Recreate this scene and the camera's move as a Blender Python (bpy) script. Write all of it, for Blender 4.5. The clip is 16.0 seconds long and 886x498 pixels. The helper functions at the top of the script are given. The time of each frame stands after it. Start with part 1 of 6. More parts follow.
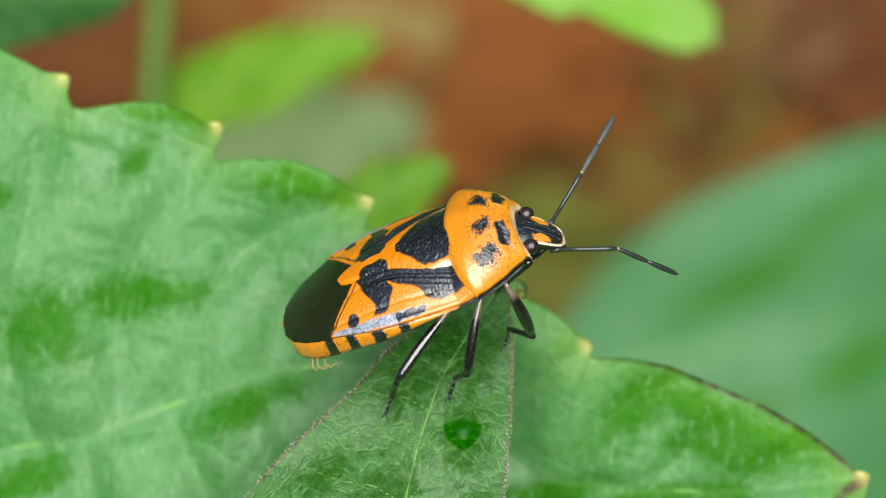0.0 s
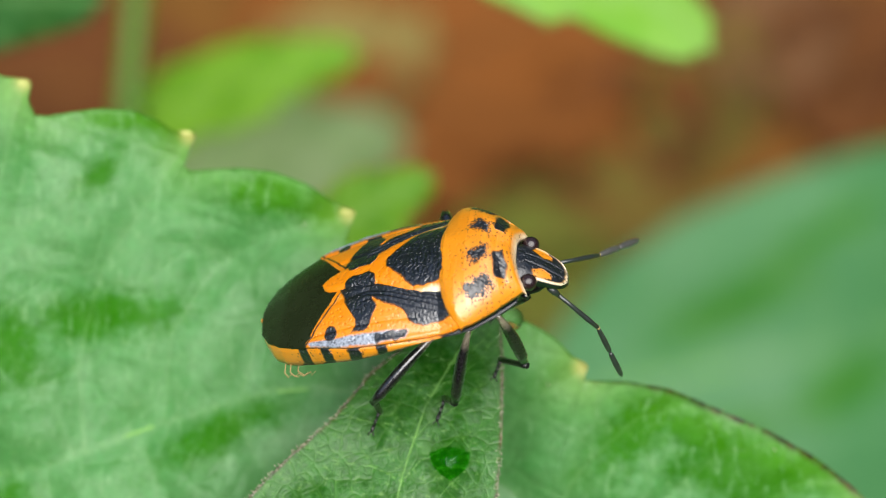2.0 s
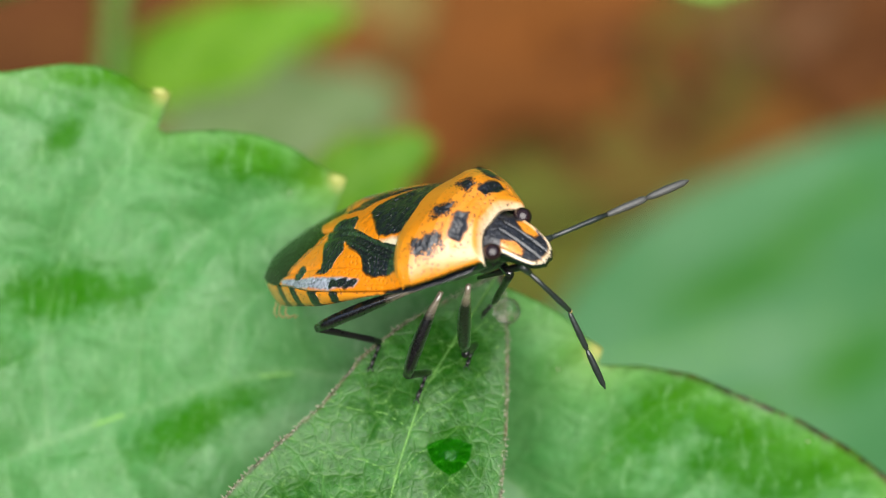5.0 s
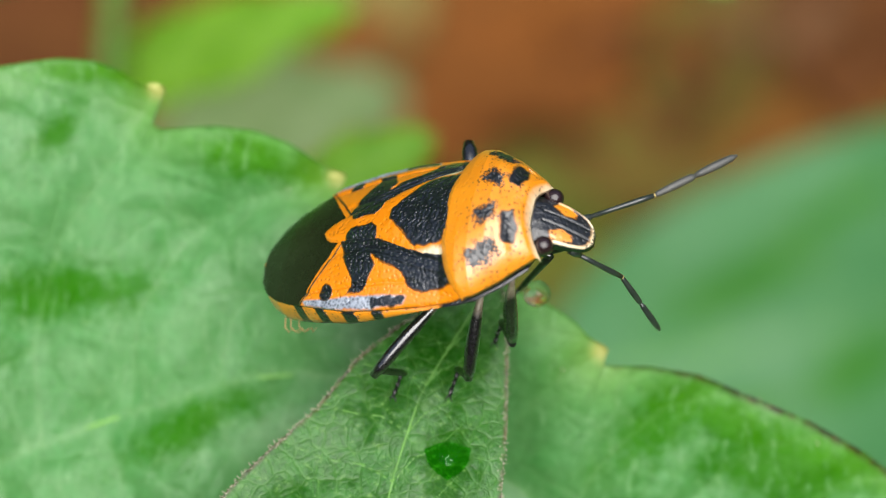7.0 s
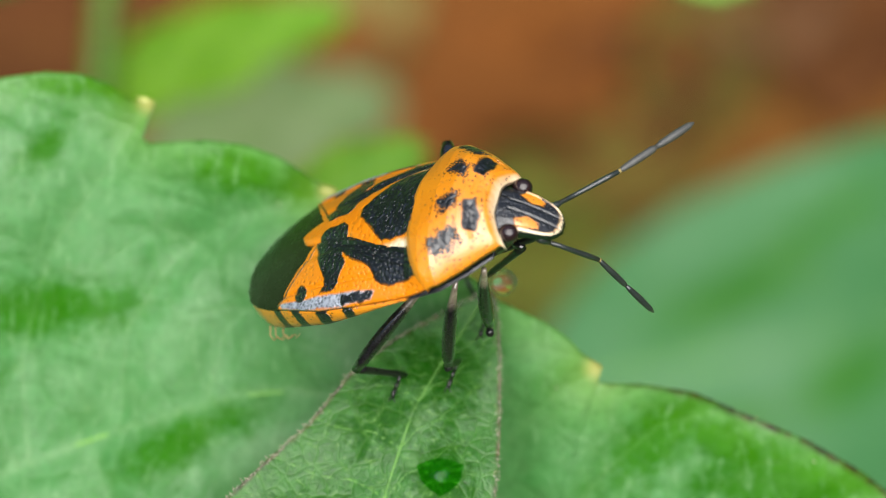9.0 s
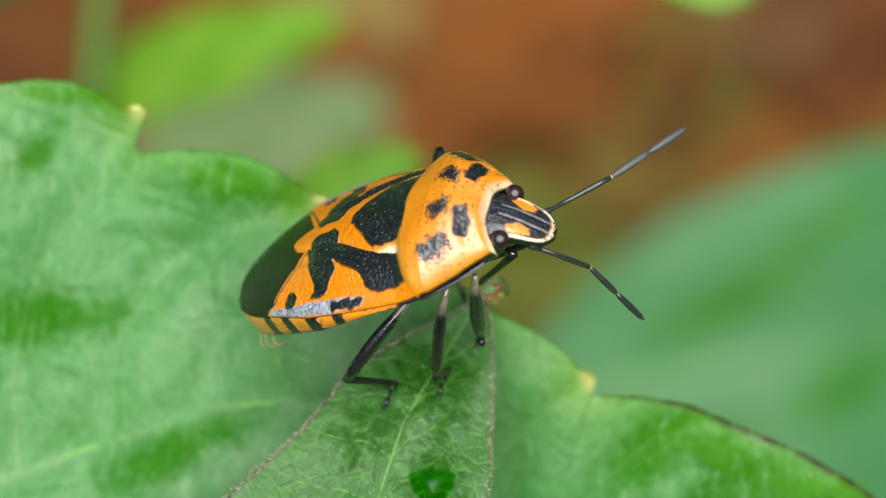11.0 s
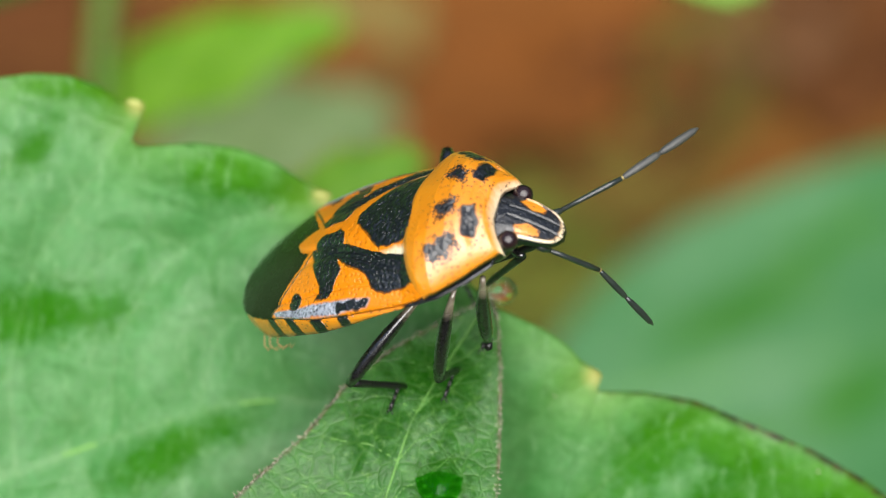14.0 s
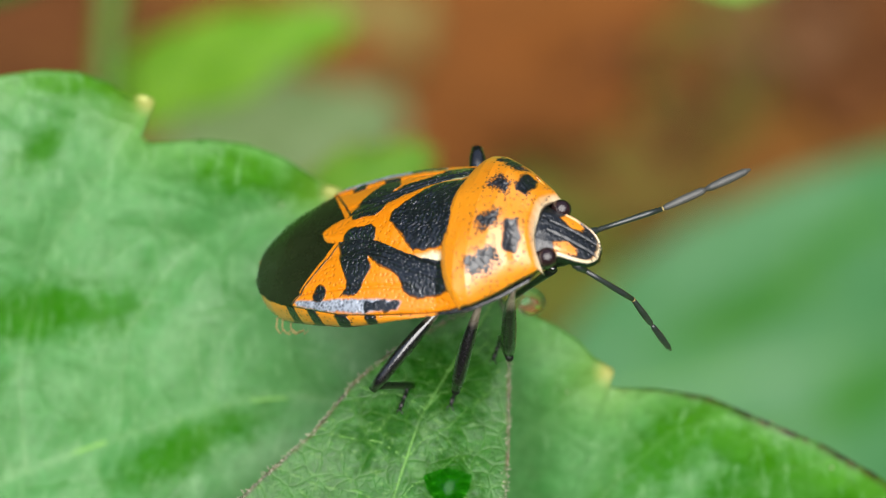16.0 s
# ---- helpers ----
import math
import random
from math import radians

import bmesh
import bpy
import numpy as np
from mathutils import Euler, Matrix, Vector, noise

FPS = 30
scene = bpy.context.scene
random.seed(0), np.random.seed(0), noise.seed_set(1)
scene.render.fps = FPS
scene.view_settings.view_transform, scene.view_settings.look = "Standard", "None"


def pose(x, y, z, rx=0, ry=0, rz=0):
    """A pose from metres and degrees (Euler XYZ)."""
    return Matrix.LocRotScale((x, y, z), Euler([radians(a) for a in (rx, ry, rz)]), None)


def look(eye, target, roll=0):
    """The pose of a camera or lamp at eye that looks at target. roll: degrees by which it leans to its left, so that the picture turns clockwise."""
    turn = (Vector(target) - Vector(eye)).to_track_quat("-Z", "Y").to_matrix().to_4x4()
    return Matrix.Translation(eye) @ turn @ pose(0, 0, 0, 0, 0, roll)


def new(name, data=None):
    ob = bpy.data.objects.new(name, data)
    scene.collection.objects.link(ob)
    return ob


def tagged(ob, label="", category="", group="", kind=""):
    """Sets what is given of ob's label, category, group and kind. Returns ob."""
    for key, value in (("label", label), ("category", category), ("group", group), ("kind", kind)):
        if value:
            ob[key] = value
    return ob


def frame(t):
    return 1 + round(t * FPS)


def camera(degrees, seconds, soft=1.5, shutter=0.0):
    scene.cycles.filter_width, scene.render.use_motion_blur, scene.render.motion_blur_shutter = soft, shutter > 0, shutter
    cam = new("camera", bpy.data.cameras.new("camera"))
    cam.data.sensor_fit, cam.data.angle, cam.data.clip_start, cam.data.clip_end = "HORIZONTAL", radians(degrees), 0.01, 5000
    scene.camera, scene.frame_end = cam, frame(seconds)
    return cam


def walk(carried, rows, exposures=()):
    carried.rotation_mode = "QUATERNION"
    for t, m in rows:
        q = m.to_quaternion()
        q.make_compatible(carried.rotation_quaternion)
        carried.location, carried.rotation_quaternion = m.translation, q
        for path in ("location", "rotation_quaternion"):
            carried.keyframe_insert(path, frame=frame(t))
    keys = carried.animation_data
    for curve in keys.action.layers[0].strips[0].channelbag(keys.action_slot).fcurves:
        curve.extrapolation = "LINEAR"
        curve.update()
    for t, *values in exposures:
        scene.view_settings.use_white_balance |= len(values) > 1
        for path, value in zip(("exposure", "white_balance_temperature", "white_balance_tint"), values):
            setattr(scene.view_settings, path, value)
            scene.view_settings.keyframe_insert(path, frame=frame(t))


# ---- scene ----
MM = 0.001
GROUND_Z = -0.25
# ---- camera ----
cam = camera(24, 16.0, soft=1.1)
walk(cam, [
    (0, pose(-0.000300, -0.035694, 0.046985, 38.000, -0.000, 0.000)),
    (0.5, pose(-0.000325, -0.035116, 0.046273, 38.167, -0.309, -0.175)),
    (1, pose(-0.000332, -0.034513, 0.045476, 38.331, -0.340, -0.286)),
    (1.5, pose(-0.000318, -0.033990, 0.044720, 38.395, -0.303, -0.297)),
    (2, pose(-0.000381, -0.033342, 0.044035, 38.402, -0.345, -0.341)),
    (2.5, pose(-0.000346, -0.032682, 0.043342, 38.326, -0.332, -0.252)),
    (3, pose(-0.000589, -0.032194, 0.042469, 38.322, -0.530, -0.409)),
    (3.5, pose(-0.000304, -0.031564, 0.041648, 38.023, -0.360, -0.324)),
    (4, pose(-0.000426, -0.030853, 0.041033, 37.726, -0.455, -0.415)),
    (4.5, pose(-0.000425, -0.030254, 0.040281, 37.571, -0.472, -0.349)),
    (7, pose(-0.000389, -0.029015, 0.038821, 37.366, -0.377, -0.358)),
    (7.5, pose(-0.000203, -0.029012, 0.038549, 37.648, -0.245, -0.250)),
    (8, pose(-0.000374, -0.028834, 0.038528, 37.450, -0.399, -0.387)),
    (8.5, pose(-0.000317, -0.028798, 0.038482, 37.527, -0.420, -0.463)),
    (9, pose(-0.000402, -0.028408, 0.038572, 37.445, -0.593, -0.444)),
    (11.5, pose(-0.000378, -0.028078, 0.038086, 37.796, -0.811, -0.422)),
    (12, pose(-0.000183, -0.028278, 0.037848, 38.160, -0.582, -0.500)),
    (12.5, pose(-0.000307, -0.028193, 0.037775, 38.089, -0.630, -0.527)),
    (13, pose(-0.000551, -0.028050, 0.037794, 37.894, -0.813, -0.705)),
    (13.5, pose(-0.000369, -0.027922, 0.037716, 37.801, -0.665, -0.534)),
    (14, pose(-0.000197, -0.027966, 0.037486, 37.931, -0.502, -0.394)),
    (14.5, pose(-0.000515, -0.027886, 0.037432, 37.871, -0.624, -0.600)),
    (15, pose(-0.000400, -0.027862, 0.037324, 37.865, -0.430, -0.439)),
    (15.5, pose(-0.000192, -0.027869, 0.037252, 37.836, -0.218, -0.258)),
    (16, pose(-0.000308, -0.027907, 0.037253, 37.935, -0.261, -0.406)),
], exposures=[(0.0, 0.40), (16.0, 0.40)])

# ---- daylight: bright overcast sky with a soft sun ----
SUN_ELEVATION, SUN_ROTATION = 64.0, 172.0
world = bpy.data.worlds.new("sky")
world.use_nodes = True
scene.world = world
wn = world.node_tree.nodes
sky = wn.new("ShaderNodeTexSky")
sky.sky_type, sky.sun_disc = "NISHITA", False
sky.sun_elevation, sky.sun_rotation = radians(SUN_ELEVATION), radians(SUN_ROTATION)
sky.air_density, sky.dust_density, sky.ozone_density = 1.0, 2.0, 1.0
wn["Background"].inputs["Strength"].default_value = 0.09
world.node_tree.links.new(sky.outputs["Color"], wn["Background"].inputs["Color"])
sun = new("sun", bpy.data.lights.new("sun", "SUN"))
sun.data.energy, sun.data.angle, sun.data.color = 5.0, radians(75), (1.0, 0.97, 0.92)
sun.matrix_world = look((0.1 * math.sin(radians(SUN_ROTATION)), 0.1 * math.cos(radians(SUN_ROTATION)), 0.1 * math.tan(radians(SUN_ELEVATION))), (0, 0, 0))


# ---- materials ----
class Mat:
    """A node material with short ways to add nodes."""

    def __init__(self, name):
        self.m = bpy.data.materials.new(name)
        self.m.use_nodes = True
        self.t = self.m.node_tree
        self.b = self.t.nodes["Principled BSDF"]

    def node(self, kind, **ins):
        n = self.t.nodes.new("ShaderNode" + kind)
        for k, v in ins.items():
            self.put(n, k.replace("_", " "), v)
        return n

    def put(self, n, key, v):
        if isinstance(v, bpy.types.NodeSocket):
            self.t.links.new(v, n.inputs[key])
        else:
            n.inputs[key].default_value = v

    def set(self, **ins):
        for k, v in ins.items():
            self.put(self.b, k.replace("_", " "), v)
        return self

    def coords(self):
        return self.node("TexCoord").outputs["Object"]

    def noise(self, scale, detail=4.0, rough=0.55, vec=None, out="Fac"):
        n = self.node("TexNoise", Scale=scale, Detail=detail, Roughness=rough)
        self.t.links.new(vec or self.coords(), n.inputs["Vector"])
        return n.outputs[out]

    def voronoi(self, scale, feature="F1", vec=None):
        n = self.node("TexVoronoi", Scale=scale)
        n.feature = feature
        self.t.links.new(vec or self.coords(), n.inputs["Vector"])
        return n.outputs["Distance"]

    def attr(self, name):
        n = self.node("Attribute")
        n.attribute_name = name
        return n.outputs["Fac"]

    def fit(self, v, a, b, c=0.0, d=1.0, smooth=False):
        n = self.node("MapRange")
        if smooth:
            n.interpolation_type = "SMOOTHSTEP"
        for k, x in zip(("Value", "From Min", "From Max", "To Min", "To Max"), (v, a, b, c, d)):
            self.put(n, k, x)
        return n.outputs["Result"]

    def calc(self, op, a, b=0.0):
        n = self.node("Math")
        n.operation = op
        self.put(n, 0, a)
        self.put(n, 1, b)
        return n.outputs[0]

    def mix(self, f, a, b):
        n = self.node("Mix")
        n.data_type = "RGBA"
        self.put(n, 0, f)
        for i, v in ((6, a), (7, b)):
            self.put(n, i, (*v, 1.0) if isinstance(v, tuple) else v)
        return n.outputs[2]

    def bump(self, height, strength, distance):
        n = self.node("Bump", Strength=strength, Distance=distance, Height=height)
        self.put(self.b, "Normal", n.outputs[0])
        return self


def body_material(name, dents=9000.0, dent_depth=0.00003, groove=5500.0, bite=0.5, dark_pits=0.3, pepper=0.0, sheen=0.2, gloss=0.6, folds_on=(1.4, 5.0), varnish=0.65, tone=((0.71, 0.215, 0.002), (0.80, 0.295, 0.005))):
    """Orange insect shell with black and cream marks, pitted with small dents."""
    m = Mat(name)
    wob = m.calc("MULTIPLY", m.calc("SUBTRACT", m.noise(9000.0, 3.0), 0.5), 0.06)
    black = m.fit(m.calc("ADD", m.attr("black"), wob), -0.02, 0.02)
    pale = m.fit(m.calc("ADD", m.attr("pale"), wob), -0.06, 0.05)
    orange = m.mix(m.noise(1300.0), *tone)
    pits = m.voronoi(dents)
    orange = m.mix(m.fit(pits, 0.08, 0.24, dark_pits, 1.0), (0.36, 0.08, 0.003), orange)
    cream = m.mix(m.noise(6000.0), (0.72, 0.60, 0.34), (0.80, 0.72, 0.55))
    mesh = m.calc("ADD", m.voronoi(12500.0), m.calc("MULTIPLY", m.noise(3000.0, 3.0), 0.7))
    grey = m.mix(m.fit(mesh, 0.30, 1.05), (0.02, 0.024, 0.034), m.mix(m.noise(3000.0), (0.24, 0.28, 0.35), (0.44, 0.48, 0.55)))
    chalk = m.fit(m.calc("ADD", m.attr("grey"), wob), -0.03, 0.03)
    ink = m.mix(m.noise(5000.0), (0.003, 0.004, 0.006), (0.007, 0.009, 0.013))
    peppered = m.calc("MULTIPLY", m.fit(m.attr("black"), -0.40, -0.03), m.fit(pits, 0.20, 0.27, pepper, 0.0))
    black = m.calc("MAXIMUM", black, peppered)
    col = m.mix(black, m.mix(chalk, m.mix(pale, orange, cream), grey), ink)
    m.set(Base_Color=col, Roughness=m.fit(m.noise(4000.0), 0.3, 0.7, 0.26, 0.40), Specular_IOR_Level=m.fit(black, 0.0, 1.0, 0.5, 0.45), Coat_Weight=m.fit(black, 0.0, 1.0, varnish, gloss), Coat_Roughness=sheen, Coat_IOR=1.9)
    grit = m.fit(m.voronoi(dents * 1.05), 0.05, 0.5, 0.0, 1.0, True)
    rough = m.calc("ADD", grit, m.calc("MULTIPLY", m.noise(groove, 4.0, 0.6), 1.6))
    low, high = folds_on
    h = m.calc("ADD", m.calc("MULTIPLY", m.fit(pits, 0.05, 0.5, 0.0, 1.0, True), low), m.calc("MULTIPLY", rough, m.fit(black, 0.0, 1.0, 0.0, high)))
    h = m.calc("ADD", h, m.calc("MULTIPLY", m.noise(1500.0, 3.0, 0.5), low))
    m.bump(h, bite, dent_depth)
    return m.m


SHELL = body_material("orange_shell", 9000.0, 0.00006, 4000.0, 0.7, 0.7, 0.95, 0.36, 0.55, (0.30, 0.9), 1.0)
WING = body_material("leathery_wing", 8500.0, 0.00007, 4200.0, 0.9, 0.93, sheen=0.26, gloss=1.0, folds_on=(0.28, 0.62), varnish=0.7, tone=((0.68, 0.185, 0.001), (0.77, 0.25, 0.003)))


def plain(name, a, b, scale, rough, spec=0.5, coat=0.0, bump=0.0, bscale=8000.0):
    m = Mat(name)
    m.set(Base_Color=m.mix(m.noise(scale), a, b), Roughness=m.fit(m.noise(scale * 2.3), 0.3, 0.7, rough * 0.8, rough * 1.2), Specular_IOR_Level=spec, Coat_Weight=coat, Coat_Roughness=0.1)
    if bump:
        m.bump(m.noise(bscale), 0.5, bump)
    return m


MEMBRANE = plain("smoky_membrane", (0.008, 0.012, 0.004), (0.016, 0.022, 0.009), 1500.0, 0.28, 0.28, 0.0, 0.00001, 3000.0).m
LEG = plain("black_leg", (0.005, 0.005, 0.006), (0.014, 0.013, 0.012), 3000.0, 0.32, 0.5, 0.25, 0.00001).m


def thigh_material():
    """Polished black, horn-coloured where the thigh leaves the body."""
    m = Mat("polished_thigh")
    root = m.fit(m.calc("ADD", m.attr("pale"), m.calc("MULTIPLY", m.calc("SUBTRACT", m.noise(4000.0), 0.5), 0.4)), 0.3, 0.7)
    dark = m.mix(m.noise(3000.0), (0.004, 0.004, 0.005), (0.012, 0.011, 0.011))
    horn = m.mix(m.noise(2500.0), (0.13, 0.10, 0.065), (0.36, 0.31, 0.23))
    m.set(Base_Color=m.mix(root, dark, horn), Roughness=m.fit(m.noise(5000.0), 0.3, 0.7, 0.20, 0.34), Specular_IOR_Level=0.8, Coat_Weight=1.0, Coat_Roughness=0.14, Coat_IOR=1.7)
    m.bump(m.noise(7000.0), 0.4, 0.000012)
    return m.m


THIGH = thigh_material()
FEELER = plain("dark_feeler", (0.008, 0.012, 0.011), (0.034, 0.042, 0.038), 4000.0, 0.34, 0.6, 0.3, 0.00001).m
# paler than the other antenna: glare on its end is put into the grey
FEELER_TIP = plain("glare_grey_feeler", (0.030, 0.032, 0.030), (0.10, 0.10, 0.092), 4000.0, 0.45, 0.5, 0.0, 0.00001).m
EYE = plain("compound_eye", (0.010, 0.005, 0.006), (0.026, 0.013, 0.014), 5000.0, 0.22, 0.5, 0.3).m
HAIR = plain("pale_bristle", (0.22, 0.17, 0.05), (0.36, 0.28, 0.11), 3000.0, 0.6).m


def leaf_material(name, deep, sheen_tone, net=900.0, gloss=0.45, rim=(0.10, 0.045, 0.02), vein_col=(0.22, 0.40, 0.13), net_amount=0.3, relief=0.00006, speck=0.25, glint=0.0, shine=0.5, quilt=0.0, vein_mix=0.3, young=0.0, broken=(0.8, 0.9), streak=0.0):
    """Green leaf blade. Attributes: vein (1 on a vein), rim (1 at the margin), tooth (pale tips of teeth), sky_sheen (1
    where bluish sky sheen is painted into the colour).
    """
    m = Mat(name)
    warp = m.node("VectorMath")
    warp.operation = "ADD"
    m.put(warp, 0, m.coords())
    jitter = m.node("VectorMath")
    jitter.operation = "SCALE"
    m.put(jitter, 0, m.noise(700.0, 3.0, 0.6, out="Color"))
    m.put(jitter, "Scale", 0.0006)
    m.t.links.new(jitter.outputs[0], warp.inputs[1])
    fine = m.noise(2600.0, 5.0, 0.7)
    soft = m.noise(260.0, 4.0, 0.55)
    cells = m.voronoi(net, "DISTANCE_TO_EDGE", warp.outputs[0])
    cells2 = m.voronoi(net * 2.7, "DISTANCE_TO_EDGE", warp.outputs[0])
    lines = m.calc("MAXIMUM", m.fit(cells, 0.0, 0.10, 1.0, 0.0, True), m.fit(cells2, 0.0, 0.16, 0.5, 0.0, True))
    cloud = m.calc("ADD", m.calc("MULTIPLY", m.calc("SUBTRACT", m.noise(520.0, 6.0, 0.6), 0.5), broken[0]), m.calc("MULTIPLY", m.calc("SUBTRACT", m.noise(2400.0, 5.0, 0.7), 0.5), broken[1]))
    # mask that paints the sky's bluish reflection into the base colour
    sky_sheen = m.fit(m.calc("ADD", m.attr("sky_sheen"), cloud), 0.22, 0.82, 0.0, 1.0, True)
    sheen_tone = m.mix(m.fit(m.noise(1100.0, 5.0, 0.65), 0.35, 0.7, 0.0, 0.45), sheen_tone, (deep[0] * 1.6, sheen_tone[1] * 0.95, sheen_tone[2] * 0.55))
    base = m.mix(sky_sheen, deep, sheen_tone)
    base = m.mix(m.calc("MULTIPLY", m.attr("flush"), young), base, (0.12, 0.37, 0.012))
    base = m.mix(m.fit(fine, 0.30, 0.75, 0.0, speck), base, (deep[0] * 0.6, deep[1] * 0.6, deep[2] * 0.6))
    grain = m.noise(6000.0, 5.0, 0.75)
    # small glints painted into the colour as pale flecks
    base = m.mix(m.fit(grain, 0.56, 0.72, 0.0, glint), base, vein_col)
    base = m.mix(m.fit(grain, 0.30, 0.46, speck, 0.0), base, (deep[0] * 0.4, deep[1] * 0.5, deep[2] * 0.4))
    if streak:
        drawn = m.node("Mapping")
        m.put(drawn, "Vector", m.coords())
        m.put(drawn, "Rotation", (0.0, 0.0, radians(-28)))
        m.put(drawn, "Scale", (1.0, 0.3, 1.0))
        base = m.mix(m.fit(m.noise(3800.0, 4.0, 0.6, drawn.outputs[0]), 0.56, 0.74, 0.0, streak), base, (0.24, 0.46, 0.20))
    base = m.mix(m.calc("MULTIPLY", lines, net_amount), base, vein_col)
    base = m.mix(m.fit(m.attr("vein"), 0.25, 0.9, 0.0, vein_mix), base, vein_col)
    blotch = m.fit(m.noise(1600.0, 5.0, 0.7), 0.34, 0.56)
    rim = m.mix(m.fit(m.noise(5200.0, 3.0, 0.7), 0.42, 0.60), (rim[0] * 0.25, rim[1] * 0.25, rim[2] * 0.3), rim)
    base = m.mix(m.calc("MULTIPLY", m.fit(m.attr("rim"), 0.30, 0.85), blotch), base, rim)
    base = m.mix(m.attr("tooth"), base, (0.50, 0.46, 0.13))
    m.set(Base_Color=base, Roughness=m.fit(soft, 0.35, 0.65, gloss * 0.8, gloss * 1.25), Specular_IOR_Level=m.fit(sky_sheen, 0.0, 1.0, shine * 0.2, shine))
    h = m.calc("ADD", m.calc("MULTIPLY", m.attr("vein"), -0.6), m.calc("MULTIPLY", lines, -0.5))
    h = m.calc("ADD", h, m.calc("MULTIPLY", fine, 0.7))
    if quilt:
        h = m.calc("ADD", h, m.fit(cells, 0.0, 0.42, 0.0, quilt, True))
    m.bump(h, 0.5, relief)
    glow = m.node("BsdfTranslucent", Color=m.mix(0.5, base, (0.10, 0.30, 0.01)))
    both = m.node("MixShader")
    m.put(both, 0, 0.24)
    m.t.links.new(m.b.outputs[0], both.inputs[1])
    m.t.links.new(glow.outputs[0], both.inputs[2])
    m.t.links.new(both.outputs[0], m.t.nodes["Material Output"].inputs["Surface"])
    return m.m


LEAF_BIG = leaf_material("sky_sheen_leaf", (0.024, 0.165, 0.0005), (0.094, 0.280, 0.080), 480.0, 0.5, net_amount=0.04, speck=0.45, glint=0.25, relief=0.00007, quilt=0.9, vein_mix=0.15, streak=0.38, rim=(0.075, 0.048, 0.018), young=0.8)
LEAF_TIP = leaf_material("veined_leaf", (0.012, 0.100, 0.002), (0.048, 0.190, 0.024), 2000.0, 0.4, net_amount=0.10, relief=0.00006, speck=0.8, vein_col=(0.20, 0.40, 0.09), glint=0.6, shine=0.5, quilt=0.2, rim=(0.11, 0.09, 0.035), vein_mix=0.30, broken=(0.9, 2.0))
LEAF_FAR = leaf_material("distant_leaf", (0.030, 0.155, 0.012), (0.052, 0.195, 0.072), 260.0, 0.5, net_amount=0.1, shine=0.35)
LEAF_BRIGHT = leaf_material("young_leaf", (0.097, 0.270, 0.004), (0.184, 0.389, 0.024), 300.0, 0.5, net_amount=0.1, shine=0.15)
LEAF_FRESH = leaf_material("fresh_leaf", (0.060, 0.190, 0.001), (0.10, 0.25, 0.003), 300.0, 0.7, net_amount=0.1, rim=(0.25, 0.22, 0.03), shine=0.15)
LEAF_LIME = leaf_material("lime_leaf", (0.16, 0.38, 0.035), (0.20, 0.43, 0.07), 300.0, 0.5, net_amount=0.1, shine=0.2)
LEAF_DARK = leaf_material("deep_green_leaf", (0.012, 0.075, 0.010), (0.025, 0.11, 0.024), 300.0, 0.8, net_amount=0.1, shine=0.1)
LEAF_GREY = leaf_material("greyish_leaf", (0.096, 0.156, 0.050), (0.132, 0.198, 0.078), 300.0, 0.6, net_amount=0.1)
VEIN = plain("pale_vein", (0.09, 0.28, 0.03), (0.17, 0.36, 0.07), 900.0, 0.5).m
TOOTH = plain("yellowed_tooth", (0.34, 0.40, 0.08), (0.50, 0.48, 0.16), 900.0, 0.5).m
RUST = plain("rusty_spot", (0.13, 0.075, 0.02), (0.19, 0.10, 0.03), 4000.0, 0.6).m
DUST = plain("pale_grain", (0.26, 0.25, 0.15), (0.42, 0.42, 0.30), 4000.0, 0.6).m
STEM = plain("green_stem", (0.05, 0.135, 0.003), (0.08, 0.17, 0.006), 300.0, 0.5).m


def soil_material():
    m = Mat("bare_earth")
    a = m.fit(m.noise(9.0, 3.0), 0.35, 0.65)
    c = m.mix(a, (0.120, 0.055, 0.012), (0.147, 0.060, 0.013))
    c = m.mix(m.fit(m.noise(60.0, 5.0), 0.4, 0.7, 0.0, 0.15), c, (0.10, 0.062, 0.015))
    spot = m.node("VectorMath", Vector=m.coords())
    spot.operation = "SUBTRACT"
    spot.inputs[1].default_value = (0.0, 0.24, GROUND_Z)
    span = m.node("VectorMath")
    span.operation = "LENGTH"
    m.put(span, 0, spot.outputs[0])
    # green added to the unseen outer ground so that reflections turn less brown
    added_green = m.fit(m.calc("ADD", span.outputs["Value"], m.calc("MULTIPLY", m.noise(12.0, 5.0), 0.2)), 0.27, 0.36)
    green = m.mix(m.noise(80.0, 5.0, 0.7), (0.018, 0.05, 0.008), (0.05, 0.12, 0.02))
    m.set(Base_Color=m.mix(added_green, c, green), Roughness=1.0, Specular_IOR_Level=0.1)
    m.bump(m.noise(120.0, 6.0), 0.4, 0.002)
    return m.m


SOIL = soil_material()
SCREEN_GREEN = plain("sky_screen_leaves", (0.025, 0.065, 0.012), (0.05, 0.11, 0.02), 6.0, 0.6, 0.3).m
DRY = plain("dry_brown_leaf", (0.140, 0.050, 0.011), (0.164, 0.058, 0.013), 60.0, 1.0, 0.1).m
DRY_DARK = plain("rotten_leaf", (0.078, 0.029, 0.009), (0.098, 0.037, 0.012), 60.0, 1.0, 0.1).m
DRY_OLIVE = plain("mossy_dry_leaf", (0.087, 0.066, 0.013), (0.109, 0.080, 0.018), 60.0, 1.0, 0.1).m
DRY_PALE = plain("faded_leaf", (0.109, 0.054, 0.023), (0.129, 0.064, 0.029), 60.0, 1.0, 0.1).m
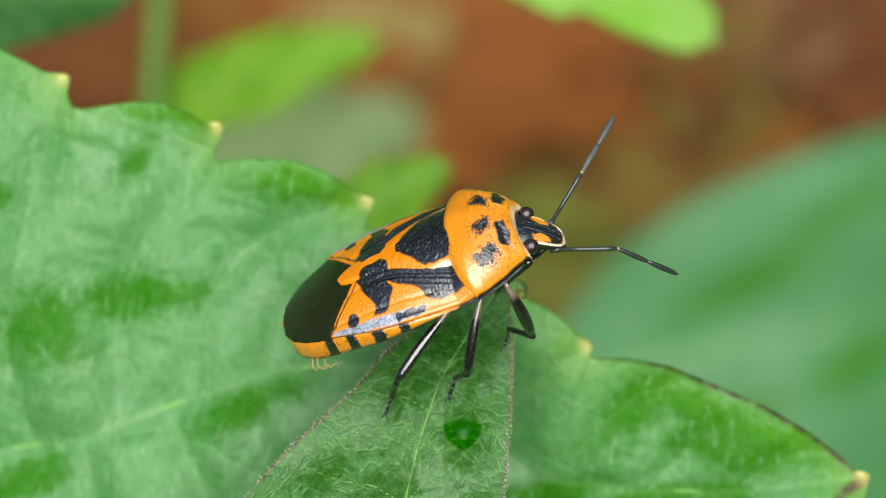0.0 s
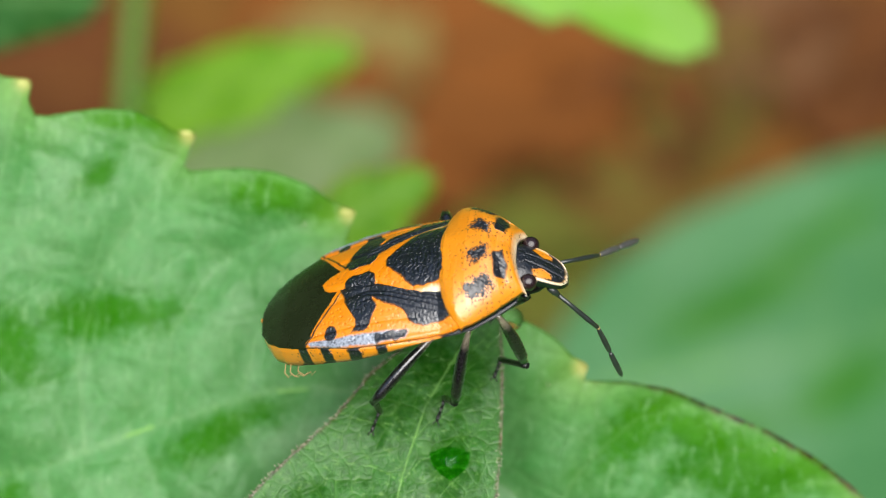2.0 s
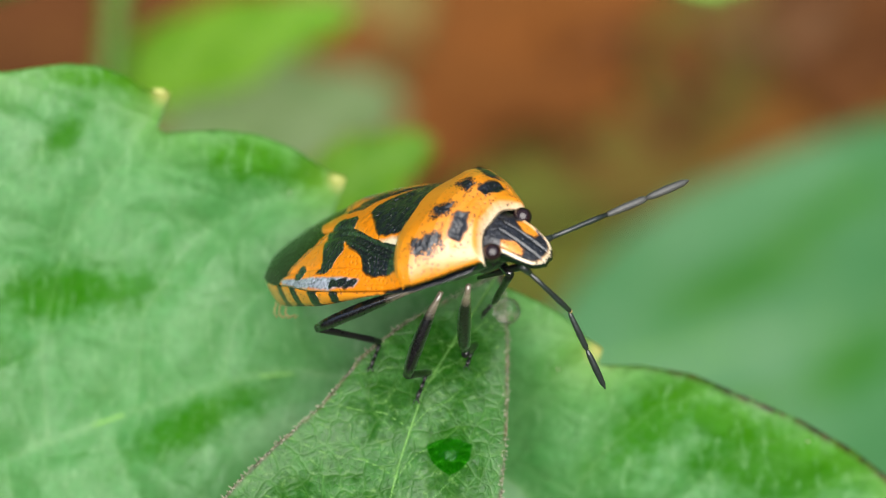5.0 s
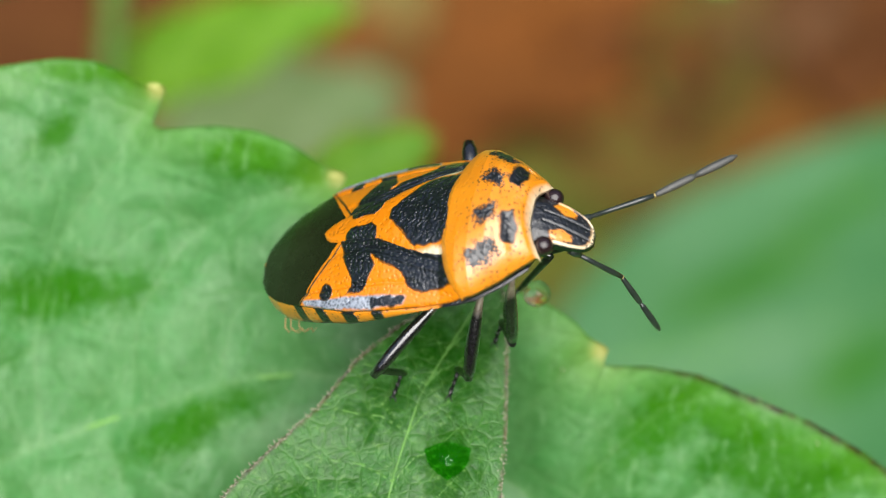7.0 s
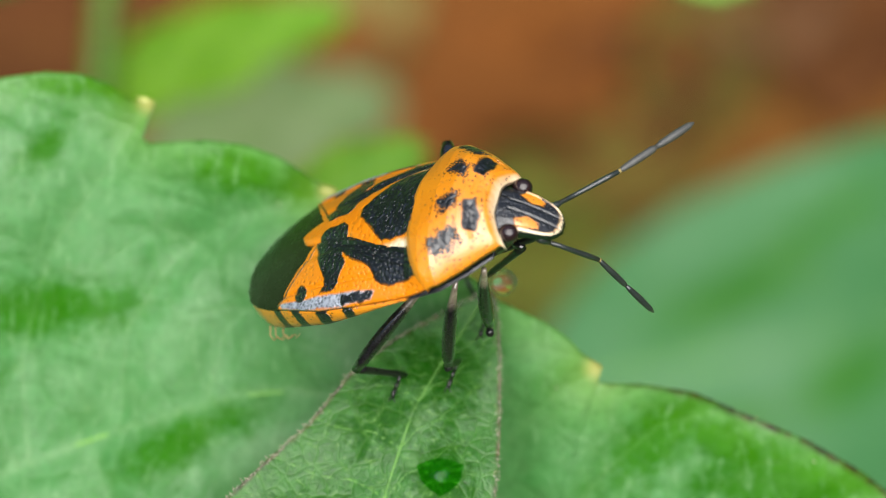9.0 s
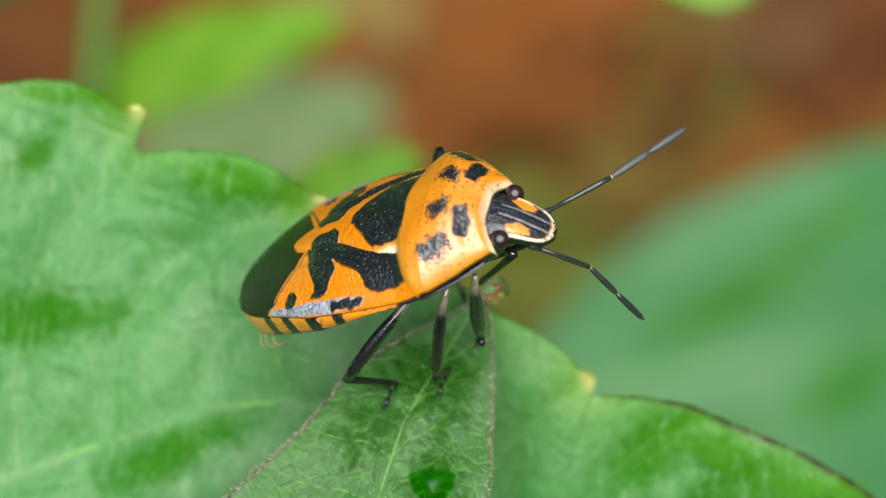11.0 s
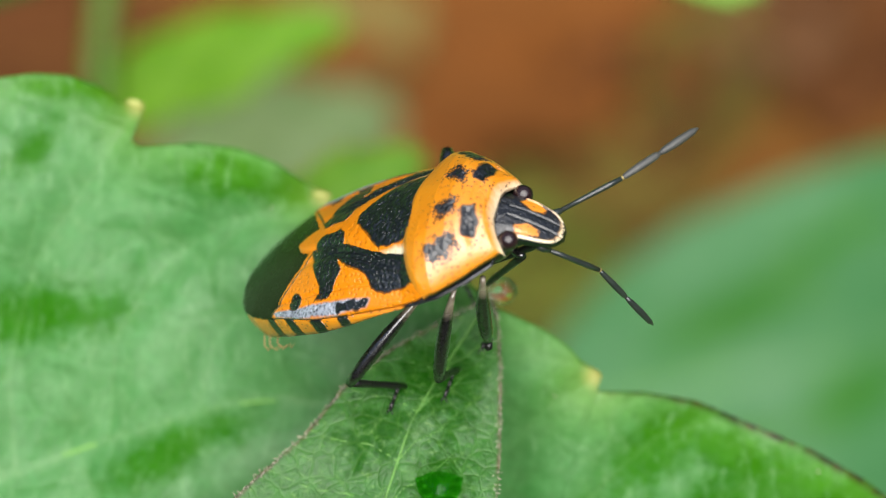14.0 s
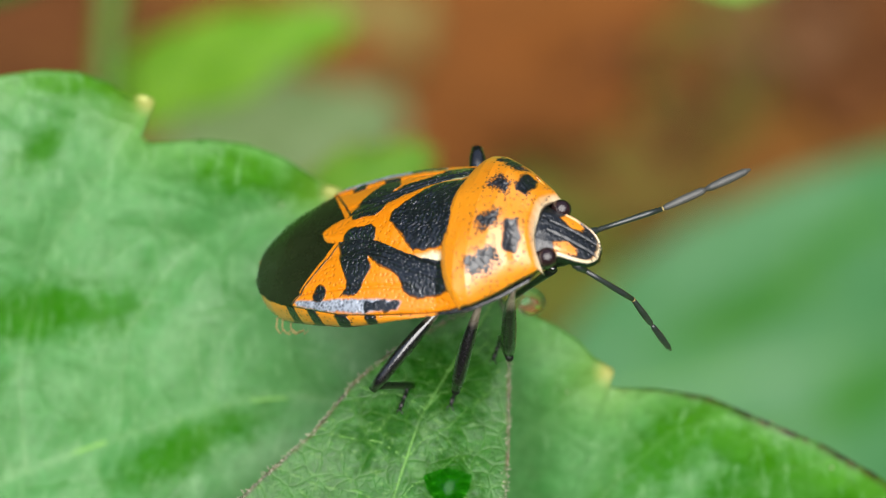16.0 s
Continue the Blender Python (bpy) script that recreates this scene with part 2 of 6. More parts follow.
DRY_STRAW = plain("straw_leaf", (0.153, 0.120, 0.033), (0.186, 0.147, 0.049), 60.0, 1.0, 0.1).m
MOSS = plain("moss_green_leaf", (0.076, 0.093, 0.013), (0.098, 0.115, 0.020), 60.0, 1.0, 0.1).m
DRY_RIB = plain("dry_rib", (0.10, 0.045, 0.012), (0.14, 0.06, 0.018), 60.0, 1.0, 0.1).m


def water_material(name, tint, clearness):
    m = Mat(name)
    m.set(Base_Color=(*tint, 1), Roughness=0.0, IOR=1.33, Transmission_Weight=1.0)
    clear = m.node("BsdfTransparent", Color=(*tint, 1))
    both = m.node("MixShader")
    m.put(both, 0, clearness)
    m.t.links.new(m.b.outputs[0], both.inputs[1])
    m.t.links.new(clear.outputs[0], both.inputs[2])
    m.t.links.new(both.outputs[0], m.t.nodes["Material Output"].inputs["Surface"])
    return m.m


WATER = water_material("water", (1.0, 1.0, 1.0), 0.4)
# clear water; the green tint stands in for light focused on the leaf
WET = water_material("green_lit_water", (0.36, 0.95, 0.2), 0.55)


# ---- mesh helpers ----
def mesh_of(name, verts, faces, mats, attrs=None, smooth=True, face_mats=None):
    me = bpy.data.meshes.new(name)
    me.from_pydata([tuple(v) for v in verts], [], faces)
    for mat in mats if isinstance(mats, (list, tuple)) else [mats]:
        me.materials.append(mat)
    for k, v in (attrs or {}).items():
        a = me.attributes.new(k, "FLOAT", "POINT")
        a.data.foreach_set("value", np.asarray(v, dtype=np.float32).ravel())
    if face_mats is not None:
        me.polygons.foreach_set("material_index", np.asarray(face_mats, dtype=np.int32))
    if smooth:
        me.polygons.foreach_set("use_smooth", np.ones(len(me.polygons), dtype=bool))
    me.update()
    return me


def child(name, me, parent, label="", kind=""):
    ob = new(name, me)
    ob.parent = parent
    return tagged(ob, label, kind=kind)


def grid_faces(n, m, start=0, flip=False, wrap=False):
    out = []
    for i in range(n - 1):
        for j in range(m if wrap else m - 1):
            a, b = start + i * m + j, start + i * m + (j + 1) % m
            q = (a, b, b + m, a + m)
            out.append(q[::-1] if flip else q)
    return out


def inside(poly, x, y):
    """Signed distance to a polygon, positive inside."""
    p = np.array(poly, float)
    d = np.full(x.shape, 1e9)
    odd = np.zeros(x.shape, bool)
    for i in range(len(p)):
        (ax, ay), (bx, by) = p[i], p[(i + 1) % len(p)]
        ex, ey = bx - ax, by - ay
        k = np.clip(((x - ax) * ex + (y - ay) * ey) / (ex * ex + ey * ey + 1e-12), 0, 1)
        d = np.minimum(d, np.hypot(x - ax - k * ex, y - ay - k * ey))
        cross = (ay > y) != (by > y)
        odd ^= cross & (x < ex * (y - ay) / (ey if abs(ey) > 1e-12 else 1e-12) + ax)
    return np.where(odd, d, -d)


def oval(cx, cy, rx, ry, x, y, turn=0.0):
    c, s = math.cos(radians(turn)), math.sin(radians(turn))
    u, v = (x - cx) * c + (y - cy) * s, -(x - cx) * s + (y - cy) * c
    return (1 - np.hypot(u / rx, v / ry)) * min(rx, ry)


def tube(points, radii, sides=12, squash=1.0):
    """A closed tapered tube through points (in millimetres), as vertices and faces in metres."""
    pts = [Vector(p) for p in points]
    verts, n = [], len(pts)
    up = Vector((0.13, 0.27, 0.95))
    for i, p in enumerate(pts):
        d = (pts[min(i + 1, n - 1)] - pts[max(i - 1, 0)]).normalized()
        side = d.cross(up)
        side = side.normalized() if side.length > 1e-6 else Vector((1, 0, 0))
        nor = side.cross(d).normalized()
        for k in range(sides):
            a = 2 * math.pi * k / sides
            verts.append((p + (side * math.cos(a) * squash + nor * math.sin(a)) * radii[i]) * MM)
    faces = grid_faces(n, sides, wrap=True, flip=True)
    faces += [tuple(range(sides)), tuple(range((n - 1) * sides, n * sides))[::-1]]
    return verts, faces


def ball(cx, cy, cz, rx, ry, rz, n=16, m=24):
    verts, faces = [], []
    for i in range(n + 1):
        a = math.pi * i / n
        for j in range(m):
            b = 2 * math.pi * j / m
            verts.append(((cx + rx * math.sin(a) * math.cos(b)) * MM, (cy + ry * math.sin(a) * math.sin(b)) * MM, (cz + rz * math.cos(a)) * MM))
    return verts, grid_faces(n + 1, m, wrap=True, flip=True)


def joined(*pieces):
    verts, faces = [], []
    for v, f in pieces:
        k = len(verts)
        verts += list(v)
        faces += [tuple(i + k for i in q) for q in f]
    return verts, faces


# ---- ground ----


def build_ground():
    xs = np.concatenate([-np.geomspace(400, 0.4, 30), np.linspace(-0.35, 0.35, 90), np.geomspace(0.4, 400, 30)])
    verts = [(x, y, GROUND_Z + (0.006 * noise.noise((x * 14, y * 14, 0)) if abs(x) < 1 and abs(y) < 1 else 0)) for x in xs for y in xs]
    ob = new("ground", mesh_of("ground", verts, grid_faces(len(xs), len(xs), flip=True), SOIL))
    tagged(ob, "bare reddish brown earth, coloured green out of view for reflections", "ground", kind="structure")


build_ground()


def build_low_sky_screen():
    """Dense greenery added all round, out of view, to block the low sky, so that only the upper sky lights the plants.
    """
    rng = np.random.RandomState(11)
    verts, faces = [], []
    for k in range(9000):
        a, r = rng.uniform(0, 2 * math.pi), rng.uniform(1.9, 2.5)
        top = 1.05 + 0.16 * math.sin(a * 3 + 1) + 0.08 * math.sin(a * 11)
        z = GROUND_Z + (top - GROUND_Z) * rng.rand() ** 0.8
        e = Matrix.Rotation(rng.uniform(0, 6.3), 3, "Z") @ Matrix.Rotation(rng.uniform(0.2, 1.5), 3, "X")
        c, w, h = Vector((r * math.cos(a), r * math.sin(a), z)), rng.uniform(0.03, 0.06), rng.uniform(0.07, 0.13)
        n = len(verts)
        verts += [c + e @ Vector(p) for p in ((0, -h, 0), (w, -h * 0.3, 0.01), (w * 0.8, h * 0.4, 0.0), (0, h, -0.02), (-w * 0.8, h * 0.4, 0.0), (-w, -h * 0.3, 0.01))]
        faces.append((n, n + 1, n + 2, n + 3, n + 4, n + 5))
    ring = 72
    base = len(verts)
    for r in (2.3, 2.6):
        for z in (GROUND_Z - 0.02, 0.95):
            verts += [(r * math.cos(2 * math.pi * j / ring), r * math.sin(2 * math.pi * j / ring), z + (0.1 * math.sin(j * 0.9) if z > 0 else 0)) for j in range(ring)]
    for p, q in ((0, 1), (1, 3), (3, 2), (2, 0)):
        faces += [(base + p * ring + j, base + p * ring + (j + 1) % ring, base + q * ring + (j + 1) % ring, base + q * ring + j) for j in range(ring)]
    ob = new("backdrop", mesh_of("backdrop", verts, faces, SCREEN_GREEN, smooth=False))
    tagged(ob, "unseen ring of dense greenery added to block the low sky", "hedge", kind="structure")


build_low_sky_screen()


# ---- leaves ----
def resample(pts, n):
    p = np.array(pts, float)
    s = np.concatenate([[0], np.cumsum(np.hypot(*np.diff(p, axis=0).T))])
    k = np.linspace(0, s[-1], n)
    return np.stack([np.interp(k, s, p[:, 0]), np.interp(k, s, p[:, 1])], 1)


def near_line(line, x, y):
    d = np.full(x.shape, 1e9)
    for (ax, ay), (bx, by) in zip(line[:-1], line[1:]):
        ex, ey = bx - ax, by - ay
        k = np.clip(((x - ax) * ex + (y - ay) * ey) / (ex * ex + ey * ey + 1e-12), 0, 1)
        d = np.minimum(d, np.hypot(x - ax - k * ex, y - ay - k * ey))
    return d


def leaf(name, upper, lower, midrib, side_veins, mat, at, label, bend, columns=260, rows=90, thick=0.16, vein_width=0.10, teeth=(), rim_width=0.35, bare=(), stalk=None, ridge=0.05, groove=0.03, pillow=0.0, rim_from=None, sunk=0.04, swing=0.25):
    """A leaf between two margins that both run from one end to the other, in millimetres of its own plane; bend(x, y)
    lifts it.
    bare: ovals (x, y, rx, ry, turn) without the painted sky sheen; stalk: where its stalk ends, in the world."""
    a, b = resample(upper, columns), resample(lower, columns)
    ts = np.linspace(0, 1, rows)
    ts = ts * ts * (3 - 2 * ts) * 0.5 + ts * 0.5
    g = b[:, None, :] * (1 - ts)[None, :, None] + a[:, None, :] * ts[None, :, None]
    x, y = g[..., 0], g[..., 1]
    vein = 0.9 * np.exp(-(near_line(midrib, x, y) / (vein_width * 1.5)) ** 2)
    for line in side_veins:
        vein = np.maximum(vein, (0.2 if len(line) == 7 else 0.7) * np.exp(-(near_line(line, x, y) / vein_width) ** 2))
    edge = np.minimum(near_line(a[::2], x, y), near_line(b[::2], x, y))
    rim = np.exp(-(edge / rim_width) ** 2)
    if rim_from is not None:
        rim = rim * np.interp(x, (rim_from, rim_from + 4.0), (0.2, 1.0))
    sky_sheen = np.ones(x.shape)
    for cx, cy, rx, ry, turn in bare:
        sky_sheen = np.minimum(sky_sheen, 0.56 - 0.5 * oval(cx, cy, rx, ry, x, y, turn) / min(rx, ry))
    tooth, flush = np.zeros(x.shape), 0.45 * np.exp(-(near_line(a[::2], x, y) / 0.9) ** 2)
    for tx, ty, turn in teeth:
        far = (x - tx + 0.1) ** 2 + (y - ty) ** 2
        tooth = np.maximum(tooth, np.maximum(0.8 * np.exp(-far / 0.09), 0.10 * np.exp(-far / 0.9)))
        flush = np.maximum(flush, 0.7 * np.exp(-far / 1.6))
    z = bend(x, y) - groove * vein
    if pillow:
        gap = near_line(midrib, x, y)
        for line in side_veins:
            gap = np.minimum(gap, near_line(line, x, y) + (0.62 if len(line) == 7 else 0.0))
        z = z + pillow * (1 - np.exp(-(gap / 0.6) ** 2))
    n = columns * rows
    top = np.stack([x, y, z], -1).reshape(-1, 3)
    low = np.stack([x, y, z - thick * (1 - 0.6 * rim)], -1).reshape(-1, 3)
    ring = [i * rows for i in range(columns)] + [(columns - 1) * rows + j for j in range(1, rows)]
    ring += [i * rows + rows - 1 for i in range(columns - 2, -1, -1)] + [j for j in range(rows - 2, 0, -1)]
    faces = grid_faces(columns, rows, 0, True) + grid_faces(columns, rows, n, False)
    faces += [(p, q, q + n, p + n) for p, q in zip(ring, ring[1:] + ring[:1])]
    twice = {k: np.concatenate([v.ravel(), v.ravel()]) for k, v in (("vein", vein), ("rim", rim), ("sky_sheen", sky_sheen), ("tooth", tooth), ("flush", flush))}
    ob = new(name)
    ob.matrix_world = at
    child("blade", mesh_of("blade", np.concatenate([top, low]) * MM, faces, mat, twice), ob)

    def laid(line, r0, r1, part):
        p = resample(line, max(8, min(30, 3 * len(line))))
        lift = bend(p[:, 0], p[:, 1]) - sunk
        rad = np.linspace(r0, r1, len(p))
        child(part, mesh_of(part, *tube([(q[0], q[1], h) for q, h in zip(p, lift - rad * 0.9)], list(rad), 8), VEIN), ob)

    outline = np.concatenate([a[::3], b[::-3]])
    laid(midrib, ridge * 2.4, ridge, "midrib")
    for line in side_veins:
        p = resample(line, 24)
        within = inside(outline, p[:, 0], p[:, 1]) > vein_width
        p = p[:len(p) if within.all() else int(np.argmin(within))]
        if len(p) > 3:
            laid(p, ridge, ridge * 0.4, "side_vein")
    for tx, ty, turn in teeth:
        c, s = math.cos(radians(turn)), math.sin(radians(turn))
        h = float(bend(np.array(tx), np.array(ty)))
        tip = tube([(tx - 0.42 * c, ty - 0.42 * s, h - 0.06), (tx - 0.25 * c, ty - 0.25 * s, h - 0.05), (tx - 0.1 * c, ty - 0.1 * s, h - 0.05), (tx + 0.06 * c, ty + 0.06 * s, h - 0.05)], [0.03, 0.08, 0.075, 0.02], 10, 1.2)
        child("tooth_tip", mesh_of("tooth_tip", *tip, TOOTH), ob, "pale yellow tooth tip")
    if stalk:
        foot = at.inverted() @ Vector(stalk) / MM
        root = Vector((midrib[0][0], midrib[0][1], float(bend(np.array(midrib[0][0]), np.array(midrib[0][1]))) - 0.1))
        out = (root - Vector((midrib[1][0], midrib[1][1], root.z))).normalized()
        mid = root + out * (foot - root).length * swing
        pts = [root * (1 - k) ** 2 + mid * 2 * k * (1 - k) + foot * k * k for k in np.linspace(0, 1, 14)]
        child("leaf_stalk", mesh_of("leaf_stalk", *tube(pts, list(np.linspace(ridge * 3, ridge * 6, 14)), 10), STEM), ob, "green leaf stalk")
    return tagged(ob, label, "leaf")


FACING = 38.0


def build_big_leaf():
    upper = [(-30, 2), (-27, 7.5), (-24, 8.6), (-22.6, 8.9), (-22.2, 8.2), (-20.2, 8.3), (-18.0, 7.3), (-17.3, 7.5), (-17.1, 6.7), (-15.5, 6.6), (-13.6, 6.15), (-12.8, 5.75), (-12.2, 5.42), (-11.5, 5.36),
             (-11.42, 5.2), (-11.5, 4.75), (-11.27, 4.3), (-10.9, 4.28), (-10.2, 4.4), (-9.4, 4.52), (-8.6, 4.48), (-7.9, 4.25), (-7.3, 3.85), (-6.78, 3.85), (-6.74, 3.72), (-6.98, 3.35), (-7.12, 2.9), (-6.9, 2.74), (-6.3, 2.76), (-5.4, 2.8), (-4.4, 2.68), (-3.5, 2.35), (-2.9, 1.95), (-2.5, 1.72), (-2.1, 1.58),
             (-2.12, 1.45), (-2.35, 1.15), (-2.45, 0.7), (-1.8, 0.55), (0.0, 0.1), (1.4, -0.72), (2.0, -1.25), (2.5, -1.48), (3.1, -1.76), (3.7, -2.16), (4.05, -2.55), (4.55, -2.85), (4.56, -2.98), (4.42, -3.15), (4.48, -3.3), (4.8, -3.32), (5.6, -3.33), (6.9, -3.55), (8.1, -4.05), (9.8, -4.78), (11.2, -5.58),
             (12.2, -6.37), (12.6, -6.78), (13.05, -6.86), (13.05, -6.98), (12.6, -7.2), (12.0, -7.5), (12.3, -7.9), (14.5, -9.0), (17, -10.8), (18.4, -12.3), (18.9, -12.45), (18.6, -13), (20.5, -15.5), (22.5, -19)]
    lower = [(-30, 2), (-31, -6), (-28, -15), (-22, -22), (-12, -27), (0, -29), (10, -27.5), (17, -24), (22.5, -19)]
    midrib = [(-30, -3), (-22, -5.8), (-16.5, -6.4), (-13.6, -6.2), (-11, -5.8), (-8.4, -4.8), (-5.8, -4.0), (-3.9, -3.5), (-1.6, -3.7), (0.6, -5.4), (3.0, -7.0), (5.5, -7.4), (8.5, -7.45), (11.0, -7.2), (12.8, -6.98)]
    risers = [[(-18.5, -6.3), (-19.6, -2), (-18.9, 3), (-17.4, 7.2)], [(-12.6, -6.1), (-13.4, -2.8), (-12.8, 0.8), (-12.1, 3.3), (-11.6, 5.2)], [(-9.9, -5.4), (-10.1, -2.8), (-9.5, -0.2), (-8.1, 1.9), (-6.95, 3.7)],
              [(-7.6, -4.5), (-7.45, -2.1), (-6.4, -0.2), (-4.6, 0.9), (-2.3, 1.5)], [(-5.4, -3.9), (-5.0, -2.0), (-3.2, -0.6), (-0.5, -0.2)], [(1.6, -6.1), (2.4, -4.6), (3.4, -3.5), (4.4, -2.98)],
              [(3.6, -7.1), (4.6, -5.6), (6.0, -4.4), (7.4, -4.05)], [(6.2, -7.45), (7.2, -6.3), (8.4, -5.4), (9.9, -5.1)], [(8.8, -7.45), (9.8, -6.7), (10.8, -6.2), (11.7, -6.3)]]
    drops = [[(-14.5, -6.3), (-14.0, -9), (-12.5, -12)], [(-11, -5.8), (-10.6, -7.6), (-9.6, -10)], [(-8.4, -4.8), (-7.9, -6.2), (-7.0, -8), (-5.5, -10)], [(-5.8, -4.0), (-5.1, -5.3), (-4.0, -7)],
             [(2.4, -6.7), (3.6, -8.0), (5.2, -9.2)], [(5.0, -7.35), (6.3, -8.5), (8.0, -9.6)], [(8.0, -7.45), (9.5, -8.2), (11.3, -8.9)]]
    veins = [[tuple(q) for q in resample(line, 12)] for line in risers + drops]
    rng = np.random.RandomState(8)
    for one, two in list(zip(risers[:5], risers[1:5])) + [(drops[1], drops[2]), (drops[2], drops[3]), (risers[6], risers[7]), (risers[7], risers[8]), (drops[4], drops[5])]:
        a, b = resample(one, 50), resample(two, 50)
        for f in np.arange(5, 48, 6):
            p, q = a[min(49, f + rng.randint(-1, 3))], b[max(0, f - 2 + rng.randint(-2, 3))]
            m = (p + q) / 2 + rng.uniform(-0.25, 0.25, 2) + np.array([0.1, 0.25])
            k = np.linspace(0, 1, 7)[:, None]
            veins.append([tuple(v) for v in p * (1 - k) ** 2 + 2 * m * k * (1 - k) + q * k * k])
    # saturated green patches, left free of the painted sky sheen
    bare = [(-9.4, 2.7, 0.9, 0.45, 50), (-9.4, -1.5, 2.3, 0.75, 5), (-12.2, -2.3, 1.5, 1.3, 0), (-5.9, -4.7, 2.0, 0.7, 25), (-4.6, 2.0, 1.3, 0.6, -10), (-13.8, 1.6, 0.8, 0.5, 20), (-13, -7.2, 1.6, 0.7, 25), (-3.1, 1.6, 0.8, 0.5, -20),
            (5.9, -4.8, 1.9, 0.95, 42), (9.5, -5.9, 3.0, 1.15, -3), (7.7, -4.85, 1.4, 0.6, -25), (3.2, -7.6, 2.2, 0.5, 10), (7.0, -7.6, 3.0, 0.5, 5), (-8, 4.1, 1.6, 0.3, -5), (-16, -3, 2.0, 1.0, 30), (14, -11, 2, 1, 20)]

    def rise(x):
        k = np.clip((x - 1.0) / 6.0, 0, 1)
        return 0.35 * k * k * (3 - 2 * k)

    # the outline is drawn flat; where the lobe rises towards its point it is a little smaller
    upper, lower, midrib = ([(px * (1 - float(rise(px)) / 75), py * (1 - float(rise(px)) / 75)) for px, py in line] for line in (upper, lower, midrib))

    def bend(x, y):
        z = 0.5 * np.sin(x * 0.35 + 0.6) * np.cos(y * 0.31) + 0.14 * np.sin(x * 1.25 + y * 0.7) + 0.10 * np.cos(y * 1.6 - x * 0.5)
        return z + 0.3 * np.exp(-((x - 4.6) / 3.0) ** 2 - ((y + 2.9) / 2.5) ** 2) - 0.004 * np.clip(-y - 9, 0, 30) ** 2 + rise(x)

    ob = leaf("broad_leaf", upper, lower, midrib, veins, LEAF_BIG, pose(-0.000300, 0.003647, -0.003369, FACING, 0, 0),
         "broad green leaf with a painted bluish sky sheen and a coarsely toothed brownish margin", bend, 900, 150, 0.2, 0.08,
         [(px * (1 - float(rise(px)) / 75), py * (1 - float(rise(px)) / 75), turn) for px, py, turn in ((-11.5, 5.28, 10), (-6.8, 3.78, -10), (-2.18, 1.5, -10), (4.5, -2.91, -10), (12.98, -6.93, -12))], 0.2, bare, (-0.075, -0.01, GROUND_Z), 0.03, 0.012, pillow=0.24, rim_from=3.5)
    for x, y, r in ((2.79, -4.96, 0.10), (-10.2, -1.16, 0.11), (8.35, -4.25, 0.16)):
        h = float(bend(np.array(x), np.array(y)))
        child("blemish", mesh_of("blemish", *ball(x, y, h, r, r * 0.6, 0.02, 6, 12), RUST), ob, "small rusty blemish")
    for x, y, r in ((5.17, -3.40, 0.05), (5.0, -3.85, 0.04), (6.0, -3.9, 0.035), (9.9, -5.3, 0.04), (3.4, -3.4, 0.03), (-3.6, 1.2, 0.03), (8.8, -5.0, 0.03)):
        h = float(bend(np.array(x), np.array(y)))
        child("dust_grain", mesh_of("dust_grain", *ball(x, y, h + 0.01, r, r, r * 0.8, 6, 8), DUST), ob, "pale grain of dust")


build_big_leaf()


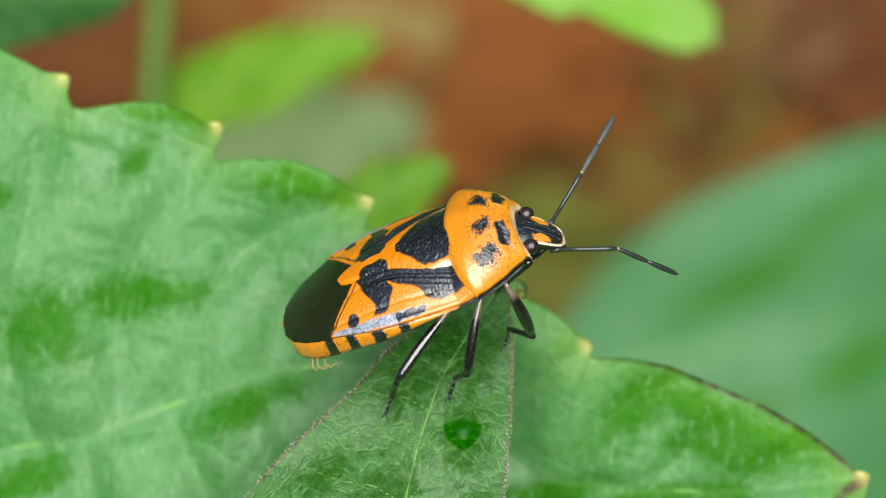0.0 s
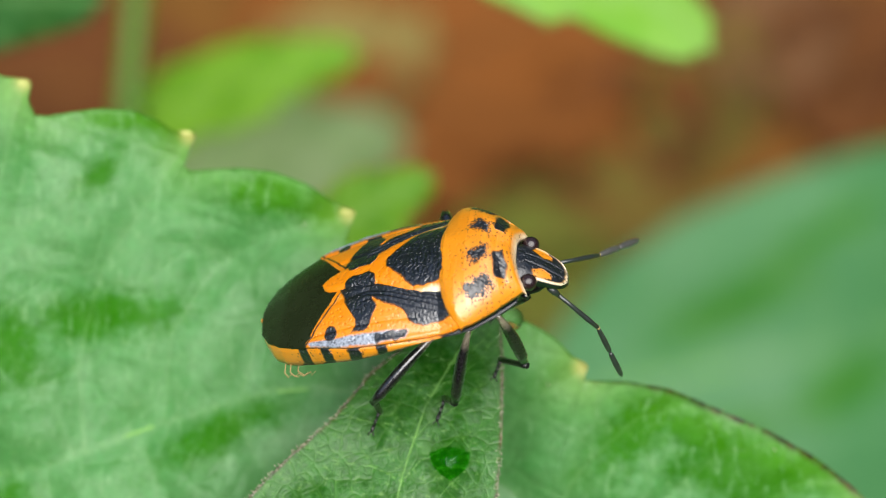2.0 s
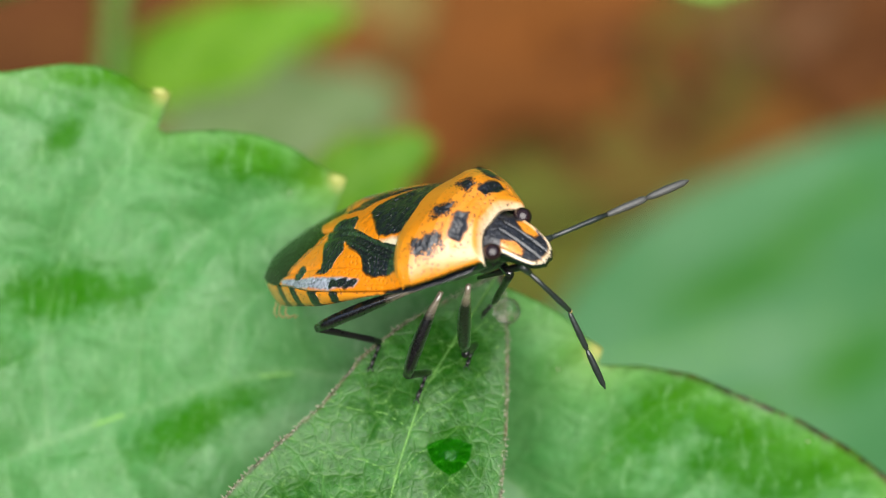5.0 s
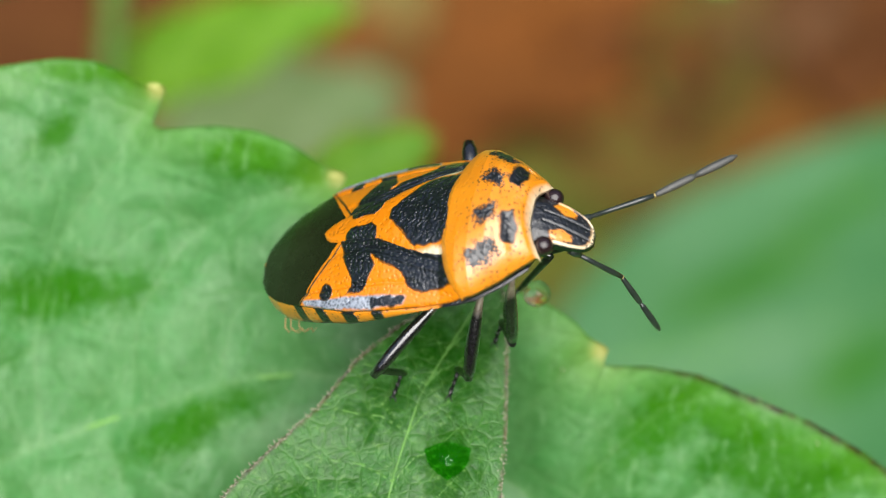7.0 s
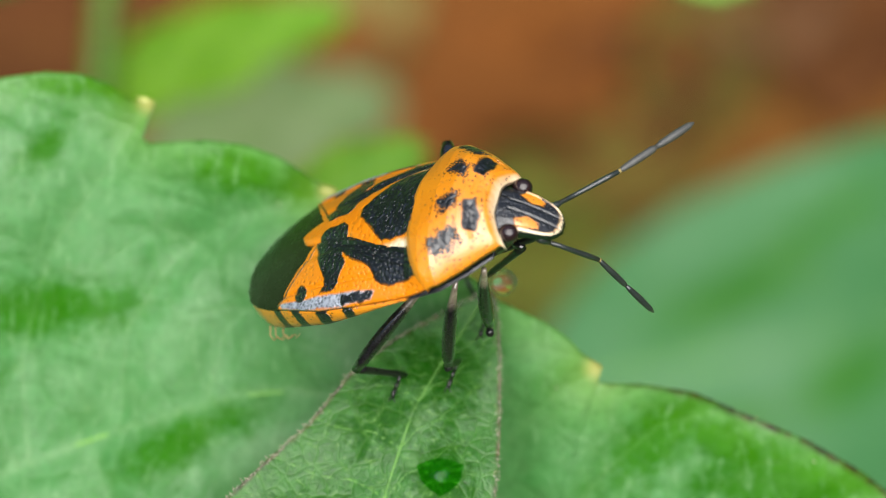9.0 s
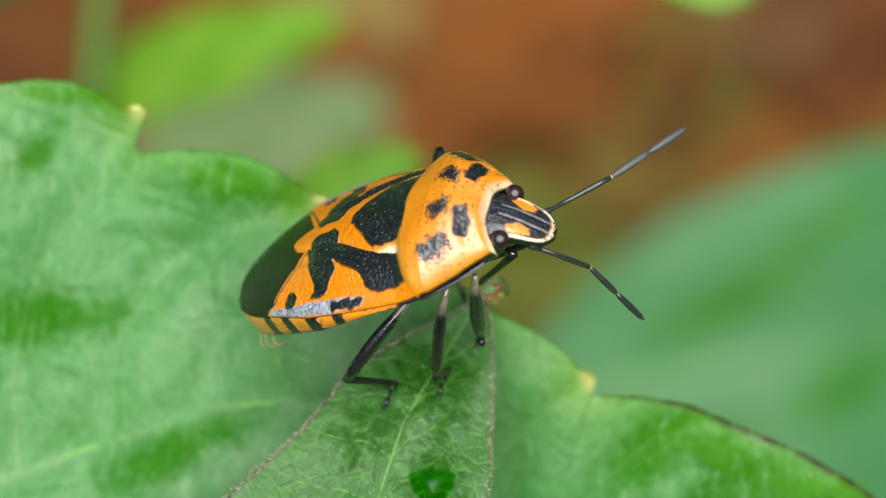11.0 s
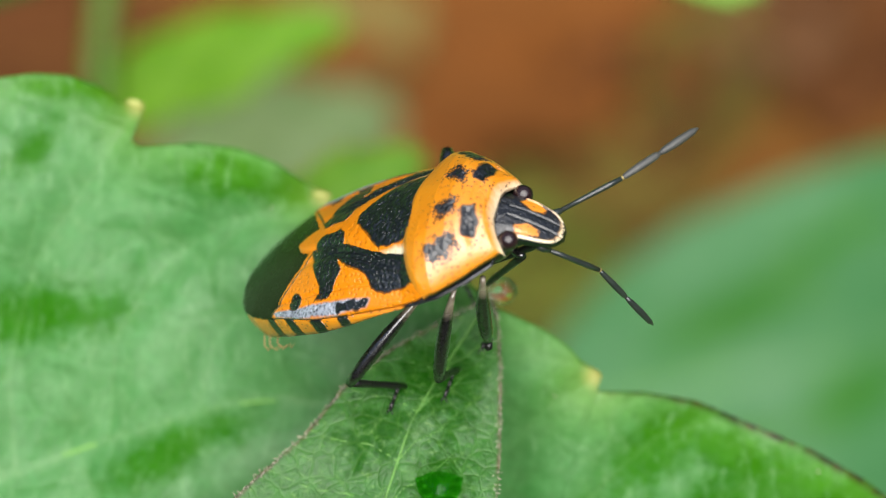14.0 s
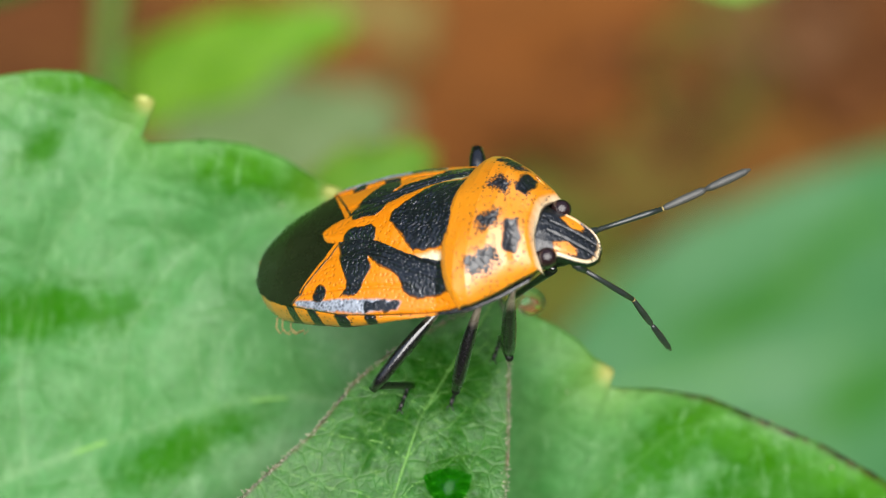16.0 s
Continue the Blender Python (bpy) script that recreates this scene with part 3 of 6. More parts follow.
def build_tip_leaf():
    # local plane: origin at the apex, x to the right, y up along the blade
    upper = [(0.0, 0.0), (-0.6, -0.32), (-1.35, -0.75), (-2.35, -1.35), (-3.4, -2.2), (-4.45, -3.5), (-5.5, -4.5), (-6.5, -5.5), (-7.5, -6.6), (-8.6, -7.9), (-10.2, -11), (-10.5, -15), (-8.5, -19.5), (-4, -23)]
    lower = [(0.0, 0.0), (0.12, -0.35), (0.2, -0.85), (0.24, -1.8), (0.2, -3.7), (0.08, -5.1), (-0.06, -6.5), (-0.1, -7.8), (0.4, -10.5), (0.9, -14), (0.2, -18.5), (-4, -23)]
    midrib = [(-4, -23), (-3.9, -15), (-3.4, -10), (-2.9, -6.8), (-2.5, -5.0), (-1.9, -3.2), (-1.0, -1.6), (0, 0)]
    veins = []
    for k, (mx, my) in enumerate(((-1.2, -2.0), (-1.75, -2.95), (-2.2, -4.1), (-2.55, -5.3), (-2.9, -6.8), (-3.1, -8.4), (-3.4, -10.4), (-3.6, -12.8), (-3.8, -15.5))):
        s = min(1.0, 0.35 + 0.09 * k)
        veins.append([(mx, my), (mx - 1.2 * s, my + 0.75 * s), (mx - 2.6 * s, my + 0.95 * s), (mx - 4.4 * s, my + 1.7 * s)])
        veins.append([(mx, my), (mx + 0.8 * s, my + 0.9 * s), (mx + 1.7 * s, my + 1.3 * s), (mx + 2.7 * s, my + 2.3 * s)])
    def bend(x, y):
        return 0.10 * np.sin(x * 1.3 + y * 0.6) + 0.05 * np.sin(y * 2.4 - x) - 0.012 * (x + 2.5) ** 2 - 0.02 * np.clip(-y - 7, 0, 30) ** 1.7

    ob = leaf("narrow_leaf", upper, lower, midrib, veins, LEAF_TIP, pose(0.001505, 0.001267, -0.001639, 17.19, -0.00, 0.00),
              "matt green net-veined leaf tip with a brown speckled edge", bend, 420, 170, 0.12, 0.022, (), 0.11,
              [(-1.2, -2.2, 1.0, 1.2, 20), (-2.6, -3.4, 1.0, 0.7, 30), (-1.2, -5.0, 0.7, 1.1, 10), (-3.6, -6.6, 1.2, 0.8, 40), (-5.2, -6.0, 1.0, 0.6, 45), (-0.9, -7.4, 0.6, 0.9, 0)], (-0.012, -0.02, GROUND_Z), 0.014, 0.03, 0.018, sunk=0.012)
    rng, pieces = np.random.RandomState(5), []
    for margin, out in ((upper, -1), (lower, 1)):
        p = resample(margin, 700)[10:330]
        for x, y in p:
            if rng.rand() < 0.95:
                x, y = x - out * abs(rng.normal(0.03, 0.05)), y + rng.normal(0, 0.02)
                h = float(bend(np.array(x), np.array(y)))
                a, b = out * rng.uniform(-0.03, 0.09), rng.uniform(-0.07, 0.08)
                pieces.append(tube([(x, y, h - 0.01), (x + a, y + b, h + rng.uniform(0.01, 0.06))], [0.017, 0.007], 5))
    child("leaf_hairs", mesh_of("leaf_hairs", *joined(*pieces), DUST), ob, "short pale hairs along the margin", "stuff")
    return ob


TIP_LEAF = build_tip_leaf()


EYE_POINT = Vector((-0.0003, -0.0357, 0.0470))


def further(k, m):
    """The same pose k times as far from the eye and as large."""
    return Matrix.Translation(EYE_POINT) @ Matrix.Scale(k, 4) @ Matrix.Translation(-EYE_POINT) @ m


def side_leaf(name, length, width, mat, at, label, teeth=5, stalk=None, bendy=0.06, columns=120, rows=40, swing=0.25):
    """A toothed oval leaf along its own +x, base at its origin."""
    up, lo = [], []
    for k in np.linspace(0, 1, 14 * teeth + 1):
        w = width / 2 * math.sin(math.pi * min(1, k ** 0.8)) ** 0.75
        t = ((k * teeth) % 1.0) * 0.10 * width * (1 if 0.03 < k < 0.97 else 0)
        up.append((k * length, w + t))
        lo.append((k * length, -w - t))
    veins = [[(length * (q - 0.12), 0), (length * q, s * width * 0.25), (length * (q + 0.08), s * width * 0.45)] for q in np.linspace(0.18, 0.85, 7) for s in (-1, 1)]
    bare = [(length * (0.15 + 0.17 * k), width * (0.3 if k % 2 else -0.22), length * 0.09, width * 0.12, 35) for k in range(5)]
    return leaf(name, up, lo, [(0, 0), (length, 0)], veins, mat, at, label, lambda x, y: length * bendy * np.sin(x / length * 3.0) - 0.012 * y * y + 0.02 * width * np.sin(x * 0.4 + 1) * np.cos(y * 0.5), columns, rows, 0.25, 0.25, (), 0.3, bare, stalk, 0.1, swing=swing)


def dry_leaf(length, width, mat, x, y, turn):
    """A curled dead leaf lying on the earth."""
    n, m, verts = 36, 14, []
    for i in range(n + 1):
        k = i / n
        w = width / 2 * math.sin(math.pi * k ** 0.85) ** 0.8 * (1 + 0.12 * math.sin(k * 31))
        for j in range(m + 1):
            s = j / m * 2 - 1
            z = 1.5 + 5 * abs(s) ** 2 * math.sin(math.pi * k) + 2.0 * math.sin(k * 9 + s * 2) + 2.0
            verts.append(((k - 0.5) * length * MM, w * s * MM, z * MM))
    top = len(verts)
    verts += [(a, b, c - 0.4 * MM) for a, b, c in verts]
    ring = [i * (m + 1) for i in range(n + 1)] + [n * (m + 1) + j for j in range(1, m + 1)] + [i * (m + 1) + m for i in range(n - 1, -1, -1)] + list(range(m - 1, 0, -1))
    faces = grid_faces(n + 1, m + 1, 0, True) + grid_faces(n + 1, m + 1, top) + [(p, q, q + top, p + top) for p, q in zip(ring, ring[1:] + ring[:1])]
    ob = new("dead_leaf", mesh_of("dead_leaf", verts, faces, mat))
    ob.matrix_world = pose(x, y, GROUND_Z, 0, 0, turn)
    rib = [((k - 0.5) * length, 0, 3.6 + 2.0 * math.sin(k * 9)) for k in np.linspace(0.02, 0.98, 24)]
    child("midrib", mesh_of("midrib", *tube(rib, list(np.linspace(0.9, 0.3, 24)), 8), DRY_RIB), ob)
    return tagged(ob, "curled brown dead leaf lying on bare earth", "dead leaf", "leaf litter")


def plant_stem(points):
    """A thin upright stem through points in millimetres, down to the earth."""
    p = np.array(points)
    k = np.linspace(0, len(p) - 1, 40)
    q = np.stack([np.interp(k, range(len(p)), p[:, j]) for j in range(3)], 1)
    ob = new("plant_stem", mesh_of("plant_stem", *tube(q, list(np.linspace(0.65, 1.2, 40)), 12), STEM))
    return tagged(ob, "thin green upright plant stem", "stem")


side_leaf("background_leaf", 7.3, 3.5, LEAF_FRESH, pose(-0.005887, 0.021163, -0.025343, 14.68, -5.77, 35.17), "small bright green leaf behind the toothed leaf", 3, (-0.010, 0.004, GROUND_Z), swing=0.01)
side_leaf("background_leaf", 29.5, 10.4, LEAF_BRIGHT, further(0.6, pose(-0.034517, 0.118342, -0.127082, 8.34, -18.74, 6.59)), "blurred bright green leaf on a thin stem", 3, (-0.040, 0.060, GROUND_Z))
LIME_LEAF = side_leaf("background_leaf", 36.5, 14.5, LEAF_LIME, further(0.66, pose(-0.012410, 0.082325, -0.051161, -1.77, 11.96, -30.59)), "bright lime green leaf hanging from above", 4, (-0.017717, 0.058844, -0.018746))
side_leaf("background_leaf", 23.9, 10, LEAF_DARK, further(0.75, pose(-0.043343, 0.061895, -0.054433, 8.19, -12.55, -3.60)), "dark blurred green leaf", 3, (-0.060, 0.060, GROUND_Z))
side_leaf("background_leaf", 30.7, 17, LEAF_GREY, further(1.35, pose(-0.031793, 0.118782, -0.136890, 8.15, -12.06, 3.27)), "pale greyish green leaf far behind the bug", 3, (-0.050, 0.090, GROUND_Z))
FAR_LEAF = leaf('background_leaf', [(6.68, -9.07), (7.63, -5.66), (9.34, -2.81), (11.99, 0.04), (16.55, 3.26), (23.38, 6.3), (29.76, 8.31), (38.56, 9.91), (49.95, 9.15), (61.34, 4.21)], [(6.68, -9.07), (10.1, -14.77), (19.59, -21.98), (34.77, -23.5), (49.95, -14.77), (61.34, 4.21)], [(61.34, 4.21), (42.36, -1.48), (23.38, -6.04), (6.68, -9.07)], [[(42.36, -1.48), (40.08, 1.94), (36.29, 4.21)], [(34.77, -3.38), (32.49, 0.04), (28.7, 2.32)], [(27.18, -5.09), (24.9, -1.67), (21.1, 0.61)], [(19.59, -6.6), (17.31, -3.19), (13.51, -0.91)]], LEAF_FAR, further(1.6, pose(-0.000300, 0.050499, -0.063336, 38, 0, 0)), 'large blurred blue-green leaf behind the bug', lambda x, y: 0.6 * np.sin(x * 0.3) + 0.3 * np.sin(y * 0.5 + 1) - 0.004 * x * x, 160, 60, 0.3, 0.25, (), 0.3, [(20.72, -2.24, 6.45, 1.52, 28), (28.32, -7.93, 4.18, 1.71, 28), (17.69, -12.11, 7.59, 1.14, 20), (26.42, 2.32, 4.93, 0.95, 24)], (0.09, 0.06, GROUND_Z), 0.1)
dry_leaf(120, 78, DRY, 0.0101, 0.2501, 35)
dry_leaf(48, 32, DRY, 0.0185, 0.2250, -20)
dry_leaf(44, 29, DRY_DARK, 0.0388, 0.2250, 60)
dry_leaf(48, 24, DRY_OLIVE, 0.0524, 0.2336, 75)
dry_leaf(48, 26, DRY_PALE, 0.0674, 0.2532, 80)
dry_leaf(48, 27, DRY_DARK, 0.0817, 0.2425, 70)
dry_leaf(48, 32, DRY_STRAW, -0.0160, 0.2380, 50)
dry_leaf(60, 40, DRY_DARK, -0.0672, 0.2365, 0)
dry_leaf(48, 24, DRY_OLIVE, 0.0282, 0.2030, 10)
dry_leaf(48, 40, MOSS, 0.0173, 0.1838, 20)
plant_stem([tuple(further(0.9, Matrix.Translation(Vector(p) * MM)).translation / MM) for p in ((-20.2, 88.4, -48.9), (-20.7, 74.2, -60.1), (-21.3, 68.3, -64.6), (-21.8, 63.8, -68.2), (-22.3, 58.6, -72.3))] + [(-20.0, 120.0, -250.0)])


# ---- the bug, in millimetres: x forward, y to its left, z up ----
BODY_X = (-4.90, -4.82, -4.56, -4.18, -3.72, -3.04, -2.0, -1.0, 0.0, 0.75, 1.2, 1.8, 2.4, 2.5)
BODY_W = (0.05, 0.60, 1.02, 1.33, 1.57, 1.84, 2.12, 2.21, 2.20, 2.16, 2.07, 1.68, 1.15, 1.03)
BACK_X = (-4.90, -4.1, -3.0, -2.0, -1.0, 0.0, 0.6, 1.2, 1.6, 2.0, 2.4, 2.5)
BACK_Z = (0.44, 0.76, 1.12, 1.43, 1.64, 1.76, 1.84, 1.97, 1.98, 1.83, 1.46, 1.38)


def half_width(x):
    return np.interp(x, BODY_X, BODY_W)


def edge_z(x):
    return np.interp(x, (-4.90, -4.1, -3, -1, 1, 2.4), (0.34, 0.53, 0.77, 0.89, 0.92, 0.85))


def back(x, y):
    r = np.clip(np.abs(y) / half_width(x), 0, 1)
    return edge_z(x) + (np.interp(x, BACK_X, BACK_Z) - edge_z(x)) * (1 - r ** np.interp(x, (0.4, 0.9), (2.2, 2.5))) ** np.interp(x, (0.4, 0.9), (0.9, 0.55))


def plate(name, x, y, z, thick, mat, parent, marks, label="", flip=False, dark_below=False):
    """A curved plate from grids of x, y and z, with a skirt round it; marks(x, y) gives the black and the pale distances."""
    n, m = x.shape
    top = np.stack([x, y, z], -1).reshape(-1, 3)
    low = np.stack([x, y, z - thick], -1).reshape(-1, 3)
    ring = [i * m for i in range(n)] + [(n - 1) * m + j for j in range(1, m)] + [i * m + m - 1 for i in range(n - 2, -1, -1)] + [j for j in range(m - 2, 0, -1)]
    k = n * m
    faces = grid_faces(n, m, 0, flip) + grid_faces(n, m, k, not flip)
    faces += [(p, q, q + k, p + k)[::-1 if flip else 1] for p, q in zip(ring, ring[1:] + ring[:1])]
    black, pale, grey = (list(marks(x, np.abs(y))) + [np.full(x.shape, -1.0)])[:3]
    me = mesh_of(name, np.concatenate([top, low]) * MM, faces, mat, {"black": np.concatenate([black.ravel(), np.maximum(black, 1.0 if dark_below else -1.0).ravel()]), "pale": np.concatenate([pale.ravel()] * 2), "grey": np.concatenate([grey.ravel()] * 2)})
    return child(name, me, parent, label)


def blotted(d, x, y, amount=0.05, size=5.0):
    """Unevenness of a mark's outline."""
    return d + amount * (np.sin(x * size + 2 * np.sin(y * size * 0.7)) * np.cos(y * size * 1.3 + 1.7 * np.sin(x * size * 0.9)))


def ripple(x, y, black):
    """Wavy corrugation, strongest on the black marks."""
    wave = np.sin(50 * (x + 0.10 * np.sin(3.1 * y + 1.7 * x) + 0.05 * np.sin(8.3 * y + 2.0 * x) + 0.035 * np.sin(19 * y + 6 * x) + 0.02 * np.sin(37 * y - 9 * x)))
    return wave * (0.0015 + 0.0075 * np.clip(black / 0.08, 0, 1)) * (0.55 + 0.45 * np.sin(5.1 * x + 7.7 * y + 2 * np.sin(9 * x)))


def scutellum_half(x):
    return np.interp(x, (-2.92, -2.86, -2.72, -2.5, -2.1, -1.7, -1.24, -0.57, 0.04, 0.62, 0.8), (0.03, 0.16, 0.27, 0.35, 0.42, 0.47, 0.60, 0.96, 1.20, 1.29, 1.29))


def build_bug():
    bug = new("shield_bug")
    tagged(bug, "orange and black patterned shield bug clinging to the leaf tip", "insect")

    # abdomen under the wings
    xs = np.linspace(-4.93, 2.3, 200)
    verts, black = [], []
    for x in xs:
        w, e = half_width(np.where(x < -3.0, x - 0.02 * min(1.0, -x - 3.0), x)) + np.interp(x, (-3.6, -1.5), (-0.01, 0.015)), edge_z(x) - 0.03
        band = np.interp(x, (-4.85, -4.1, -3.0, -2.0, -1.0, 0.0, 0.6), (0.68, 0.74, 0.62, 0.45, 0.28, 0.10, 0.03))
        deep = np.interp(x, (-4.66, -4.0, -2.5, 0, 1.6, 2.3), (0.05, 0.25, 0.60, 0.75, 0.75, 0.45))
        half = [(0.0, 0.02), (0.5 * w, 0.02), (0.93 * w, 0.015), (0.985 * w, 0.0), (w, -0.04), (w + 0.02, -0.35 * band), (w + 0.01, -0.7 * band), (w - 0.05, -band), (0.90 * w, -band - 0.10 * deep), (0.72 * w, -band - 0.34 * deep), (0.5 * w, -band - 0.66 * deep), (0.25 * w, -band - 0.92 * deep), (0.0, -band - deep)]
        for k, (y, z) in enumerate(half + [(-y, z) for y, z in half[-2:0:-1]]):
            sag = float(np.interp(x, (-4.9, -3.8), (1.0, 0.0))) * min(1.0, max(0.0, -z / (0.35 * band)))
            verts.append(((x + 0.02 * sag) * MM, (y + math.copysign(0.05 * sag, y)) * MM, (e + z) * MM))
            beat = (x + 3.75 + 20 * 0.76) % 0.76
            square = 0.15 - abs(beat - 0.26 - 0.05 * math.sin(x * 3)) + 0.03 * math.sin(z * 30 + x * 7)
            low = 0.10 - abs(z + band + 0.16) + 0.10 * math.sin(x * 10.1)
            black.append(max(min(square, 0.9 * band + z + 0.08) if -3.95 < x < -0.9 else -1, low, 0.35 * (x - 0.4), -(z + band + 0.30)))
    ring = 24
    faces = grid_faces(len(xs), ring, wrap=True, flip=True) + [tuple(range(ring)), tuple(range((len(xs) - 1) * ring, len(xs) * ring))[::-1]]
    off = [-1.0] * len(black)
    child("abdomen", mesh_of("abdomen", verts, faces, SHELL, {"black": black, "pale": off, "grey": off}), bug, "orange belly edged with black squares")

    # leathery forewings
    def wing_marks(x, y):
        claval = inside([(1.0, 1.1), (1.0, 1.97), (0.34, 1.93), (-0.21, 1.90), (-0.54, 1.54), (-1.16, 1.10), (-1.45, 0.98), (-1.75, 0.7), (-1.6, 0.3), (-0.57, 0.8), (0.04, 1.05)], x, y)
        patch = inside([(-2.4, 0.3), (-1.3, 0.3), (-1.36, 0.8), (-1.3, 1.25), (-1.55, 1.74), (-1.98, 1.78), (-1.85, 1.46), (-2.2, 0.7)], x, y)
        corner = oval(-2.57, 1.62, 0.20, 0.17, x, y, 60)
        front = inside([(-1.30, 1.95), (-0.47, 2.02), (-0.54, 2.13), (-1.29, 2.15)], x, y)
        seam = 0.03 - np.abs(y - np.interp(x, (-3.3, -2.70, -2.31), (1.70, 0.96, 0.45)))
        black = np.maximum.reduce([blotted(claval, x, y, 0.05), blotted(patch, x, y, 0.05), corner, blotted(front, x, y, 0.05, 9.0), np.where(x < -2.3, seam, -1)])
        pale = inside([(-3.26, 1.66), (-2.54, 1.77), (-1.1, 1.92), (-0.40, 1.99), (-0.5, 2.14), (-1.39, 2.17), (-2.48, 2.02), (-3.15, 1.80)], x, y)
        return black, 0 * x - 1.0, pale

    for side in (-1, 1):
        s = np.linspace(0, 1, 120)[None, :]
        u = np.linspace(0, 1, 240)[:, None]
        # both ends run slantwise: front along the pronotum, rear along the membrane
        inner_x = 0.75 + (-2.36 - 0.75) * u
        outer_x = 0.95 + (-3.36 - 0.95) * u
        x = inner_x * (1 - s) + outer_x * s
        inner = np.maximum(scutellum_half(inner_x) - 0.12, 0.2)
        outer = half_width(outer_x) * 0.995
        y = inner * (1 - s) + outer * s
        z = back(x, y) + 0.035 * np.exp(-((s - 0.97) / 0.05) ** 2)
        crease = np.interp(x, (-1.5, 0.7), (0.72, 1.55))
        z = z + 0.013 * np.sin((y - crease) * 42 + 0.5 * np.sin(x * 5)) * np.exp(-((y - crease) / 0.36) ** 2) * (x > -1.7)
        z = z - 0.03 * np.exp(-((y - crease) / 0.09) ** 2) - 0.04 * np.exp(-((y - 1.75 - 0.08 * x) / 0.05) ** 2) * (x < -0.2)
        z = z + 0.6 * ripple(x - 0.5 * y, y + 0.5 * x, wing_marks(x, y)[0]) * np.clip(np.abs(y - crease) / 0.4, 0.1, 1)
        plate("forewing", x, side * y, z, 0.06, WING, bug, wing_marks, "leathery orange forewing with black bars and a whitish edge", flip=side < 0)

    # overlapping clear ends of the wings
    q = np.linspace(-1, 1, 90)[:, None]
    v = np.linspace(0, 1, 50)[None, :]
    qa = np.abs(q)
    ix, iy = -2.28 - 1.05 * qa ** 1.15, q * 1.70
    ang = q * math.pi / 2
    ox = -3.35 - 1.54 * np.cos(ang) ** 0.8
    oy = np.interp(ox, BODY_X, BODY_W) * np.sign(q) * 0.99
    oy = np.where(qa > 0.999, np.sign(q) * 1.72, oy)
    x, y = ix * (1 - v) + ox * v, iy * (1 - v) + oy * v
    z = back(x, y) - 0.03 + 0.02 * np.sin(v * math.pi)
    plate("wing_membrane", x, y, z, 0.04, MEMBRANE, bug, lambda a, b: (0 * a, 0 * a), "smoky black wing membrane")

    # scutellum
    def scutellum_marks(x, y):
        wedge = inside([(1.0, -0.2), (1.0, 0.98), (0.35, 1.02), (-0.22, 0.98), (-0.6, 0.55), (-0.98, 0.2), (-1.1, -0.2)], x, y)
        spot = inside([(-2.13, 0.13), (-1.5, 0.13), (-1.33, 0.28), (-1.36, 0.8), (-2.15, 0.8), (-2.2, 0.3)], x, y)
        rim = 0.11 - np.abs(scutellum_half(x) - y - 0.03) + np.where(x < 0.25, -0.35 * (0.25 - x), 0)
        return np.maximum(blotted(wedge, x, y, 0.03, 7), blotted(spot, x, y, 0.03, 7)), rim

    u = np.linspace(0, 1, 220)[:, None]
    s = np.linspace(-1, 1, 140)[None, :]
    x = 0.8 + (-2.92 - 0.8) * u + 0 * s
    y = scutellum_half(x) * s
    z = back(x, y) + 0.07 * (1 - np.abs(s) ** 6) + 0.004 * np.sin(x * 21 + 2.5 * np.sin(y * 4 + x) + 1.3 * np.sin(y * 11)) * (x > -1.2)
    z = z + ripple(x, y, scutellum_marks(x, np.abs(y))[0])
    plate("scutellum", x, y, z, 0.08, WING, bug, scutellum_marks, "triangular back shield with a black wedge", flip=False)

    # pronotum
    def pronotum_marks(x, y):
        a = inside([(1.92, 0.46), (2.09, 0.40), (2.19, 0.70), (2.11, 1.03), (1.97, 1.09), (1.92, 0.8)], x, y)
        b = inside([(1.28, 0.50), (1.72, 0.32), (1.76, 0.60), (1.40, 0.76)], x, y)
        c = inside([(1.22, 1.55), (1.5, 1.27), (1.78, 1.18), (1.80, 1.36), (1.49, 1.62), (1.3, 1.68)], x, y)
        collar = np.where(y < 1.1, 0.045 - np.abs(x - (2.34 + 0.17 * y ** 2) - 0.03), -1)
        speck = 0.10 * np.sin(x * 43 + 3 * np.sin(y * 19)) * np.sin(y * 47 + 2 * np.sin(x * 23))
        return np.maximum.reduce([blotted(a, x, y, 0.02, 8) + 0.04, blotted(b, x, y, 0.03, 9) + 0.05 + speck, blotted(c, x, y, 0.03, 9) + 0.05 + speck]), collar

    s = np.linspace(-1, 1, 260)[None, :]
    u = np.linspace(0, 1, 180)[:, None]
    rear = 0.42 + 0.10 * np.abs(s) + 0.42 * np.abs(s) ** 5
    front = 2.36 + 0.20 * np.abs(s) ** 2.2
    x = rear * (1 - u) + front * u
    y = half_width(x) * s * 1.01
    z = back(np.minimum(x, 2.5), y * 0.985) + 0.10 * np.minimum(1, u / 0.08) ** 0.5 - 0.18 * (u > 0.93) * ((u - 0.93) / 0.07) ** 2
    z = z - 0.05 * np.exp(-((u - 0.80) / 0.05) ** 2) * (np.abs(s) < 0.85) + 0.02 * np.sin(s * 9 + u * 5)
    mark = np.clip(pronotum_marks(x, np.abs(y))[0] / 0.14, 0, 1)
    z = z - 0.05 * mark * np.clip((x - 1.6) / 0.2, 0.3, 1) + 0.012 * mark * np.sin(x * 31 + 3 * np.sin(y * 9)) * np.sin(y * 27)
    plate("pronotum", x, y, z, 0.10, SHELL, bug, pronotum_marks, "domed orange neck shield with six black spots", flip=True)

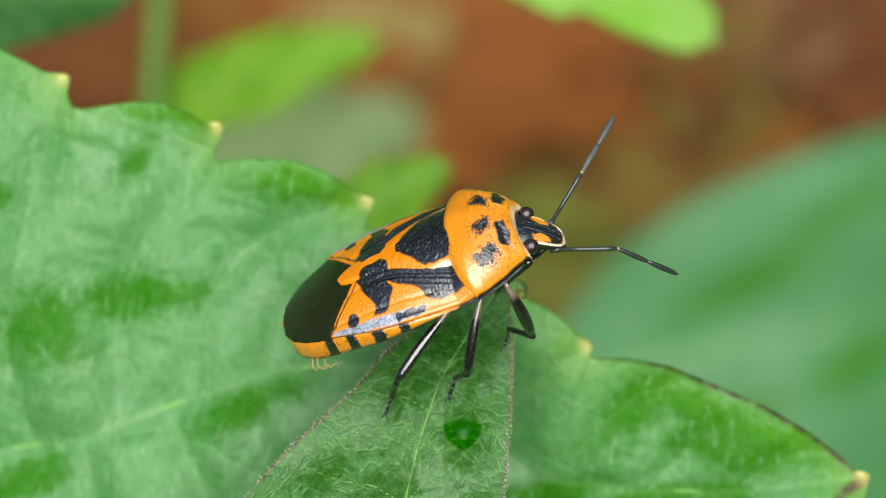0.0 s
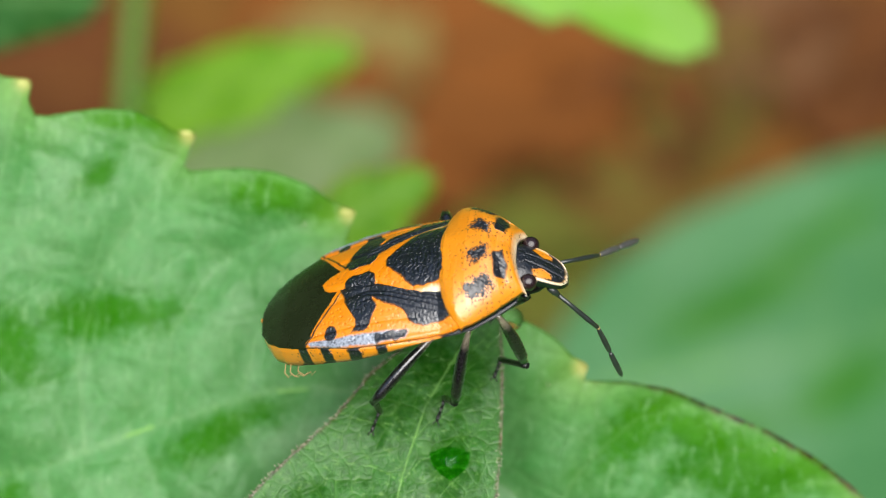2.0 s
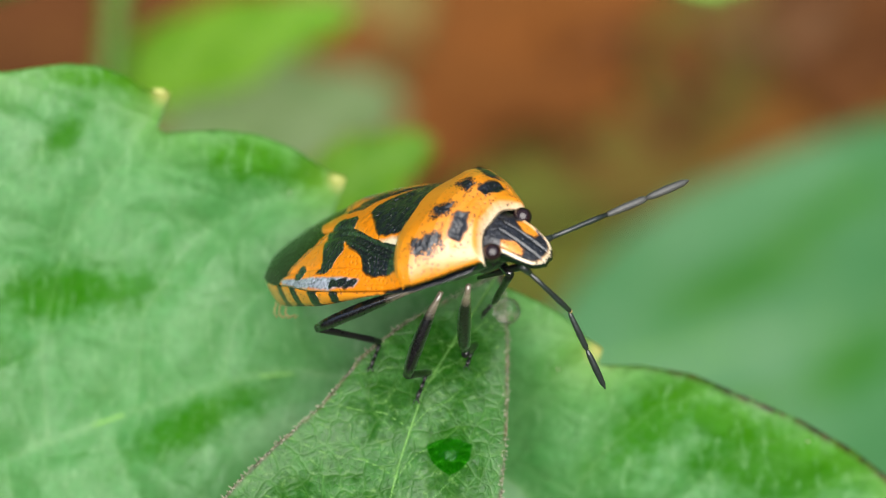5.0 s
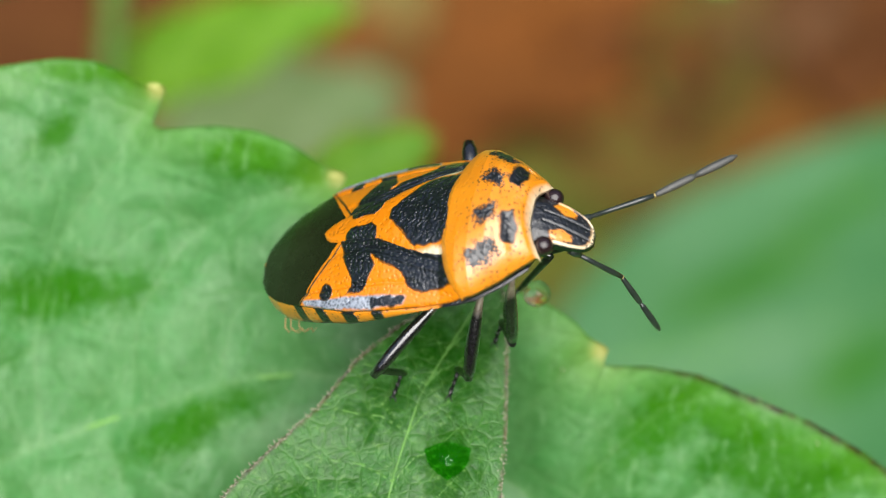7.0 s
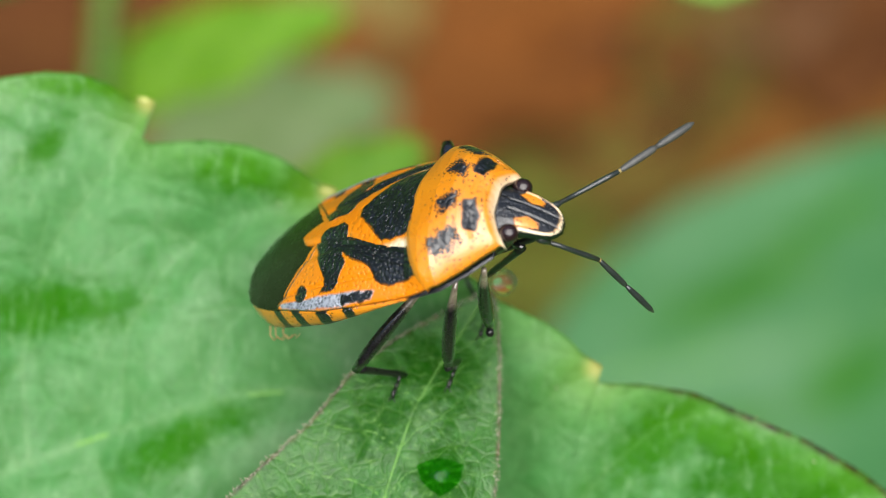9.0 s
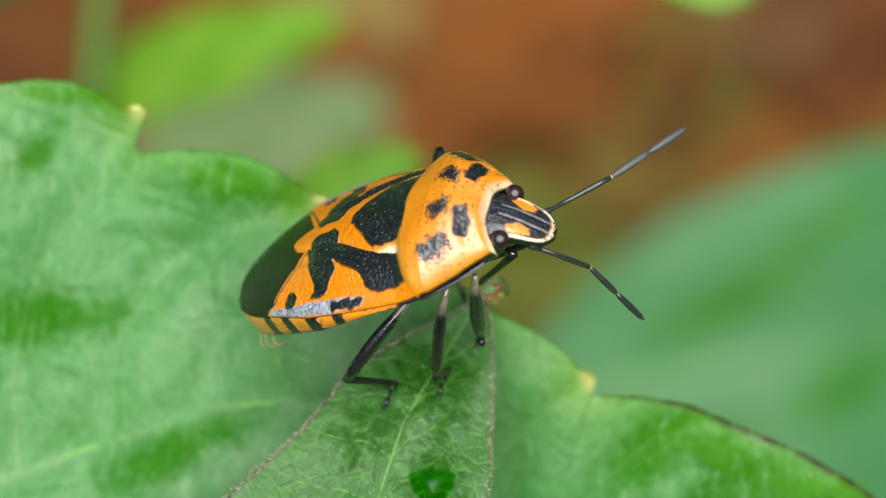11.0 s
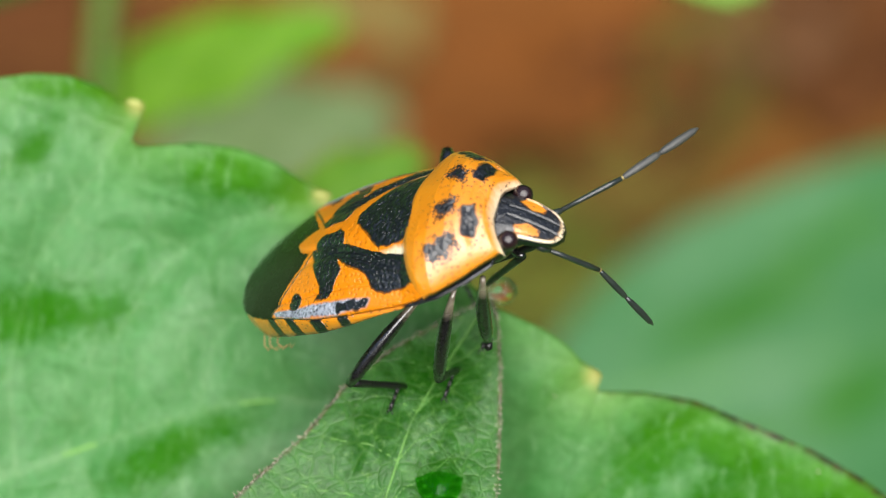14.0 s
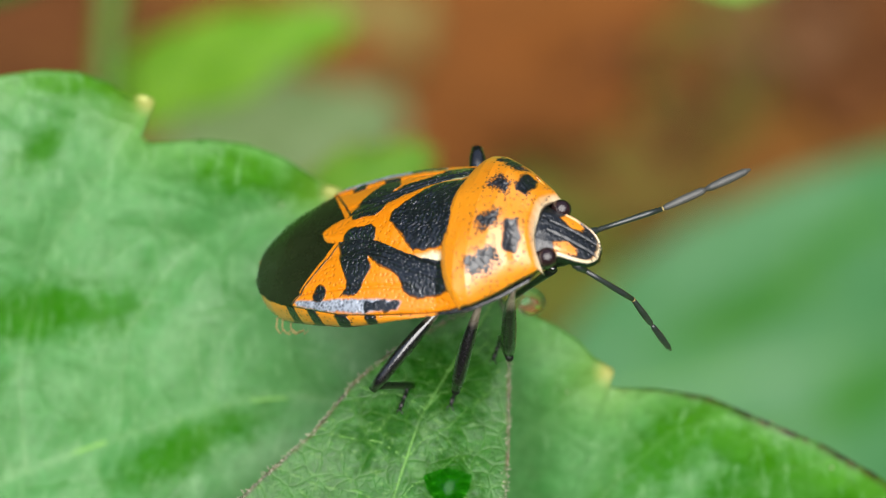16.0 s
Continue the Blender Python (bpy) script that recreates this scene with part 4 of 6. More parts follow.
    # head
    HEAD_X = (2.05, 2.3, 2.55, 2.75, 2.95, 3.1, 3.22, 3.33, 3.41, 3.45, 3.46)
    HEAD_W = (0.66, 0.66, 0.63, 0.60, 0.57, 0.53, 0.49, 0.42, 0.31, 0.18, 0.03)
    HEAD_Z = (1.40, 1.35, 1.22, 1.06, 0.88, 0.72, 0.59, 0.46, 0.37, 0.31, 0.29)

    def head_marks(x, y):
        outline = [(a, b) for a, b in zip(HEAD_X, HEAD_W)] + [(3.46, -0.6), (1.5, -0.6), (1.5, 0.66)]
        d = inside(outline, x, y)
        rim = np.minimum(0.050 - d, (x - 2.72) * 2)
        lobe = inside([(2.70, 0.36), (2.76, 0.58), (2.98, 0.53), (3.12, 0.40), (3.12, 0.25), (2.92, 0.20)], x, y)
        keep = np.maximum(rim, lobe)
        return -keep, rim

    u = np.linspace(0, 1, 90)[:, None]
    s = np.linspace(-1, 1, 70)[None, :]
    x = 2.05 + 1.41 * (1 - (1 - u) ** 1.4) + 0 * s
    w = np.interp(x, HEAD_X, HEAD_W)
    y = w * s
    z = np.interp(x, HEAD_X, HEAD_Z) - 0.22 * np.abs(s) ** 2.6 * np.interp(x, (2.05, 2.9, 3.4), (1.3, 0.6, 0.2))
    z = z + 0.045 * np.exp(-((np.abs(s) - 0.93) / 0.07) ** 2) * (x > 2.7) - 0.04 * np.exp(-((np.abs(y) - 0.14) / 0.035) ** 2) * (x > 2.55) + 0.006 * np.sin(y * 24 + 1.5 * np.sin(x * 4)) * (x < 2.85)
    plate("head", x, y, z, np.interp(x, (2.05, 3.46), (0.4, 0.10)), SHELL, bug, head_marks, "black head with orange patches and a cream rim", flip=True, dark_below=True)
    throat = joined(ball(2.5, 0, 0.66, 0.55, 0.50, 0.34), ball(1.9, 0, 0.55, 0.6, 0.75, 0.45))
    child("throat", mesh_of("throat", *throat, LEG), bug)
    child("beak", mesh_of("beak", *tube([(3.0, 0, 0.3), (2.6, 0, 0.05), (1.9, 0, -0.12), (1.2, 0, -0.30)], [0.09, 0.10, 0.08, 0.04]), LEG), bug)
    for side in (-1, 1):
        child("eye", mesh_of("eye", *ball(2.60, side * 0.71, 0.95, 0.235, 0.225, 0.225), EYE), bug, "glossy dark reddish eye")

    # stalks and bristles under the tail
    for k, dx in enumerate((0.0, 0.22, -0.15)):
        hair = tube([(-4.05 + dx, -1.32, -0.14), (-4.12 + dx, -1.46, -0.34), (-4.0 + dx * 1.2, -1.55, -0.44), (-3.88 + dx * 1.5, -1.50, -0.38), (-3.76 + dx, -1.58, -0.44), (-3.63 + dx, -1.52, -0.36)], [0.02, 0.02, 0.018, 0.016, 0.013, 0.008], 6)
        child("tail_bristle", mesh_of("tail_bristle", *hair, HAIR), bug, "thin straw-coloured strand")
    return bug


BUG = build_bug()


def limb(ax, ay, az, bx, by, bz):
    """The pose of a limb that starts at a and points to b along its own x, in millimetres of the bug's space."""
    d = Vector((bx - ax, by - ay, bz - az)).normalized()
    return Matrix.Translation((ax * MM, ay * MM, az * MM)) @ d.to_track_quat("X", "Z").to_matrix().to_4x4()


def taper(length, radii, arch=0.0):
    n = len(radii)
    return [(length * k / (n - 1), 0, arch * math.sin(math.pi * k / (n - 1))) for k in range(n)]


def build_leg(femur_len, tibia_len, toe_len, thick):
    f = [0.055, 0.065, 0.09, 0.115, 0.135, 0.145, 0.147, 0.142, 0.13, 0.09]
    v, q = tube(taper(femur_len, f, 0.05), [r * thick for r in f], 16)
    pale = [float(np.interp(i / (len(f) - 1), (0.0, 0.2, 0.42), (0.9, 0.6, 0.0))) for i in range(len(f)) for j in range(16)]
    femur = child("femur", mesh_of("femur", v, q, THIGH, {"pale": pale}), BUG, "glossy black thigh with a horn-coloured root")
    t = [0.095, 0.095, 0.085, 0.08, 0.08, 0.085, 0.06]
    tibia = child("tibia", mesh_of("tibia", *tube(taper(tibia_len, t), t, 12), LEG), BUG)
    a = toe_len
    toe = joined(tube([(0, 0, 0), (a * 0.15, 0, 0.02), (a * 0.33, 0, 0)], [0.045, 0.055, 0.04], 10), tube([(a * 0.33, 0, 0), (a * 0.48, 0, 0.015), (a * 0.6, 0, 0)], [0.035, 0.05, 0.035], 10),
                 tube([(a * 0.6, 0, 0), (a * 0.82, 0, 0.015), (a, 0, 0)], [0.035, 0.055, 0.04], 10))
    tarsus = child("tarsus", mesh_of("tarsus", *toe, LEG), BUG, "small jointed black foot with two claws")
    for side in (-1, 1):
        claw = tube([(a, 0, 0), (a * 1.1, side * 0.07, 0.0), (a * 1.18, side * 0.09, -0.06)], [0.02, 0.018, 0.008], 8)
        child("claw", mesh_of("claw", *claw, LEG), tarsus)
    return femur, tibia, tarsus


HIND_LEG = build_leg(2.85, 1.95, 0.62, 1.08)
MID_LEG = build_leg(2.37, 1.72, 0.7, 1.12)
FRONT_LEG = build_leg(2.05, 1.65, 0.55, 1.18)
FAR_HIND_LEG = build_leg(2.36, 1.95, 0.9, 1.05)
FAR_MID_LEG = build_leg(2.12, 1.72, 0.7, 1.45)
FAR_FRONT_LEG = build_leg(1.09, 2.8, 0.4, 0.8)


def build_feeler(fat, end):
    """fat: thickness of the two end joints; end: their material."""
    base = child("feeler_base", mesh_of("feeler_base", *joined(tube([(0, 0, 0), (0.16, 0, 0), (0.34, 0, 0)], [0.09, 0.10, 0.07], 10), tube([(0.34, 0, 0), (0.9, 0, 0), (1.5, 0, 0), (1.85, 0, 0)], [0.055, 0.06, 0.07, 0.055], 10)), FEELER), BUG, "slender dark antenna shaft")
    flag = child("feeler_end", mesh_of("feeler_end", *joined(tube([(0, 0, 0), (0.1, 0, 0), (0.55, 0, 0), (0.95, 0, 0), (1.05, 0, 0)], [r * fat for r in (0.034, 0.058, 0.076, 0.070, 0.040)], 10), tube([(1.05, 0, 0), (1.2, 0, 0), (1.6, 0, 0), (2.0, 0, 0), (2.15, 0, 0)], [r * fat for r in (0.040, 0.068, 0.082, 0.066, 0.018)], 10)), end), BUG, "thickened two-jointed antenna end")
    knot = child("feeler_joint", mesh_of("feeler_joint", *ball(1.87, 0, 0, 0.05, 0.055, 0.055, 8, 10), HAIR), base)
    return base, flag


FEELER_A = build_feeler(1.25, FEELER_TIP)
FEELER_B = build_feeler(1.0, FEELER)


# ---- water ----
def build_drop(name, label, rx, ry, rz):
    ob = new(name, mesh_of(name, *ball(0, 0, 0, rx, ry, rz, 20, 28), WATER))
    return tagged(ob, label, "water drop")


TIP_DROP = build_drop("water_drop", "round clear water drop hanging at the leaf's tip", 0.34, 0.33, 0.36)


def bead(name, label, w, h, deep):
    """A drop lying on the leaf: flat below, bulging, drawn out to a blunt point at its lower end."""
    verts, n, m = [], 18, 48
    for i in range(n + 1):
        for j in range(m):
            b = 2 * math.pi * j / m
            corner = math.cos(radians(60)) / math.cos(math.fmod(b + radians(90 + 360), radians(120)) - radians(60))
            r = i / n * (0.62 + 0.48 * corner)
            verts.append((w * r * math.cos(b) * MM, h * r * math.sin(b) * MM, (deep * (1 - (i / n) ** 2) - 0.03) * MM))
    faces = grid_faces(n + 1, m, wrap=True, flip=True)
    return tagged(new(name, mesh_of(name, verts, faces, WET)), label, "water drop")


LEAF_BEAD = bead("water_drop", "flattened water drop lying on the narrow leaf, its focused green light tinted in", 0.66, 0.58, 0.42)

cam.data.dof.use_dof = True
cam.data.dof.focus_object = HIND_LEG[0]
cam.data.dof.aperture_fstop = 51.0


# ---- what moves ----
def motions():
    walk(BUG, [
        (0, pose(-0.000100, -0.000444, 0.000381, -13.30, -17.59, 7.61)),
        (0.5, pose(-0.000054, -0.000462, 0.000393, -14.15, -19.63, 6.71)),
        (1, pose(-0.000094, -0.000453, 0.000454, -12.67, -18.04, 7.34)),
        (1.5, pose(-0.000085, -0.000417, 0.000341, -11.97, -18.45, 7.42)),
        (2, pose(0.000045, -0.000432, 0.000209, -9.52, -16.05, -2.29)),
        (2.5, pose(0.000243, -0.000503, -0.000070, -3.38, -9.17, -20.46)),
        (3, pose(0.000259, -0.000462, -0.000238, -3.22, -11.20, -23.97)),
        (3.5, pose(0.000007, -0.000281, -0.000427, -3.24, -19.35, -31.29)),
        (4, pose(-0.000087, -0.000194, -0.000319, -3.52, -28.57, -31.73)),
        (4.5, pose(-0.000201, -0.000003, -0.000136, -10.19, -31.13, -29.45)),
        (7, pose(0.000377, 0.000285, 0.000116, -1.57, -21.53, -11.51)),
        (7.5, pose(0.000231, 0.000346, 0.000164, -2.71, -28.32, -15.04)),
        (8, pose(-0.000025, 0.000443, 0.000195, -3.22, -30.48, -16.39)),
        (8.5, pose(0.000061, 0.000495, 0.000309, -4.57, -28.26, -13.82)),
        (9, pose(0.000010, 0.000715, 0.000280, -4.53, -28.81, -12.50)),
        (11.5, pose(-0.000050, 0.000826, 0.000271, -5.18, -29.22, -12.50)),
        (12, pose(0.000100, 0.000585, 0.000263, -5.51, -28.65, -12.28)),
        (12.5, pose(0.000013, 0.000657, 0.000263, -4.63, -28.86, -12.73)),
        (13, pose(0.000106, 0.000558, 0.000357, -5.25, -29.43, -13.12)),
        (13.5, pose(0.000057, 0.000643, 0.000303, -5.34, -28.84, -12.54)),
        (14, pose(0.000080, 0.000653, 0.000200, -5.08, -28.84, -12.76)),
        (14.5, pose(0.000022, 0.000673, 0.000199, -4.92, -29.07, -12.95)),
        (15, pose(0.000333, 0.000571, 0.000237, -6.77, -22.03, -15.32)),
        (15.5, pose(0.000192, 0.000593, 0.000269, -8.27, -26.17, -16.59)),
        (16, pose(0.000392, 0.000573, 0.000094, -2.30, -20.09, -14.36)),
    ])
    still = FAR_LEAF.matrix_world.copy()
    sink = Vector((0, -0.788, -0.616))
    walk(FAR_LEAF, [(t, Matrix.Translation(sink * d * MM) @ still) for t, d in ((0, 0.0), (4, 1.1), (8, 2.2), (12, 2.6), (16, 2.8))])
    hung = LIME_LEAF.matrix_world.copy()
    walk(LIME_LEAF, [(t, Matrix.Translation(Vector((r, 0.788 * u, 0.616 * u)) * MM) @ hung) for t, r, u in ((0, 0.3, 0.2), (2.5, 0.4, 0.2), (4, 0.9, 0.75), (8, 1.2, 0.95), (12, 1.5, 1.05), (16, 1.6, 1.1))])
    walk(TIP_LEAF, [
        (0, pose(0.001505, 0.001267, -0.001639, 17.19, -0.00, 0.00)),
        (0.5, pose(0.001494, 0.001205, -0.001499, 17.19, -0.00, 0.00)),
        (1, pose(0.001517, 0.001265, -0.001523, 17.19, -0.00, 0.00)),
        (1.5, pose(0.001526, 0.001395, -0.001809, 17.19, -0.00, 0.00)),
        (2, pose(0.001521, 0.001546, -0.002069, 17.19, -0.00, 0.00)),
        (2.5, pose(0.001542, 0.001538, -0.001984, 17.19, -0.00, 0.00)),
        (3, pose(0.001508, 0.001583, -0.002060, 17.19, -0.00, 0.00)),
        (3.5, pose(0.001534, 0.001597, -0.002157, 17.19, -0.00, 0.00)),
        (4, pose(0.001531, 0.001629, -0.002136, 17.19, -0.00, 0.00)),
        (4.5, pose(0.001523, 0.001568, -0.002059, 17.19, -0.00, 0.00)),
        (7, pose(0.001416, 0.001591, -0.002127, 17.19, -0.00, 0.00)),
        (7.5, pose(0.001513, 0.001725, -0.002403, 17.19, -0.00, 0.00)),
        (8, pose(0.001411, 0.001609, -0.002240, 17.19, -0.00, 0.00)),
        (8.5, pose(0.001443, 0.001582, -0.002161, 17.19, -0.00, 0.00)),
        (9, pose(0.001423, 0.001850, -0.002406, 17.19, -0.00, 0.00)),
        (11.5, pose(0.001387, 0.001876, -0.002311, 17.19, -0.00, 0.00)),
        (12, pose(0.001540, 0.001711, -0.002347, 17.19, -0.00, 0.00)),
        (12.5, pose(0.001442, 0.001674, -0.002233, 17.19, -0.00, 0.00)),
        (13, pose(0.001520, 0.001797, -0.002432, 17.19, -0.00, 0.00)),
        (13.5, pose(0.001491, 0.001697, -0.002228, 17.19, -0.00, 0.00)),
        (14, pose(0.001496, 0.001619, -0.002194, 17.19, -0.00, 0.00)),
        (14.5, pose(0.001441, 0.001678, -0.002262, 17.19, -0.00, 0.00)),
        (15, pose(0.001422, 0.001723, -0.002263, 17.19, -0.00, 0.00)),
        (15.5, pose(0.001458, 0.001736, -0.002355, 17.19, -0.00, 0.00)),
        (16, pose(0.001418, 0.001691, -0.002318, 17.19, -0.00, 0.00)),
    ])
    walk(HIND_LEG[0], [
        (0, limb(0.150, -0.900, 0.050, -2.057, -2.155, -1.083)),
        (0.5, limb(0.150, -0.900, 0.050, -2.041, -2.124, -1.120)),
        (1, limb(0.150, -0.900, 0.050, -2.025, -2.093, -1.157)),
        (1.5, limb(0.150, -0.900, 0.050, -2.008, -2.062, -1.194)),
        (2, limb(0.150, -0.900, 0.050, -1.992, -2.031, -1.231)),
        (2.5, limb(0.150, -0.900, 0.050, -1.748, -2.354, -1.118)),
        (3, limb(0.150, -0.900, 0.050, -1.504, -2.677, -1.004)),
        (3.5, limb(0.150, -0.900, 0.050, -1.812, -2.480, -0.805)),
        (4, limb(0.150, -0.900, 0.050, -2.102, -2.354, -0.058)),
        (4.5, limb(0.150, -0.900, 0.050, -2.463, -1.997, -0.172)),
        (7, limb(0.150, -0.900, 0.050, -1.721, -2.555, -0.803)),
        (7.5, limb(0.150, -0.900, 0.050, -1.799, -2.465, -0.879)),
        (8, limb(0.150, -0.900, 0.050, -1.876, -2.374, -0.956)),
        (8.5, limb(0.150, -0.900, 0.050, -1.954, -2.284, -1.033)),
        (9, limb(0.150, -0.900, 0.050, -2.031, -2.193, -1.110)),
        (11.5, limb(0.150, -0.900, 0.050, -1.964, -2.332, -1.065)),
        (12, limb(0.150, -0.900, 0.050, -1.950, -2.359, -1.056)),
        (12.5, limb(0.150, -0.900, 0.050, -1.937, -2.387, -1.047)),
        (13, limb(0.150, -0.900, 0.050, -1.939, -2.387, -1.034)),
        (13.5, limb(0.150, -0.900, 0.050, -1.942, -2.387, -1.021)),
        (14, limb(0.150, -0.900, 0.050, -1.945, -2.387, -1.007)),
        (14.5, limb(0.150, -0.900, 0.050, -1.947, -2.386, -0.994)),
        (15, limb(0.150, -0.900, 0.050, -1.878, -2.347, -1.218)),
        (15.5, limb(0.150, -0.900, 0.050, -1.971, -2.228, -1.250)),
        (16, limb(0.150, -0.900, 0.050, -1.661, -2.555, -1.086)),
    ])
    walk(HIND_LEG[1], [
        (0, limb(-2.057, -2.155, -1.083, -2.644, -1.181, -2.452)),
        (0.5, limb(-2.041, -2.124, -1.120, -2.668, -1.201, -2.239)),
        (1, limb(-2.025, -2.093, -1.157, -2.555, -1.098, -2.335)),
        (1.5, limb(-2.008, -2.062, -1.194, -2.576, -0.939, -2.423)),
        (2, limb(-1.992, -2.031, -1.231, -2.373, -1.044, -2.632)),
        (2.5, limb(-1.748, -2.354, -1.118, -1.591, -1.548, -2.440)),
        (3, limb(-1.504, -2.677, -1.004, -1.539, -1.440, -2.250)),
        (3.5, limb(-1.812, -2.480, -0.805, -1.195, -1.508, -2.140)),
        (4, limb(-2.102, -2.354, -0.058, -2.305, -1.038, -1.197)),
        (4.5, limb(-2.463, -1.997, -0.172, -2.022, -0.744, -1.483)),
        (7, limb(-1.721, -2.555, -0.803, -1.926, -1.560, -2.228)),
        (7.5, limb(-1.799, -2.465, -0.879, -2.020, -1.338, -2.428)),
        (8, limb(-1.876, -2.374, -0.956, -1.808, -1.404, -2.359)),
        (8.5, limb(-1.954, -2.284, -1.033, -1.797, -1.322, -2.424)),
        (9, limb(-2.031, -2.193, -1.110, -1.907, -1.154, -2.560)),
        (11.5, limb(-1.964, -2.332, -1.065, -1.811, -1.227, -2.523)),
        (12, limb(-1.950, -2.359, -1.056, -1.811, -1.137, -2.561)),
        (12.5, limb(-1.937, -2.387, -1.047, -1.738, -1.299, -2.464)),
        (13, limb(-1.939, -2.387, -1.034, -1.963, -1.042, -2.660)),
        (13.5, limb(-1.942, -2.387, -1.021, -1.780, -1.222, -2.488)),
        (14, limb(-1.945, -2.387, -1.007, -1.715, -1.333, -2.369)),
        (14.5, limb(-1.947, -2.386, -0.994, -1.767, -1.297, -2.406)),
        (15, limb(-1.878, -2.347, -1.218, -1.759, -1.192, -2.580)),
        (15.5, limb(-1.971, -2.228, -1.250, -1.859, -1.066, -2.625)),
        (16, limb(-1.661, -2.555, -1.086, -1.675, -1.454, -2.459)),
    ])
    walk(HIND_LEG[2], [
        (0, limb(-2.644, -1.181, -2.452, -3.102, -1.967, -2.687)),
        (0.5, limb(-2.668, -1.201, -2.239, -3.115, -1.993, -2.475)),
        (1, limb(-2.555, -1.098, -2.335, -3.010, -1.889, -2.559)),
        (1.5, limb(-2.576, -0.939, -2.423, -3.032, -1.733, -2.634)),
        (2, limb(-2.373, -1.044, -2.632, -2.688, -1.895, -2.876)),
        (2.5, limb(-1.591, -1.548, -2.440, -1.608, -2.457, -2.677)),
        (3, limb(-1.539, -1.440, -2.250, -1.508, -2.347, -2.495)),
        (3.5, limb(-1.195, -1.508, -2.140, -1.081, -2.396, -2.425)),
        (4, limb(-2.305, -1.038, -1.197, -2.223, -1.923, -1.507)),
        (4.5, limb(-2.022, -0.744, -1.483, -1.983, -1.596, -1.879)),
        (7, limb(-1.926, -1.560, -2.228, -2.117, -2.468, -2.375)),
        (7.5, limb(-2.020, -1.338, -2.428, -2.174, -2.249, -2.597)),
        (8, limb(-1.808, -1.404, -2.359, -1.948, -2.315, -2.541)),
        (8.5, limb(-1.797, -1.322, -2.424, -1.968, -2.226, -2.613)),
        (9, limb(-1.907, -1.154, -2.560, -2.098, -2.057, -2.736)),
        (11.5, limb(-1.811, -1.227, -2.523, -2.002, -2.127, -2.708)),
        (12, limb(-1.811, -1.137, -2.561, -2.005, -2.036, -2.752)),
        (12.5, limb(-1.738, -1.299, -2.464, -1.926, -2.202, -2.643)),
        (13, limb(-1.963, -1.042, -2.660, -2.146, -1.943, -2.850)),
        (13.5, limb(-1.780, -1.222, -2.488, -1.970, -2.122, -2.677)),
        (14, limb(-1.715, -1.333, -2.369, -1.902, -2.234, -2.556)),
        (14.5, limb(-1.767, -1.297, -2.406, -1.952, -2.199, -2.591)),
        (15, limb(-1.759, -1.192, -2.580, -1.894, -2.088, -2.830)),
        (15.5, limb(-1.859, -1.066, -2.625, -1.985, -1.956, -2.898)),
        (16, limb(-1.675, -1.454, -2.459, -1.820, -2.365, -2.638)),
    ])
    walk(MID_LEG[0], [
        (0, limb(0.850, -0.950, 0.000, -0.236, -1.825, -1.876)),
        (0.5, limb(0.850, -0.950, 0.000, -0.195, -1.780, -1.929)),
        (1, limb(0.850, -0.950, 0.000, -0.154, -1.735, -1.982)),
        (1.5, limb(0.850, -0.950, 0.000, -0.113, -1.690, -2.035)),
        (2, limb(0.850, -0.950, 0.000, -0.072, -1.645, -2.088)),
        (2.5, limb(0.850, -0.950, 0.000, 0.109, -1.927, -1.944)),
        (3, limb(0.850, -0.950, 0.000, 0.291, -2.208, -1.799)),
        (3.5, limb(0.850, -0.950, 0.000, 0.247, -2.117, -1.821)),
        (4, limb(0.850, -0.950, 0.000, -0.293, -2.176, -1.543)),
        (4.5, limb(0.850, -0.950, 0.000, -0.387, -1.924, -1.714)),
        (7, limb(0.850, -0.950, 0.000, 0.067, -2.094, -1.822)),
        (7.5, limb(0.850, -0.950, 0.000, -0.010, -1.972, -1.888)),
        (8, limb(0.850, -0.950, 0.000, -0.087, -1.850, -1.953)),
        (8.5, limb(0.850, -0.950, 0.000, -0.165, -1.727, -2.019)),
        (9, limb(0.850, -0.950, 0.000, -0.242, -1.605, -2.085)),
        (11.5, limb(0.850, -0.950, 0.000, -0.275, -1.709, -1.988)),
        (12, limb(0.850, -0.950, 0.000, -0.282, -1.729, -1.969)),
        (12.5, limb(0.850, -0.950, 0.000, -0.288, -1.750, -1.950)),
        (13, limb(0.850, -0.950, 0.000, -0.293, -1.747, -1.938)),
        (13.5, limb(0.850, -0.950, 0.000, -0.299, -1.744, -1.926)),
        (14, limb(0.850, -0.950, 0.000, -0.304, -1.741, -1.915)),
        (14.5, limb(0.850, -0.950, 0.000, -0.309, -1.739, -1.903)),
        (15, limb(0.850, -0.950, 0.000, -0.271, -1.654, -1.985)),
        (15.5, limb(0.850, -0.950, 0.000, -0.390, -1.473, -2.051)),
        (16, limb(0.850, -0.950, 0.000, -0.122, -2.088, -1.878)),
    ])
